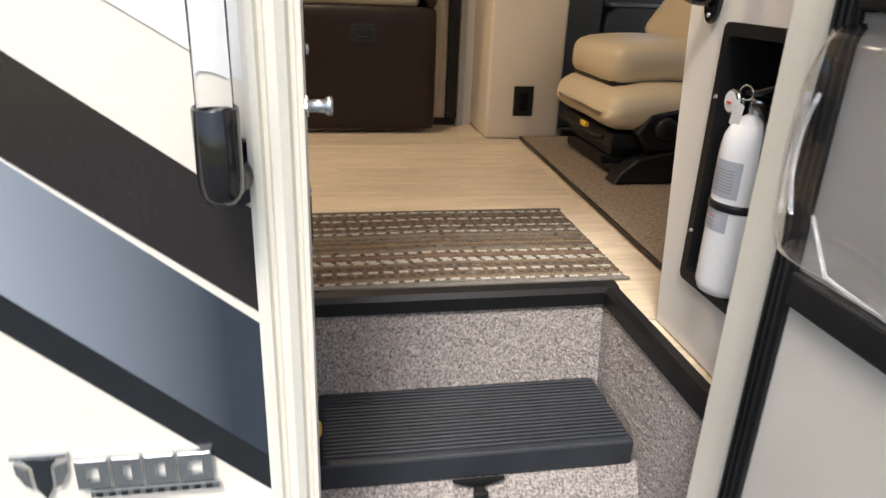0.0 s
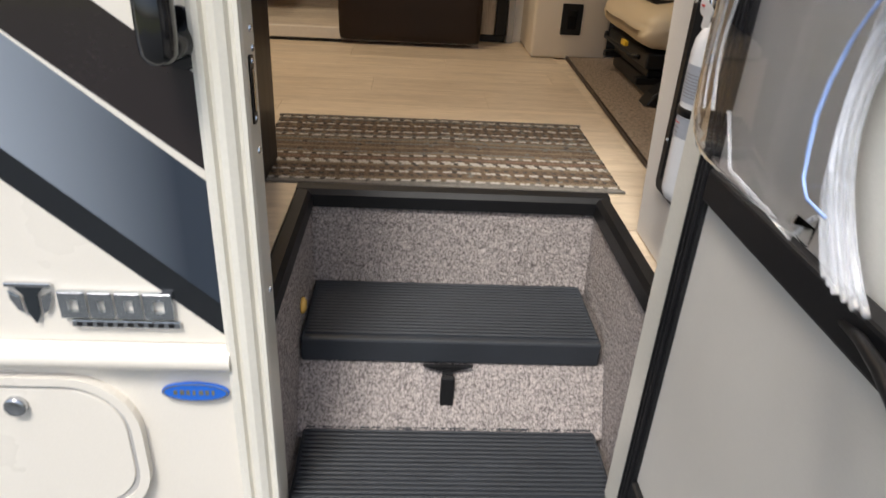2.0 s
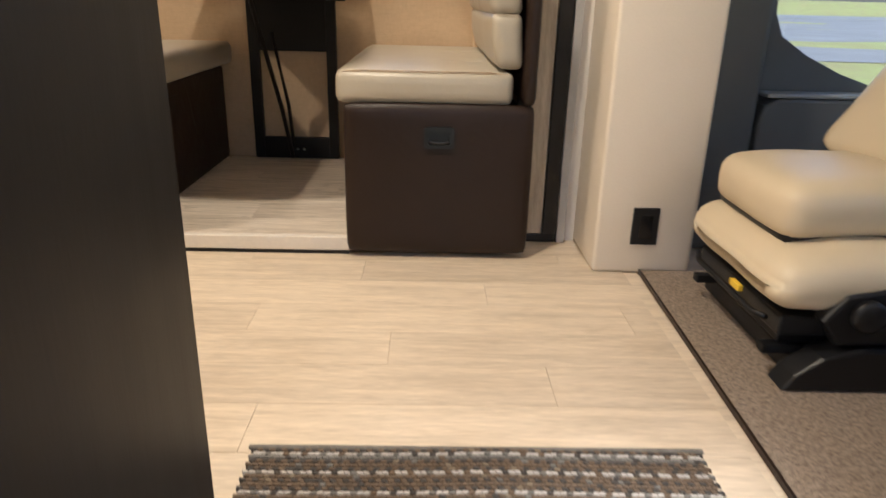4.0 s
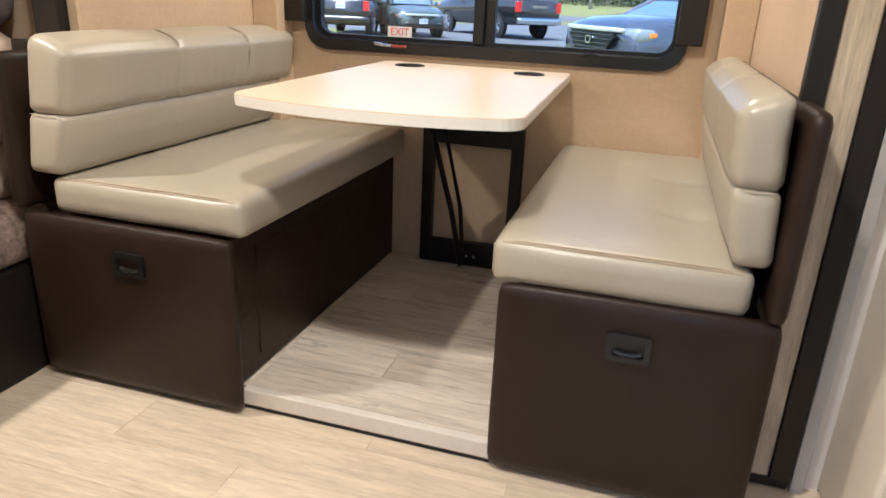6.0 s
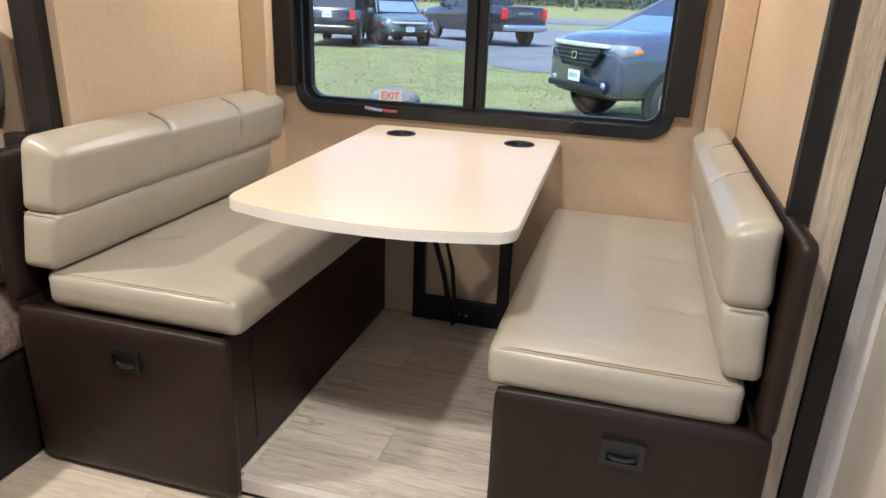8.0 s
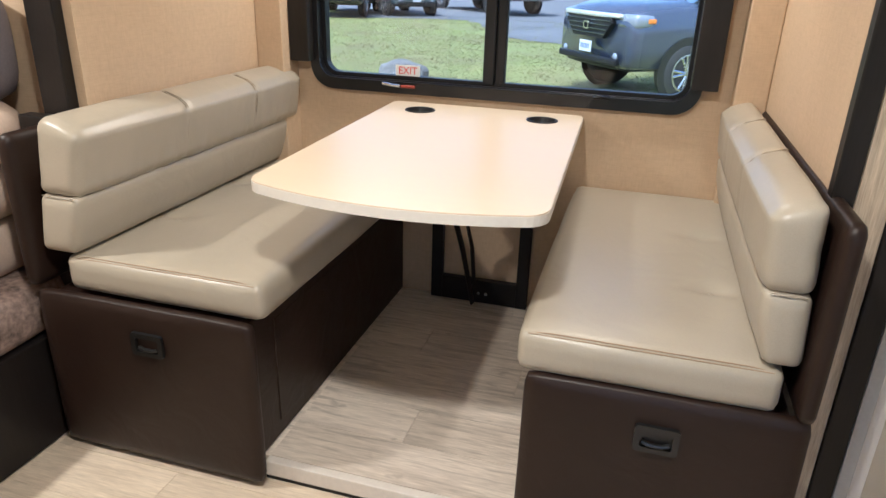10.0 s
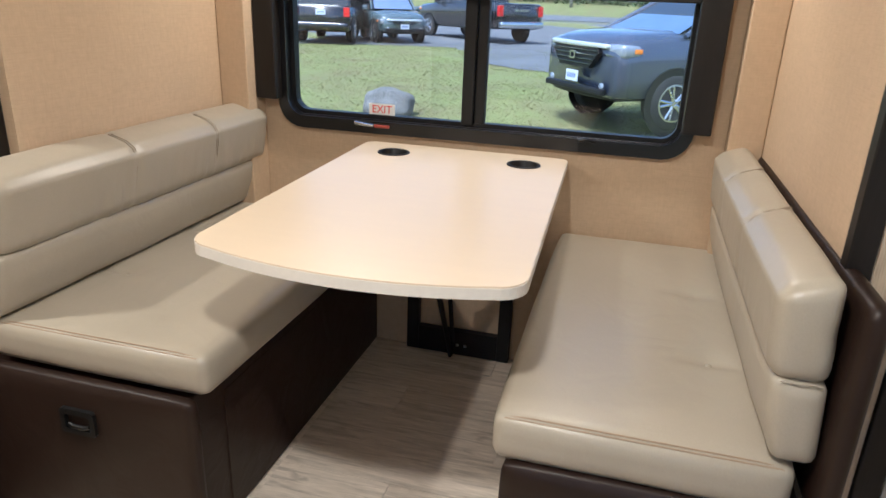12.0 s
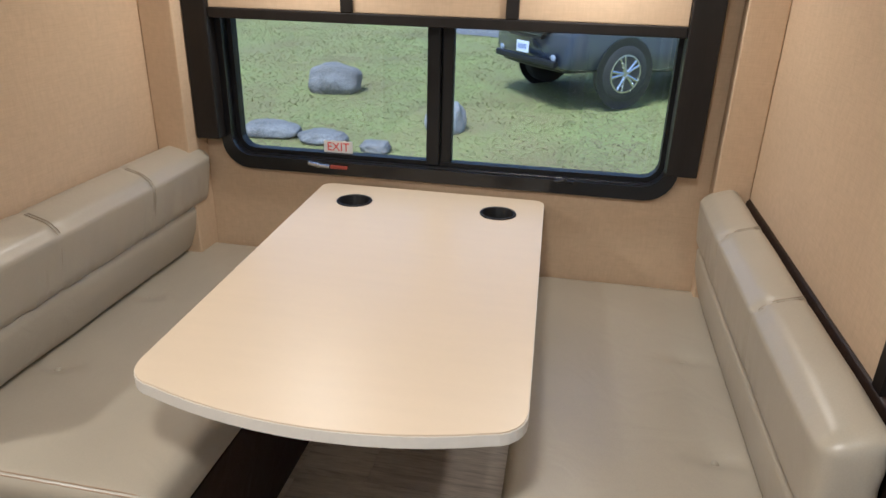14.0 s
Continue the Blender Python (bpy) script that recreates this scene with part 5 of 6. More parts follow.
part("hose", tube([(0.0, -0.022, 0.29), (-0.006, -0.040, 0.25), (-0.006, -0.043, 0.20)], 0.006, 10), M_BLACK, ex, "black nozzle hose", True)


def curved_patch(r, a0, a1, z0, z1, k=10):
    """A thin label wrapped on the cylinder; angles from -x towards +y."""
    bm = bmesh.new()
    lo, hi = [], []
    for i in range(k + 1):
        a = radians(a0 + (a1 - a0) * i / k)
        lo.append(bm.verts.new((-r * math.cos(a), r * math.sin(a), z0)))
        hi.append(bm.verts.new((-r * math.cos(a), r * math.sin(a), z1)))
    for i in range(k):
        bm.faces.new((lo[i], lo[i + 1], hi[i + 1], hi[i]))
    return bm


part("label", curved_patch(0.0409, -50, 26, 0.156, 0.210), M_LABELGREY, ex, "blue-grey printed label", True)
part("label", curved_patch(0.0409, 27, 78, 0.156, 0.210), M_LABEL, ex, "white printed label", True)
part("label_heading", curved_patch(0.0412, 30, 76, 0.203, 0.214), M_BLACK, ex, "black heading bar", True)
for i in range(8):
    part("print_line", curved_patch(0.0412, -36, 22, 0.164 + i * 0.0045, 0.1658 + i * 0.0045), M_GREYINK, ex, "grey unreadable print", True)
for i in range(5):
    part("print_line", curved_patch(0.0412, 30, 72, 0.164 + i * 0.006, 0.166 + i * 0.006), M_REDINK if i % 2 else M_GREYINK, ex, "unreadable print", True)
part("label", curved_patch(0.0409, -40, 70, 0.104, 0.134), M_LABELGREY, ex, "blue-grey lower label", True)
for i in range(3):
    part("print_line", curved_patch(0.0412, -10, 46, 0.110 + i * 0.007, 0.1118 + i * 0.007), M_REDINK if i == 2 else M_GREYINK, ex, "unreadable print", True)
part("symbol", curved_patch(0.0413, 48, 60, 0.120, 0.132, 4), M_BLACK, ex, "black symbol square", True)
part("strap", lathe([(0.0412, 0.136), (0.0422, 0.136), (0.0422, 0.148), (0.0412, 0.148)], (0, 0, 0), "z", 32), M_BLACK, ex, "black strap", True)
part("strap_tail", box(-0.006, 0.098, 0.041, 0.047, 0.136, 0.148, 0.001), M_BLACK, ex, "strap anchor")
for z in (0.075, 0.29):
    tagged(obj("niche_screw", lathe([(0.004, 0.0), (0.003, -0.003), (0.0, -0.0035)], (0.336, 0.391, 0.128 + z), "x", 10), M_ZINC), "small screw in the niche rim", "screw", "niche screws")

ig = thing("inner_grab_handle", (0.345, 0.450, 0.556), "black tubular grab handle with oval flange on the wall", "handle")
part("tube", tube([(-0.004, 0, 0)] + [(-0.020 - 0.066 * math.sin(radians(a)), 0.0, 0.066 - 0.066 * math.cos(radians(a))) for a in range(0, 91, 9)] + [(-0.086, 0, 0.30)] + [(-0.020 - 0.066 * math.cos(radians(a)), 0.0, 0.614 + 0.066 * math.sin(radians(a))) for a in range(0, 91, 9)] + [(-0.004, 0, 0.68)], 0.0135, 18), M_GLOSSBLACK, ig, "", True)
for z in (0.0, 0.68):
    fl = prism([(y, zz + z) for y, zz in ell(0.021, 0.038)], "x", -0.010, -0.0005, None, (0, 0, 0), 0.003)
    f = part("flange", fl, M_GLOSSBLACK, ig, "oval flange")
    for dz in (-0.025, 0.025):
        part("screw", lathe([(0.0045, -0.010), (0.003, -0.013), (0.0, -0.0135)], (0, 0, z + dz), "x", 10), M_ZINC, f, "small screw")

# ---- cab: swivelled driver seat ----
seat = thing("driver_seat", (0.86, 1.52, 0.0), "cream leather driver seat on a black base", "seat")
sa = (0.86, 1.52, 0.0)


def local(bm, about):
    bmesh.ops.translate(bm, verts=bm.verts[:], vec=(-about[0], -about[1], -about[2]))
    return bm


def nose(co, p):
    t = max(0.0, (0.80 - co.x) / 0.2)
    co.z -= 0.014 * t * t
    return co


def lower_shape(co, p):
    t = max(0.0, (0.72 - co.x) / 0.16)
    if co.z > 0.22:
        co.z -= 0.028 * t
    else:
        co.z += 0.02 * max(0.0, (co.x - 0.72) / 0.4)
    return co


part("upper_cushion", local(cushion(0.615, 1.04, 1.405, 1.78, 0.292, 0.404, 0.036, 0.012, 0.004, 0.02, nose, 11), sa), M_SEATLEATHER, seat, "plump cream cushion", True)
part("lower_cushion", local(cushion(0.575, 1.10, 1.30, 1.80, 0.165, 0.285, 0.045, 0.010, 0.004, 0.02, lower_shape, 14), sa), M_SEATLEATHER, seat, "", True)
# black layer that paints the shade of the gap between the cushions
part("cushion_gap_shade", local(cushion(0.625, 1.04, 1.42, 1.77, 0.270, 0.300, 0.012, 0.002, 0.001, 0.03), sa), M_BLACK, seat, "black strip drawn as the shade between the cushions", True)


def back_shape(co, p):
    t = (co.z - 0.40)
    co.x += 0.74 * t + 0.05 * ((co.y - 1.6) / 0.25) ** 2 * -1
    return co


part("backrest", local(cushion(0.90, 1.04, 1.38, 1.84, 0.40, 0.92, 0.05, 0.012, 0.004, 0.025, back_shape, 17), sa), M_SEATLEATHER, seat, "", True)
part("headrest", local(cushion(1.33, 1.43, 1.47, 1.75, 0.95, 1.13, 0.045, 0.01, 0.002, 0.025, None, 19), sa), M_SEATLEATHER, seat, "", True)
part("back_bolster", local(cushion(0.89, 0.98, 1.35, 1.43, 0.42, 0.78, 0.035, 0.006, 0.003, 0.02, back_shape, 23), sa), M_SEATLEATHER, seat, "", True)
shell_b = prism([(0.66, 0.16), (0.70, 0.215), (0.80, 0.235), (1.12, 0.25), (1.12, 0.12), (0.70, 0.105)], "y", 1.285, 1.325, None, sa, 0.008)
part("side_shield", shell_b, M_BLACK, seat, "black plastic side shield")
part("recline_knob", lathe([(0.034, 0.0), (0.034, -0.012), (0.026, -0.018), (0.0, -0.019)], (0.745 - sa[0], 1.285 - sa[1], 0.175), "y", 20), M_BLACK, seat, "round black adjuster", True)
part("frame_rail", box(0.60, 1.10, 1.33, 1.76, 0.105, 0.15, 0.006, 2, None, sa), M_BLACK, seat, "black seat frame")
part("swivel_plate", box(0.62, 1.10, 1.36, 1.74, 0.075, 0.10, 0.004, 2, None, sa), M_BLACKFRAME, seat, "black swivel plate")
for y in (1.345, 1.72):
    part("slide_rail", box(0.585, 1.12, y, y + 0.03, 0.056, 0.076, 0.003, 2, None, sa), M_BLACKFRAME, seat, "black slide rail")
ped = prism([(0.60, 0.012), (0.62, 0.045), (0.67, 0.085), (0.76, 0.104), (1.12, 0.104), (1.12, 0.012)], "y", 1.27, 1.34, None, sa, 0.006)
part("pedestal_cover", ped, M_BLACK, seat, "moulded black pedestal cover")
part("pedestal", box(0.64, 1.12, 1.34, 1.80, 0.012, 0.060, 0.006, 2, None, sa), M_BLACK, seat, "black pedestal box")
part("adjuster_bar", tube([(0.585, 1.36, 0.135), (0.572, 1.40, 0.130), (0.572, 1.70, 0.130), (0.585, 1.74, 0.135)], 0.007, 8, None, sa), M_BLACKFRAME, seat, "black adjuster bar", True)
part("yellow_tag", box(0.570, 0.582, 1.468, 1.515, 0.143, 0.158, 0.002, 2, None, sa), M_YELLOW, seat, "yellow release tag")

seat2 = thing("passenger_seat", (0.86, 0.80, 0.0), "cream leather passenger seat edge beside the niche wall", "seat")
sb = (0.86, 0.80, 0.0)
part("seat_cushion", local(cushion(0.70, 1.25, 0.52, 1.02, 0.20, 0.36, 0.05, 0.01, 0.004, 0.03, None, 29), sb), M_SEATLEATHER, seat2, "", True)
part("seat_base", box(0.76, 1.2, 0.58, 0.98, 0.012, 0.20, 0.01, 2, None, sb), M_BLACK, seat2, "black seat base")

# cab door lining with its window
cabw = thing("cab_door_lining", (1.1, 2.25, 0.0), "grey plastic cab door lining below the side window", "door lining")
ca = (1.1, 2.25, 0.0)
low = [(0.70, 0.0), (2.0, 0.0), (2.0, 0.50), (1.30, 0.50), (1.16, 0.545), (1.04, 0.60), (0.955, 0.655), (0.925, 0.72), (0.90, 1.26), (0.70, 1.26)]
part("panel", prism(low, "y", 2.255, 2.30, None, ca, 0.004), M_CABGREY, cabw)
part("armrest", prism([(0.885, 0.10), (0.885, 0.40), (0.90, 0.455), (0.94, 0.478), (1.9, 0.478), (1.9, 0.10)], "y", 2.17, 2.254, None, ca, 0.012), M_CABGREY, cabw, "grey armrest bulge")
part("armrest_cap", box(0.90, 1.9, 2.165, 2.25, 0.479, 0.492, 0.005, 2, None, ca), mat("pale_grey_cab_plastic", (0.30, 0.32, 0.32), 0.45, 0, 0.06, 8, 300, 0.1), cabw, "pale grey armrest cap")
part("pillar_trim", box(0.648, 0.86, 2.13, 2.25, 0.0, 1.26, 0.02, 3, None, ca), M_CABGREY, cabw, "dark pillar trim", True)
part("seal", tube([(0.875, 2.2, 0.02), (0.875, 2.2, 0.6), (0.872, 2.2, 1.24)], 0.012, 8, None, ca), M_BLACK, cabw, "black door seal", True)
g = part("window_glass", box(0.88, 2.0, 2.275, 2.279, 0.45, 1.26, 0, 2, None, ca), M_GLASS, cabw)
g.visible_shadow = False

# unseen window, added to bring daylight onto the cab seats
cab_win = thing("window_2", (0, 0, 0), "clear unseen cab side window added on the entry side for daylight", "window", "", "structure")
part("window_frame", ring(round_rect(0.95, 1.88, 0.58, 1.28, 0.03), round_rect(0.975, 1.855, 0.605, 1.255, 0.03), "y", 0.135, 0.165), M_BLACKFRAME, cab_win, "black window frame")
g = part("pane", box(0.97, 1.86, 0.148, 0.152, 0.60, 1.26), M_GLASS, cab_win)
g.visible_shadow = False

# ---- bed end at the rear ----
bed = thing("bed", (-2.4, 1.75, 0), "bed with peach linen and patterned spread on an espresso base", "bed")
ba = (-2.4, 1.75, 0)
part("base", box(-3.38, -1.612, 1.15, 2.24, 0.001, 0.30, 0.004, 2, None, ba), M_ESPRESSO, bed, "espresso base")
part("spread", local(cushion(-3.36, -1.62, 1.12, 2.20, 0.301, 0.44, 0.03, 0.006, 0.006, 0.04, None, 31), ba), M_BEDPAT, bed, "brown patterned bedspread", True)
part("mattress", local(cushion(-3.36, -1.72, 1.3, 2.20, 0.441, 0.60, 0.04, 0.01, 0.006, 0.04, None, 33), ba), M_BED, bed, "peach sheet", True)
pil = thing("pillow", (-2.1, 2.0, 0.60), "large peach pillow propped on the bed", "pillow")
part("case", local(cushion(-2.35, -1.69, 1.86, 2.19, 0.60, 0.885, 0.08, 0.03, 0.012, 0.03, None, 37), (-2.1, 2.0, 0.60)), M_BED, pil, "", True)
pil2 = thing("pillow", (-2.2, 2.16, 0.88), "dark slate cushion on the bed", "pillow")
part("case", local(cushion(-2.4, -1.72, 2.06, 2.22, 0.885, 1.15, 0.06, 0.03, 0.012, 0.03, None, 41), (-2.2, 2.16, 0.88)), M_SKYPILLOW, pil2, "", True)

# ---- outdoors ----
M_LAWN = mat("wet_patchy_lawn", (0.155, 0.19, 0.052), 0.9, 0, 0.2, 0.7, 16, 0.8, second=(0.135, 0.105, 0.048), dist=0.03)
M_BLADE = mat("grass_blades", (0.195, 0.235, 0.066), 0.7, 0, 0.2, 0.6, 4, 0.0, second=(0.165, 0.13, 0.058))
_n, _l = M_BLADE.node_tree.nodes, M_BLADE.node_tree.links
_geo, _hsv = _n.new("ShaderNodeNewGeometry"), _n.new("ShaderNodeHueSaturation")
_mr, _vr = _n.new("ShaderNodeMapRange"), _n.new("ShaderNodeMapRange")
_mr.inputs["To Min"].default_value, _mr.inputs["To Max"].default_value = 0.46, 0.51
_vr.inputs["To Min"].default_value, _vr.inputs["To Max"].default_value = 0.75, 1.3
for _r in (_mr, _vr):
    _l.new(_geo.outputs["Random Per Island"], _r.inputs[0])
_l.new(_mr.outputs[0], _hsv.inputs["Hue"])
_l.new(_vr.outputs[0], _hsv.inputs["Value"])
_l.new(_n["Principled BSDF"].inputs["Base Color"].links[0].from_socket, _hsv.inputs["Color"])
_l.new(_hsv.outputs[0], _n["Principled BSDF"].inputs["Base Color"])
M_LOT = mat("grey_gravel_lot", (0.115, 0.12, 0.125), 0.9, 0, 0.3, 0.5, 20, 0.5, dist=0.02)
M_ROAD = mat("worn_asphalt_road", (0.12, 0.125, 0.13), 0.8, 0, 0.15, 0.4, 30, 0.3, dist=0.01)
M_ROCK = mat("grey_field_stone", (0.15, 0.15, 0.145), 0.85, 0, 0.45, 4, 30, 0.8, second=(0.06, 0.058, 0.05), dist=0.02)
M_PALEROCK = mat("pale_field_stone", (0.23, 0.235, 0.23), 0.85, 0, 0.25, 5, 40, 0.5, dist=0.02)
M_BARK = mat("grey_brown_bark", (0.11, 0.085, 0.065), 0.9, 0, 0.4, 3, 20, 0.8, (6, 6, 1), dist=0.03)
M_POLE = mat("weathered_pole_wood", (0.30, 0.29, 0.27), 0.85, 0, 0.25, 2, 20, 0.4, (6, 6, 1), dist=0.02)
M_LEAF = mat("dark_green_leaves", (0.055, 0.085, 0.03), 0.7, 0, 0.4, 1.5, 10, 0.0)
M_LITTER = mat("fallen_brown_leaves", (0.20, 0.15, 0.075), 0.8, 0, 0.4, 3, 10, 0.0)
rg = random.Random(11)

gb = bmesh.new()
xs = [-400, -200, -120, -80] + [-60 + 3.0 * i for i in range(37)] + [60, 120, 400]
ys = [-400, -150, -60, -30] + [-20 + 3.0 * i for i in range(9)] + [5 + 1.0 * i for i in range(22)] + [28 + 3.0 * i for i in range(20)] + [91, 94, 97, 100, 104, 108, 140, 200, 400]


def ground_z(x, y):
    z = GROUND
    if y > 6:
        z += 0.05 * noise.noise(Vector((x * 0.12, y * 0.12, 0))) * min(1, (y - 6) / 6)
    if y > 7:
        z += 0.40 * (1 - math.exp(-((y - 7) / 7.0) ** 1.5))
    if y > 89:
        z += min(1.9, (y - 89) * 0.12)
    return z


gv = [[gb.verts.new((x, y, ground_z(x, y))) for y in ys] for x in xs]
for i in range(len(xs) - 1):
    for j in range(len(ys) - 1):
        gb.faces.new((gv[i][j], gv[i + 1][j], gv[i + 1][j + 1], gv[i][j + 1]))
structure("ground", gb, M_LAWN, "patchy green lawn around the motorhome", "ground", True)


def sheet(name, outline, material, label, category, lift):
    bm = bmesh.new()
    rough = []
    for (xa, ya), (xb, yb) in zip(outline, outline[1:] + outline[:1]):
        k = max(1, int(math.hypot(xb - xa, yb - ya) / 0.6)) if ya < 40 and yb < 40 else 1
        for i in range(k):
            x, y = xa + (xb - xa) * i / k, ya + (yb - ya) * i / k
            rough.append((x, y + (0.7 * noise.noise(Vector((x * 0.9, y * 0.9, 5))) + 0.35 * noise.noise(Vector((x * 3, y * 3, 9))) if 10 < y < 40 else 0)))
    f = bm.faces.new([bm.verts.new((x, y, 0)) for x, y in rough])
    bmesh.ops.triangulate(bm, faces=[f])
    for _ in range(4):
        bmesh.ops.subdivide_edges(bm, edges=[e for e in bm.edges if e.calc_length() > 3], cuts=1)
    for v in bm.verts:
        v.co.z = ground_z(v.co.x, v.co.y) + lift
    bmesh.ops.recalc_face_normals(bm, faces=bm.faces[:])
    return structure(name, bm, material, label, category, True)


sheet("pavement", [(-40, 20.5), (-10.5, 21.4), (-8.1, 23.0), (-6.2, 24.0), (-5.0, 21), (-3.9, 18.8), (-2.1, 17.2), (0, 16.4), (8, 15.5), (40, 15), (40, 62), (-60, 62)], M_LOT, "grey gravel parking lot beyond the lawn", "pavement", 0.014)
sheet("road", [(-120, 62.5), (120, 62.5), (120, 86), (-120, 86)], M_ROAD, "grey asphalt road beyond the parking lot", "road", 0.05)
sheet("gravel_pad", [(-6, -6), (4, -6), (4, 3.0), (-6, 3.0)], M_GRAVEL, "dark crushed gravel pad under the motorhome", "ground", 0.01)

# loose stones under the step
verts, faces = [], []
for _ in range(3600):
    cx, cy, s = rg.uniform(-1.2, 0.6), rg.uniform(-0.25, 0.55), rg.uniform(0.005, 0.014)
    b = len(verts)
    for dx, dy, dz in ((1, 0, 0), (-0.4, 0.9, 0), (-0.6, -0.8, 0), (0.1, 0.1, 0.8), (0.2, -0.2, -0.5)):
        verts.append((cx + s * (dx + rg.uniform(-0.3, 0.3)), cy + s * (dy + rg.uniform(-0.3, 0.3)), GROUND + 0.013 + s * (dz + rg.uniform(-0.2, 0.2))))
    faces += [(b, b + 1, b + 3), (b + 1, b + 2, b + 3), (b + 2, b, b + 3), (b + 1, b, b + 4), (b + 2, b + 1, b + 4), (b, b + 2, b + 4)]
me = bpy.data.meshes.new("gravel_stones")
me.from_pydata(verts, [], faces)
me.materials.append(M_GRAVEL)
tagged(new("gravel_stones", me), "loose dark gravel stones under the skirt", "gravel", "", "stuff")

# grass blades and litter
verts, faces = [], []
for _ in range(110000):
    cy = 5.5 + 19.0 * rg.random() ** 1.25
    cx = rg.uniform(-0.55, 0.25) * (cy + 2) + rg.uniform(-1, 1)
    if noise.noise(Vector((cx * 0.5, cy * 0.5, 3))) < -0.18 and rg.random() < 0.7:
        continue
    h, a = rg.uniform(0.025, 0.05), rg.uniform(0, 6.28)
    w = 0.004 + 0.0004 * cy
    z = ground_z(cx, cy) - 0.012
    b = len(verts)
    lx, ly = rg.uniform(-0.10, 0.10), rg.uniform(-0.10, 0.10)
    verts += [(cx - w * math.cos(a), cy - w * math.sin(a), z), (cx + w * math.cos(a), cy + w * math.sin(a), z), (cx + lx, cy + ly, z + h)]
    faces.append((b, b + 1, b + 2))
me = bpy.data.meshes.new("grass")
me.from_pydata(verts, [], faces)
me.materials.append(M_BLADE)
tagged(new("grass", me), "short uneven green grass blades on the lawn", "grass", "", "stuff")
verts, faces = [], []
for _ in range(160):
    cy = 5.5 + 14.0 * rg.random()
    cx = rg.uniform(-0.5, 0.2) * (cy + 2)
    a, s = rg.uniform(0, 6.28), rg.uniform(0.012, 0.024)
    z = ground_z(cx, cy) + 0.025
    b = len(verts)
    for k in range(4):
        verts.append((cx + s * math.cos(a + k * 1.57) * (1 if k % 2 else 0.6), cy + s * math.sin(a + k * 1.57) * (1 if k % 2 else 0.6), z + rg.uniform(0, 0.02)))
    faces.append((b, b + 1, b + 2, b + 3))
me = bpy.data.meshes.new("leaf_litter")
me.from_pydata(verts, [], faces)
me.materials.append(M_LITTER)
tagged(new("leaf_litter", me), "scattered brown fallen leaves on the lawn", "leaves", "", "stuff")


def boulder(x, y, w, d, h, material, label, seed):
    bm = bmesh.new()
    bmesh.ops.create_icosphere(bm, subdivisions=4, radius=1.0)
    for v in bm.verts:
        n1 = noise.noise(v.co * 1.3 + Vector((seed, 0, 0))) * 0.22 + noise.noise(v.co * 4 + Vector((0, seed, 0))) * 0.05
        p = v.co * (1 + n1)
        p.x, p.y, p.z = math.copysign(abs(p.x) ** 0.85, p.x) * w / 2, math.copysign(abs(p.y) ** 0.85, p.y) * d / 2, math.copysign(abs(p.z) ** 0.8, p.z) * h * 0.6 + h * 0.38
        v.co = p
    ob = tagged(obj("boulder", bm, material, True), label, "boulder", "lawn boulders")
    ob.location = (x, y, ground_z(x, y))
    return ob


boulder(-3.87, 11.05, 0.80, 0.55, 0.42, M_ROCK, "large grey boulder on the lawn", 1)
boulder(-1.85, 9.40, 0.47, 0.42, 0.37, M_PALEROCK, "small pale rounded boulder on the lawn", 5)
boulder(-3.85, 8.75, 0.75, 0.5, 0.16, M_ROCK, "low dark boulder half sunk in the lawn", 9)
boulder(-3.15, 8.60, 0.55, 0.42, 0.14, M_ROCK, "low dark boulder half sunk in the lawn", 13)
boulder(-2.45, 8.4, 0.34, 0.28, 0.13, M_ROCK, "small dark boulder half sunk in the lawn", 17)
boulder(-0.22, 7.35, 0.40, 0.35, 0.16, M_PALEROCK, "low pale boulder on the lawn", 21)


# ---- parked vehicles ----
def paint(name, base):
    return mat(name, base, 0.2, 0.15, 0.08, 2, 200, 0.01, coat=1.0)


M_DARKGLASS = mat("dark_car_glass", (0.02, 0.024, 0.028), 0.05, 0, 0.1, 3, 50, 0.0, coat=0.5)
M_SKYGLASS = mat("windscreen_glass", (0.90, 0.93, 0.95), 0.06, 1.0, 0.1, 3, 50, 0.0, coat=1.0)
M_TYRE = mat("black_tyre_rubber", (0.016, 0.016, 0.017), 0.75, 0, 0.2, 20, 100, 0.2)
M_RIM = mat("silver_alloy", (0.55, 0.56, 0.58), 0.25, 1.0, 0.06, 10, 100, 0.01)
M_LAMPGLASS = mat("headlamp_lens", (0.26, 0.29, 0.33), 0.08, 0.3, 0.2, 30, 80, 0.02, coat=0.8)
M_BRIGHT = mat("bright_silver_trim", (0.78, 0.80, 0.82), 0.3, 0.6, 0.05, 10, 100, 0.01)
M_TAIL = mat("red_tail_lens", (0.55, 0.02, 0.02), 0.15, 0, 0.15, 30, 80, 0.02, coat=0.6)
M_ORANGE = mat("amber_side_lens", (0.7, 0.22, 0.03), 0.2, 0, 0.1, 30, 80, 0.02)
M_NUMBER = mat("number_plate", (0.62, 0.66, 0.74), 0.4, 0, 0.1, 40, 100, 0.02)
M_PLATEINK = mat("plate_blue_ink", (0.08, 0.13, 0.35), 0.5, 0, 0.1, 40, 100, 0.02)


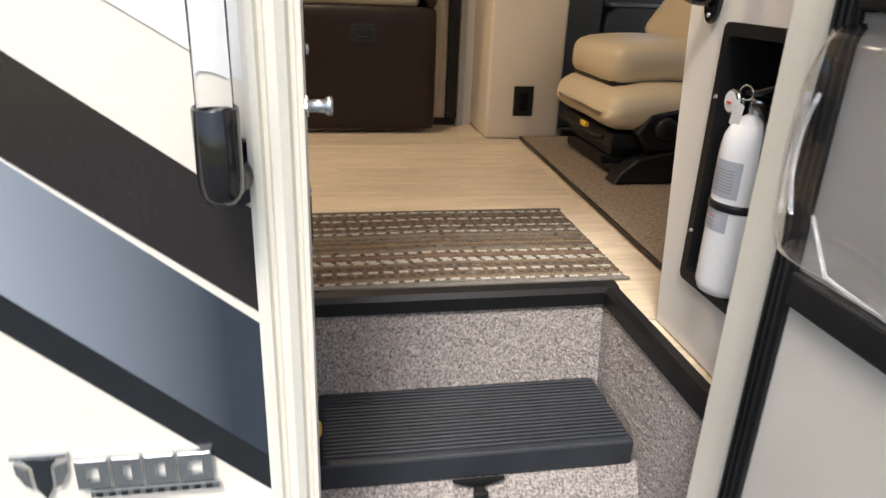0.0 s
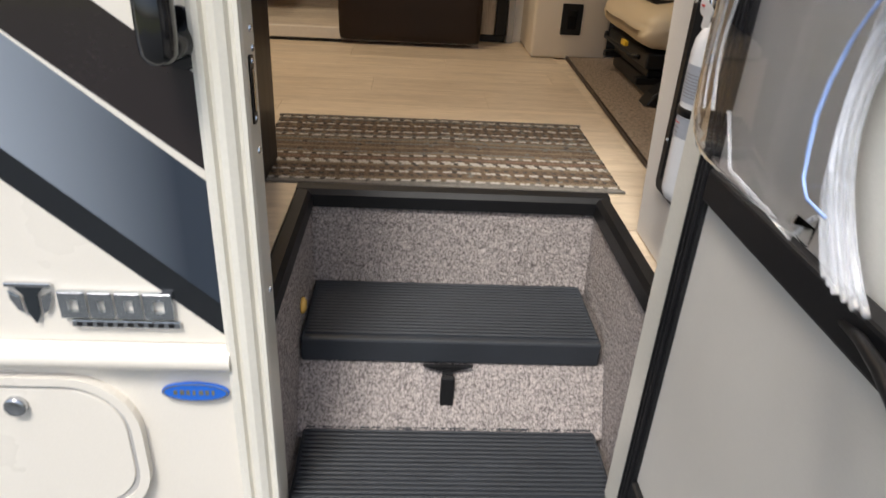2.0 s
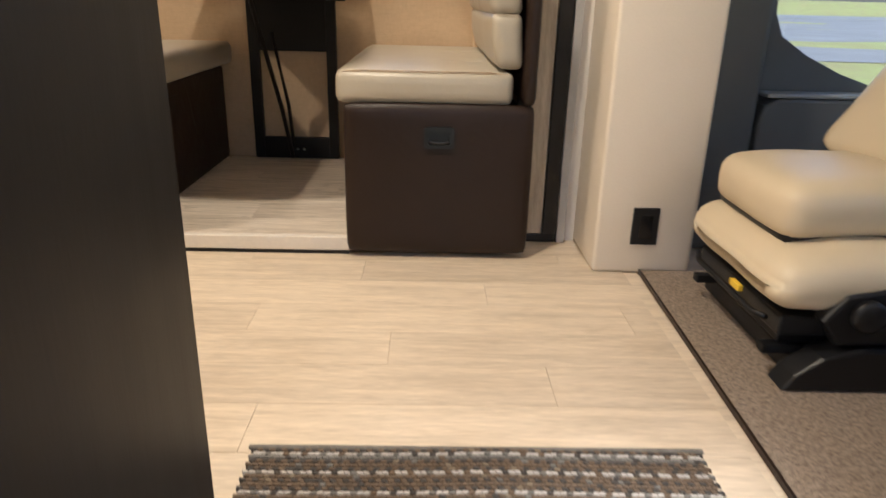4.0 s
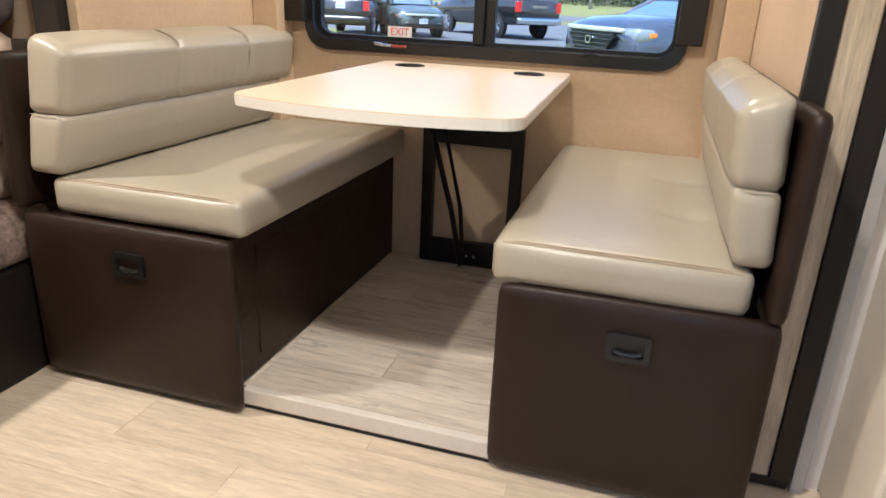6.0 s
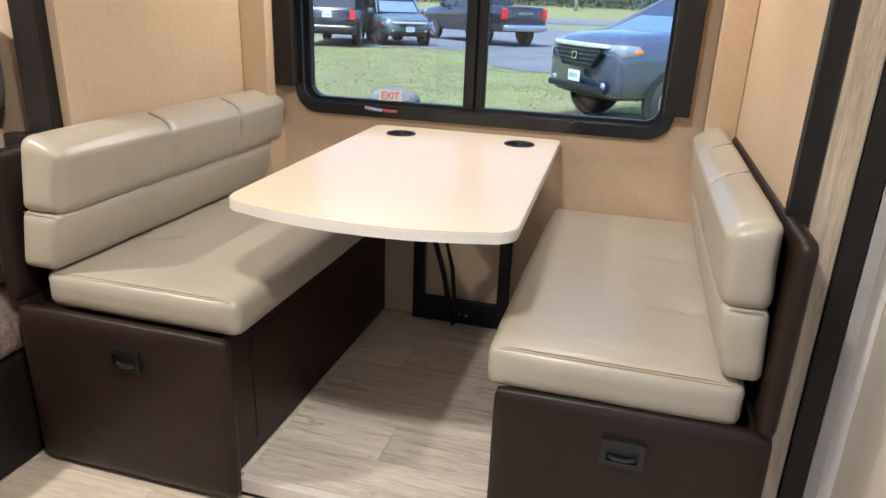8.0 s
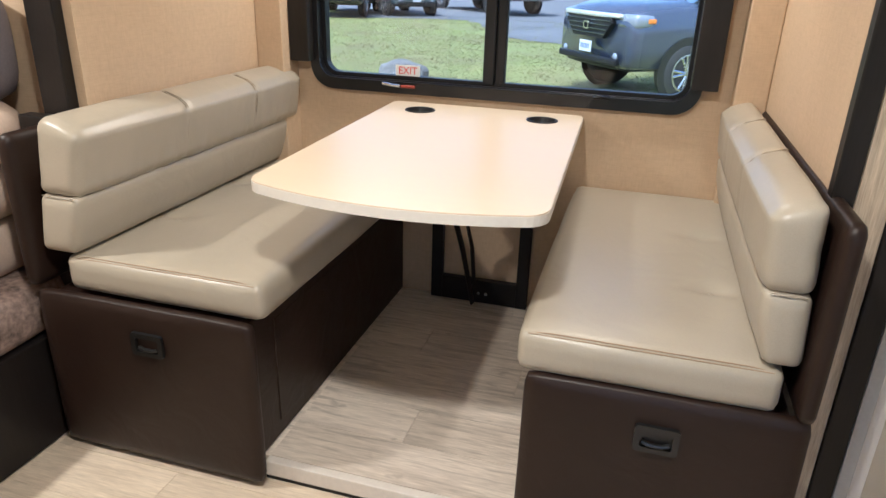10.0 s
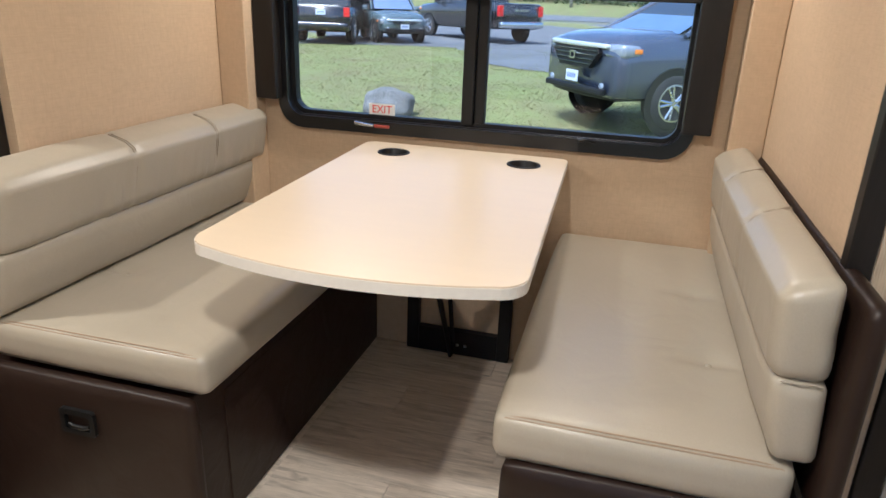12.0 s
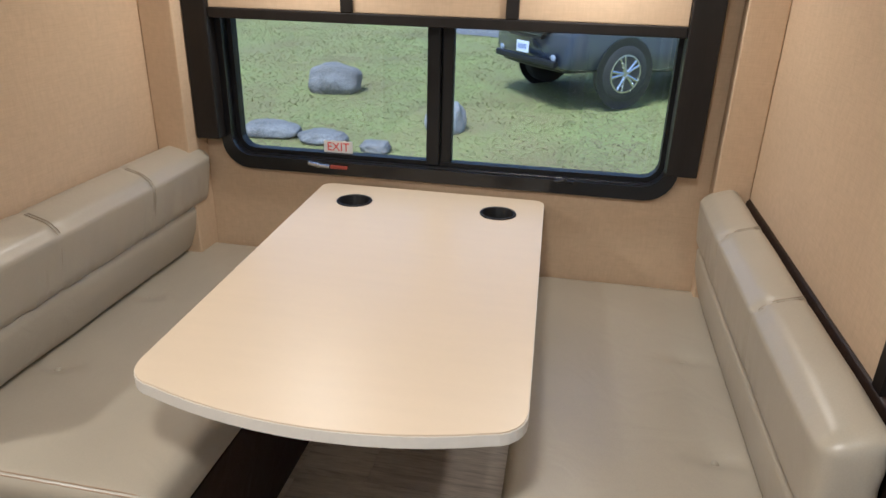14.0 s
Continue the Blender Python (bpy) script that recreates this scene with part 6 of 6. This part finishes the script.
def loft(stations):
    """A body from cross sections (x, bottom, top, half width, crown)."""
    bm = bmesh.new()
    rings = []
    for x, zb, zt, hw, crown in stations:
        half = [(hw * 0.86, zb), (hw * 0.97, zb + 0.06), (hw, zb + (zt - zb) * 0.35), (hw * 1.005, zb + (zt - zb) * 0.62), (hw * 0.985, zt - 0.10 * (zt - zb)), (hw * 0.90, zt - 0.01), (hw * 0.6, zt + crown * 0.7), (0.0, zt + crown)]
        pts = half + [(-y, z) for y, z in half[-2::-1]]
        rings.append([bm.verts.new((x, y, z)) for y, z in pts])
    fs = [bm.faces.new(rings[0]), bm.faces.new(rings[-1][::-1])]
    k = len(rings[0])
    for a, b in zip(rings, rings[1:]):
        for i in range(k):
            fs.append(bm.faces.new((a[i], a[(i + 1) % k], b[(i + 1) % k], b[i])))
    bmesh.ops.recalc_face_normals(bm, faces=fs)
    return bm


def greenhouse(base, top, zb, zt, wb, wt):
    """A glazed cab: base and top spans in x, half widths below and above."""
    bm = bmesh.new()
    lo = [bm.verts.new((x, y, zb)) for x, y in ((base[0], wb), (base[1], wb), (base[1], -wb), (base[0], -wb))]
    hi = [bm.verts.new((x, y, zt)) for x, y in ((top[0], wt), (top[1], wt), (top[1], -wt), (top[0], -wt))]
    fs = [bm.faces.new(lo), bm.faces.new(hi)]
    for i in range(4):
        fs.append(bm.faces.new((lo[i], lo[(i + 1) % 4], hi[(i + 1) % 4], hi[i])))
    bmesh.ops.recalc_face_normals(bm, faces=fs)
    return bm


def wheel(parent, x, y, r, w, side):
    tyre = lathe([(r * 0.62, -w / 2), (r * 0.93, -w / 2), (r, -w * 0.36), (r, w * 0.36), (r * 0.93, w / 2), (r * 0.62, w / 2)], (x, y, r), "y", 28)
    o = part("wheel", tyre, M_TYRE, parent, "", True)
    yo = y + side * w * 0.40
    rim = lathe([(r * 0.66, 0.0), (r * 0.66, side * 0.03), (r * 0.60, side * 0.032), (r * 0.58, 0.0)], (x, yo, r), "y", 28)
    for i in range(5):
        for off in (-0.13, 0.13):
            a = 2 * math.pi * i / 5 + off
            c, s = math.cos(a), math.sin(a)
            tube([(x + c * r * 0.10, yo + side * 0.018, r + s * r * 0.10), (x + math.cos(a + off * 0.4) * r * 0.60, yo + side * 0.018, r + math.sin(a + off * 0.4) * r * 0.60)], r * 0.055, 6, rim)
    lathe([(r * 0.17, 0.0), (r * 0.17, side * 0.026), (0.0, side * 0.03)], (x, yo, r), "y", 14, rim)
    part("rim", rim, M_RIM, o, "silver alloy rim")
    part("brake_well", lathe([(r * 0.6, -side * 0.01), (0.0, -side * 0.008)], (x, yo, r), "y", 20), M_BLACK, o, "dark wheel well")


def vehicle(name, label, category, at, forward, p):
    e = thing(name, (at[0], at[1], ground_z(*at) + 0.03), label, category, "parked vehicles")
    e.rotation_euler = (0, 0, math.atan2(forward[1], forward[0]))
    wb2, hw, r = p["wheelbase"] / 2, p["half"], p["wheel"]
    nose_x, snub = p["body"][-1][0], p.get("snub", 0.08)

    def bow(co, q=None):
        """Rounds the front end in plan."""
        t_ = max(0.0, min(1.0, (co.x - nose_x + 0.75) / 0.75))
        co.x -= snub * t_ * (abs(co.y) / hw) ** 2.4
        return co
    hull = loft(p["body"])
    for v in hull.verts:
        bow(v.co)
    part("body", hull, p["paint"], e, "", True)
    for b0, b1, t0, t1, zb, zt, wb, wt in p["cabs"]:
        c = part("cabin_glass", greenhouse((b0, b1), (t0, t1), zb, zt, wb, wt), M_DARKGLASS, e, "dark cabin glass")
        part("roof", cushion(t0 - 0.03, t1 + 0.03, -wt - 0.01, wt + 0.01, zt - 0.03, zt + 0.05, 0.03, 0.02, 0, 0.2), p["paint"], e, "", True)
        ws = bmesh.new()
        q = [((b1 + 0.012), wb * 0.88, zb + 0.03), ((b1 + 0.012), -wb * 0.88, zb + 0.03), (t1 + 0.014, -wt * 0.86, zt - 0.05), (t1 + 0.014, wt * 0.86, zt - 0.05)]
        ws.faces.new([ws.verts.new(v) for v in q])
        part("windscreen", ws, M_SKYGLASS, c, "bright windscreen")
        for s in (-1, 1):
            for f in (0.0, p["pillar"], 1.0):
                pts = [(b0 + (b1 - b0) * f, s * wb, zb), (t0 + (t1 - t0) * f, s * wt, zt)]
                part("pillar", tube(pts, 0.035, 6), p["paint"], e)
    for sx in (-wb2, wb2):
        for s in (-1, 1):
            arch = lathe([(r * 1.22, 0.0), (r * 1.22, s * 0.012), (r * 0.9, s * 0.012)], (sx, s * (hw - 0.005), r), "y", 26)
            part("wheel_arch", arch, M_BLACK, e, "black wheel arch")
            wheel(e, sx, s * (hw - 0.10), r, 0.23, s)
    x1 = p["body"][-1][0]
    x0 = p["body"][0][0]
    f = p["front"]
    z0, z1 = f["grille"]
    gw = f["grille_half"]
    g = part("grille", prism([(-gw * 0.93, z1), (gw * 0.93, z1), (gw, z1 - 0.3 * (z1 - z0)), (gw * 0.66, z0), (-gw * 0.66, z0), (-gw, z1 - 0.3 * (z1 - z0))], "x", x1 - 0.06, x1 + 0.012, None, (0, 0, 0), 0.008), M_BLACK, e, "black grille")
    for i in range(4):
        z = z0 + (z1 - z0) * (i + 0.8) / 5
        half_bar = gw * (0.68 + 0.26 * min(1.0, (z - z0) / (0.7 * (z1 - z0))))
        part("grille_bar", box(x1 + 0.010, x1 + 0.024, -half_bar, half_bar, z, z + 0.016, 0.003), M_DARKCHROME, g)
    part("chrome_bar", cushion(x1 - 0.02, x1 + 0.045, -hw * 0.74, hw * 0.74, z1 - 0.02, z1 + 0.035, 0.012, 0.003, 0, 0.08, bow), M_BRIGHT, e, "chrome grille bar", True)
    part("front_emblem", ring(round_rect(-0.07, 0.07, (z0 + z1) / 2 - 0.05, (z0 + z1) / 2 + 0.06, 0.03), round_rect(-0.045, 0.045, (z0 + z1) / 2 - 0.03, (z0 + z1) / 2 + 0.04, 0.02), "x", x1 + 0.02, x1 + 0.05), M_CHROME, e, "plain chrome emblem")
    for s in (-1, 1):
        hl = cushion(x1 - 0.36, x1 - 0.02, min(s * (gw + 0.02), s * (hw * 0.97)), max(s * (gw + 0.02), s * (hw * 0.97)), z1 - 0.13, z1 + 0.035, 0.03, 0.008, 0, 0.05, bow)
        part("headlight", hl, M_LAMPGLASS, e, "clear headlight", True)
        part("side_marker", box(x1 - 0.42, x1 - 0.30, s * hw * 0.97 - 0.02, s * hw * 0.97 + 0.02, z1 - 0.07, z1 - 0.01, 0.01), M_ORANGE, e, "amber side marker")
        part("fog_light", lathe([(0.0, 0.0), (0.06, 0.0), (0.055, 0.02), (0.0, 0.025)], (x1 + 0.004 - snub * 0.40, s * hw * 0.68, f["fog"]), "x", 16), M_LAMPGLASS, e, "round fog light", True)
        part("mirror", cushion(p["mirror"][0] - 0.07, p["mirror"][0] + 0.07, min(s * (hw + 0.02), s * (hw + 0.2)), max(s * (hw + 0.02), s * (hw + 0.2)), p["mirror"][1], p["mirror"][1] + 0.15, 0.03, 0.01, 0, 0.04), p["paint"], e, "door mirror", True)
        part("tail_light", box(x0 - 0.015, x0 + 0.10, min(s * hw * 0.80, s * hw * 1.005), max(s * hw * 0.80, s * hw * 1.005), *p["tail"], 0.015), M_TAIL, e, "red tail light")
    part("lower_grille", box(x1 - 0.06, x1 + 0.012, -hw * 0.78, hw * 0.78, f["lower"][0], f["lower"][1], 0.02), M_BLACK, e, "black lower intake")
    part("bumper_valance", cushion(x1 - 0.5, x1 - 0.09, -hw * 0.86, hw * 0.86, f["lower"][0] - 0.07, f["lower"][0] + 0.03, 0.03, 0.004, 0, 0.08, bow), M_BLACK, e, "black lower valance", True)
    for x, z in ((x1 + 0.022, f["plate"]), (x0 - 0.022, p["rear_plate"])):
        n_ = part("number_plate", box(x - 0.008, x + 0.008, -0.15, 0.15, z - 0.075, z + 0.075, 0.004), M_NUMBER, e, "pale number plate")
        for i in range(6):
            part("plate_mark", box(x - 0.011, x + 0.011, -0.11 + i * 0.038, -0.11 + i * 0.038 + 0.02, z - 0.03, z + 0.035), M_PLATEINK, n_, "unreadable blue mark")
    part("rear_bumper", cushion(x0 - 0.14, x0 + 0.06, -hw * 0.96, hw * 0.96, *p["bumper"], 0.04, 0.01, 0, 0.08), p.get("bumper_mat", p["paint"]), e, "rear bumper", True)
    return e


TRUCK = dict(
    wheelbase=3.18, half=0.97, wheel=0.39, pillar=0.52, snub=0.13, paint=paint("blue_grey_metallic_paint", (0.050, 0.062, 0.095)),
    body=[(-2.62, 0.56, 1.24, 0.90, 0.0), (-2.5, 0.44, 1.32, 0.95, 0.0), (-1.0, 0.38, 1.34, 0.97, 0.0), (0.2, 0.36, 1.30, 0.98, 0.0), (0.9, 0.36, 1.30, 0.98, 0.03), (1.4, 0.38, 1.29, 0.97, 0.05), (1.9, 0.40, 1.25, 0.96, 0.06),
          (2.25, 0.41, 1.22, 0.95, 0.06), (2.45, 0.42, 1.18, 0.94, 0.04), (2.55, 0.44, 1.13, 0.92, 0.02), (2.60, 0.48, 1.04, 0.88, 0.01)],
    cabs=[(-1.05, 1.52, -0.75, 0.52, 1.26, 1.82, 0.94, 0.72)], mirror=(0.85, 1.24), tail=(0.9, 1.25), rear_plate=0.80, bumper=(0.46, 0.66),
    front=dict(grille=(0.80, 1.10), grille_half=0.58, fog=0.58, lower=(0.47, 0.56), plate=0.67))
vehicle("pickup_truck", "blue-grey metallic pickup parked on the lawn edge", "pickup truck", (1.00, 12.62), (-0.80, -0.60), TRUCK)
SUV = dict(
    wheelbase=2.85, half=0.90, wheel=0.37, pillar=0.55, paint=paint("black_metallic_paint", (0.012, 0.013, 0.016)),
    body=[(-2.25, 0.45, 1.10, 0.86, 0.0), (-2.15, 0.34, 1.14, 0.90, 0.0), (0.3, 0.30, 1.10, 0.91, 0.0), (1.2, 0.30, 1.04, 0.90, 0.04), (2.0, 0.32, 0.98, 0.86, 0.05), (2.25, 0.38, 0.86, 0.78, 0.03)],
    cabs=[(-2.12, 0.95, -1.92, 0.25, 1.12, 1.84, 0.87, 0.74)], mirror=(0.7, 1.05), tail=(0.80, 1.08), rear_plate=0.92, bumper=(0.42, 0.62),
    front=dict(grille=(0.62, 0.82), grille_half=0.5, fog=0.45, lower=(0.38, 0.48), plate=0.55))
vehicle("sport_utility_car", "black sport utility car with red tail lights in the lot", "car", (-10.4, 23.7), (-0.22, 0.97), SUV)
SMALL = dict(
    wheelbase=2.41, half=0.85, wheel=0.34, pillar=0.52, paint=paint("teal_grey_metallic_paint", (0.10, 0.135, 0.15)),
    body=[(-1.85, 0.45, 1.02, 0.80, 0.0), (-1.75, 0.34, 1.06, 0.84, 0.0), (0.3, 0.30, 1.04, 0.85, 0.0), (0.9, 0.30, 0.98, 0.85, 0.04), (1.6, 0.32, 0.90, 0.81, 0.05), (1.86, 0.38, 0.78, 0.72, 0.03)],
    cabs=[(-1.72, 0.85, -1.5, 0.25, 1.02, 1.70, 0.80, 0.68)], mirror=(0.6, 1.0), tail=(0.75, 1.0), rear_plate=0.85, bumper=(0.40, 0.58),
    front=dict(grille=(0.58, 0.72), grille_half=0.45, fog=0.44, lower=(0.36, 0.46), plate=0.52))
vehicle("compact_car", "teal-grey compact utility car facing the lawn", "car", (-9.04, 24.9), (0.66, -0.75), SMALL)
BIG = dict(
    wheelbase=3.56, half=1.0, wheel=0.40, pillar=0.55, paint=paint("gloss_black_paint", (0.010, 0.011, 0.013)), bumper_mat=M_CHROME,
    body=[(-2.95, 0.60, 1.32, 0.96, 0.0), (-2.85, 0.48, 1.36, 1.0, 0.0), (-0.9, 0.42, 1.36, 1.0, 0.0), (0.4, 0.40, 1.32, 1.0, 0.0), (1.4, 0.40, 1.28, 1.0, 0.04), (2.5, 0.42, 1.20, 0.97, 0.05), (2.88, 0.48, 1.06, 0.90, 0.03)],
    cabs=[(-0.95, 1.35, -0.85, 0.65, 1.30, 1.88, 0.94, 0.76)], mirror=(1.0, 1.28), tail=(0.92, 1.28), rear_plate=0.62, bumper=(0.52, 0.74),
    front=dict(grille=(0.78, 1.06), grille_half=0.6, fog=0.55, lower=(0.46, 0.58), plate=0.66))
ram = vehicle("pickup_truck", "black pickup with a chrome rear bumper seen from behind", "pickup truck", (-6.64, 28.5), (-0.74, 0.67), BIG)
for i in range(3):
    part("tailgate_mark", box(-2.965, -2.945, -0.34 + i * 0.24, -0.16 + i * 0.24, 1.08, 1.17, 0.004), M_CHROME, ram, "plain chrome tailgate block")


# ---- trees and hedge across the road ----
def tree(x, y, h, seed, label):
    rt = random.Random(seed)
    e = thing("tree", (x, y, ground_z(x, y)), label, "tree", "roadside trees")
    lean = rt.uniform(-0.3, 0.3)
    pts = [(lean * t * t, 0.2 * math.sin(t * 2), h * 0.75 * t) for t in (0, 0.1, 0.3, 0.5, 0.75, 1.0)]
    tb = tube(pts, [0.30, 0.24, 0.20, 0.16, 0.10, 0.04], 10)
    tips = []
    for _ in range(9):
        t = rt.uniform(0.35, 0.95)
        a = rt.uniform(0, 6.28)
        ln_ = h * 0.3 * (1.15 - t)
        s = Vector((lean * t * t, 0, h * 0.75 * t))
        q = s + Vector((math.cos(a) * ln_, math.sin(a) * ln_, ln_ * 0.5))
        tube([s, (s + q) / 2 + Vector((0, 0, -0.1)), q], [0.07, 0.05, 0.02], 6, tb)
        tips.append(q)
    part("trunk", tb, M_BARK, e, "", True)
    vs, fs = [], []
    for _ in range(350):
        c = rt.choice(tips) + Vector((rt.gauss(0, 0.7), rt.gauss(0, 0.7), rt.gauss(0.3, 0.7)))
        u = Vector((rt.uniform(-1, 1), rt.uniform(-1, 1), rt.uniform(-1, 1))).normalized()
        w = u.cross(Vector((rt.uniform(-1, 1), rt.uniform(-1, 1), 0.3))).normalized()
        s = rt.uniform(0.10, 0.22)
        b = len(vs)
        vs += [c + u * s, c + w * s * 0.5, c - u * s, c - w * s * 0.5]
        fs.append((b, b + 1, b + 2, b + 3))
    me = bpy.data.meshes.new("crown")
    me.from_pydata([tuple(v) for v in vs], [], fs)
    me.materials.append(M_LEAF)
    cr = new("crown", me)
    cr.parent = e
    return e


for i, (tx, ty) in enumerate(((-58, 108), (-51, 104), (-45, 107), (-38, 103), (-33, 106), (-27, 104), (-22, 108), (-17, 104), (-12, 107), (-4, 105), (4, 108), (14, 105))):
    tree(tx, ty, 12 + (i * 37 % 6), 100 + i, "roadside tree with dark green leaves across the road")
vs, fs = [], []
for _ in range(16000):
    x, t = rg.uniform(-75, 25), rg.random()
    y = 99.5 + 6 * rg.random()
    c = Vector((x, y, ground_z(x, y) + (0.5 + 0.7 * abs(noise.noise(Vector((x * 0.2, 0, 0))))) * t * 5.5))
    u = Vector((rg.uniform(-1, 1), rg.uniform(-1, 1), rg.uniform(-1, 1))).normalized()
    w = u.cross(Vector((rg.uniform(-1, 1), 0.3, rg.uniform(-1, 1)))).normalized()
    s = rg.uniform(0.16, 0.42)
    b = len(vs)
    vs += [c + u * s, c + w * s * 0.5, c - u * s, c - w * s * 0.5]
    fs.append((b, b + 1, b + 2, b + 3))
me = bpy.data.meshes.new("hedge")
me.from_pydata([tuple(v) for v in vs], [], fs)
me.materials.append(M_LEAF)
tagged(new("hedge", me), "tangled dark green roadside hedge across the road", "hedge", "", "stuff")

pole = thing("utility_pole", (-9.6, 96.5, ground_z(-9.6, 96.5)), "weathered pale wooden utility pole on the road verge", "pole")
part("shaft", lathe([(0.0, 0.0), (0.22, 0.0), (0.20, 2.0), (0.14, 9.0), (0.0, 9.02)], (0, 0, 0), "z", 14), M_POLE, pole, "", True)
part("crossarm", box(-1.1, 1.1, -0.08, 0.08, 8.1, 8.28, 0.02), M_POLE, pole)

# ---- floor planks ----
planks(floor, -1.6, 0.452, 0.767, 2.06, 0.0, M_PLANK)
planks(floor, -0.306, 0.452, 0.63, 0.766, 0.0, M_PLANK, 0.152, 0.92, 0.0008, 0.004, 0.45)
planks(floor, 0.329, 0.452, 0.47, 0.629, 0.0, M_PLANK)
planks(floor, -0.37, -0.307, 0.215, 0.766, 0.0, M_PLANK)
slide_floor = bpy.data.objects["slide_floor"]
planks(slide_floor, -1.0, -0.355, 2.06, SY - 0.002, SF, M_SLIDEPLANK, 0.152, 0.92, 0.0016, 0.004, 0.3)
planks(floor, 0.176, 0.358, 2.06, 2.25, 0.0, M_PLANK, 0.152, 0.92, 0.0016, 0.004, 0.7)
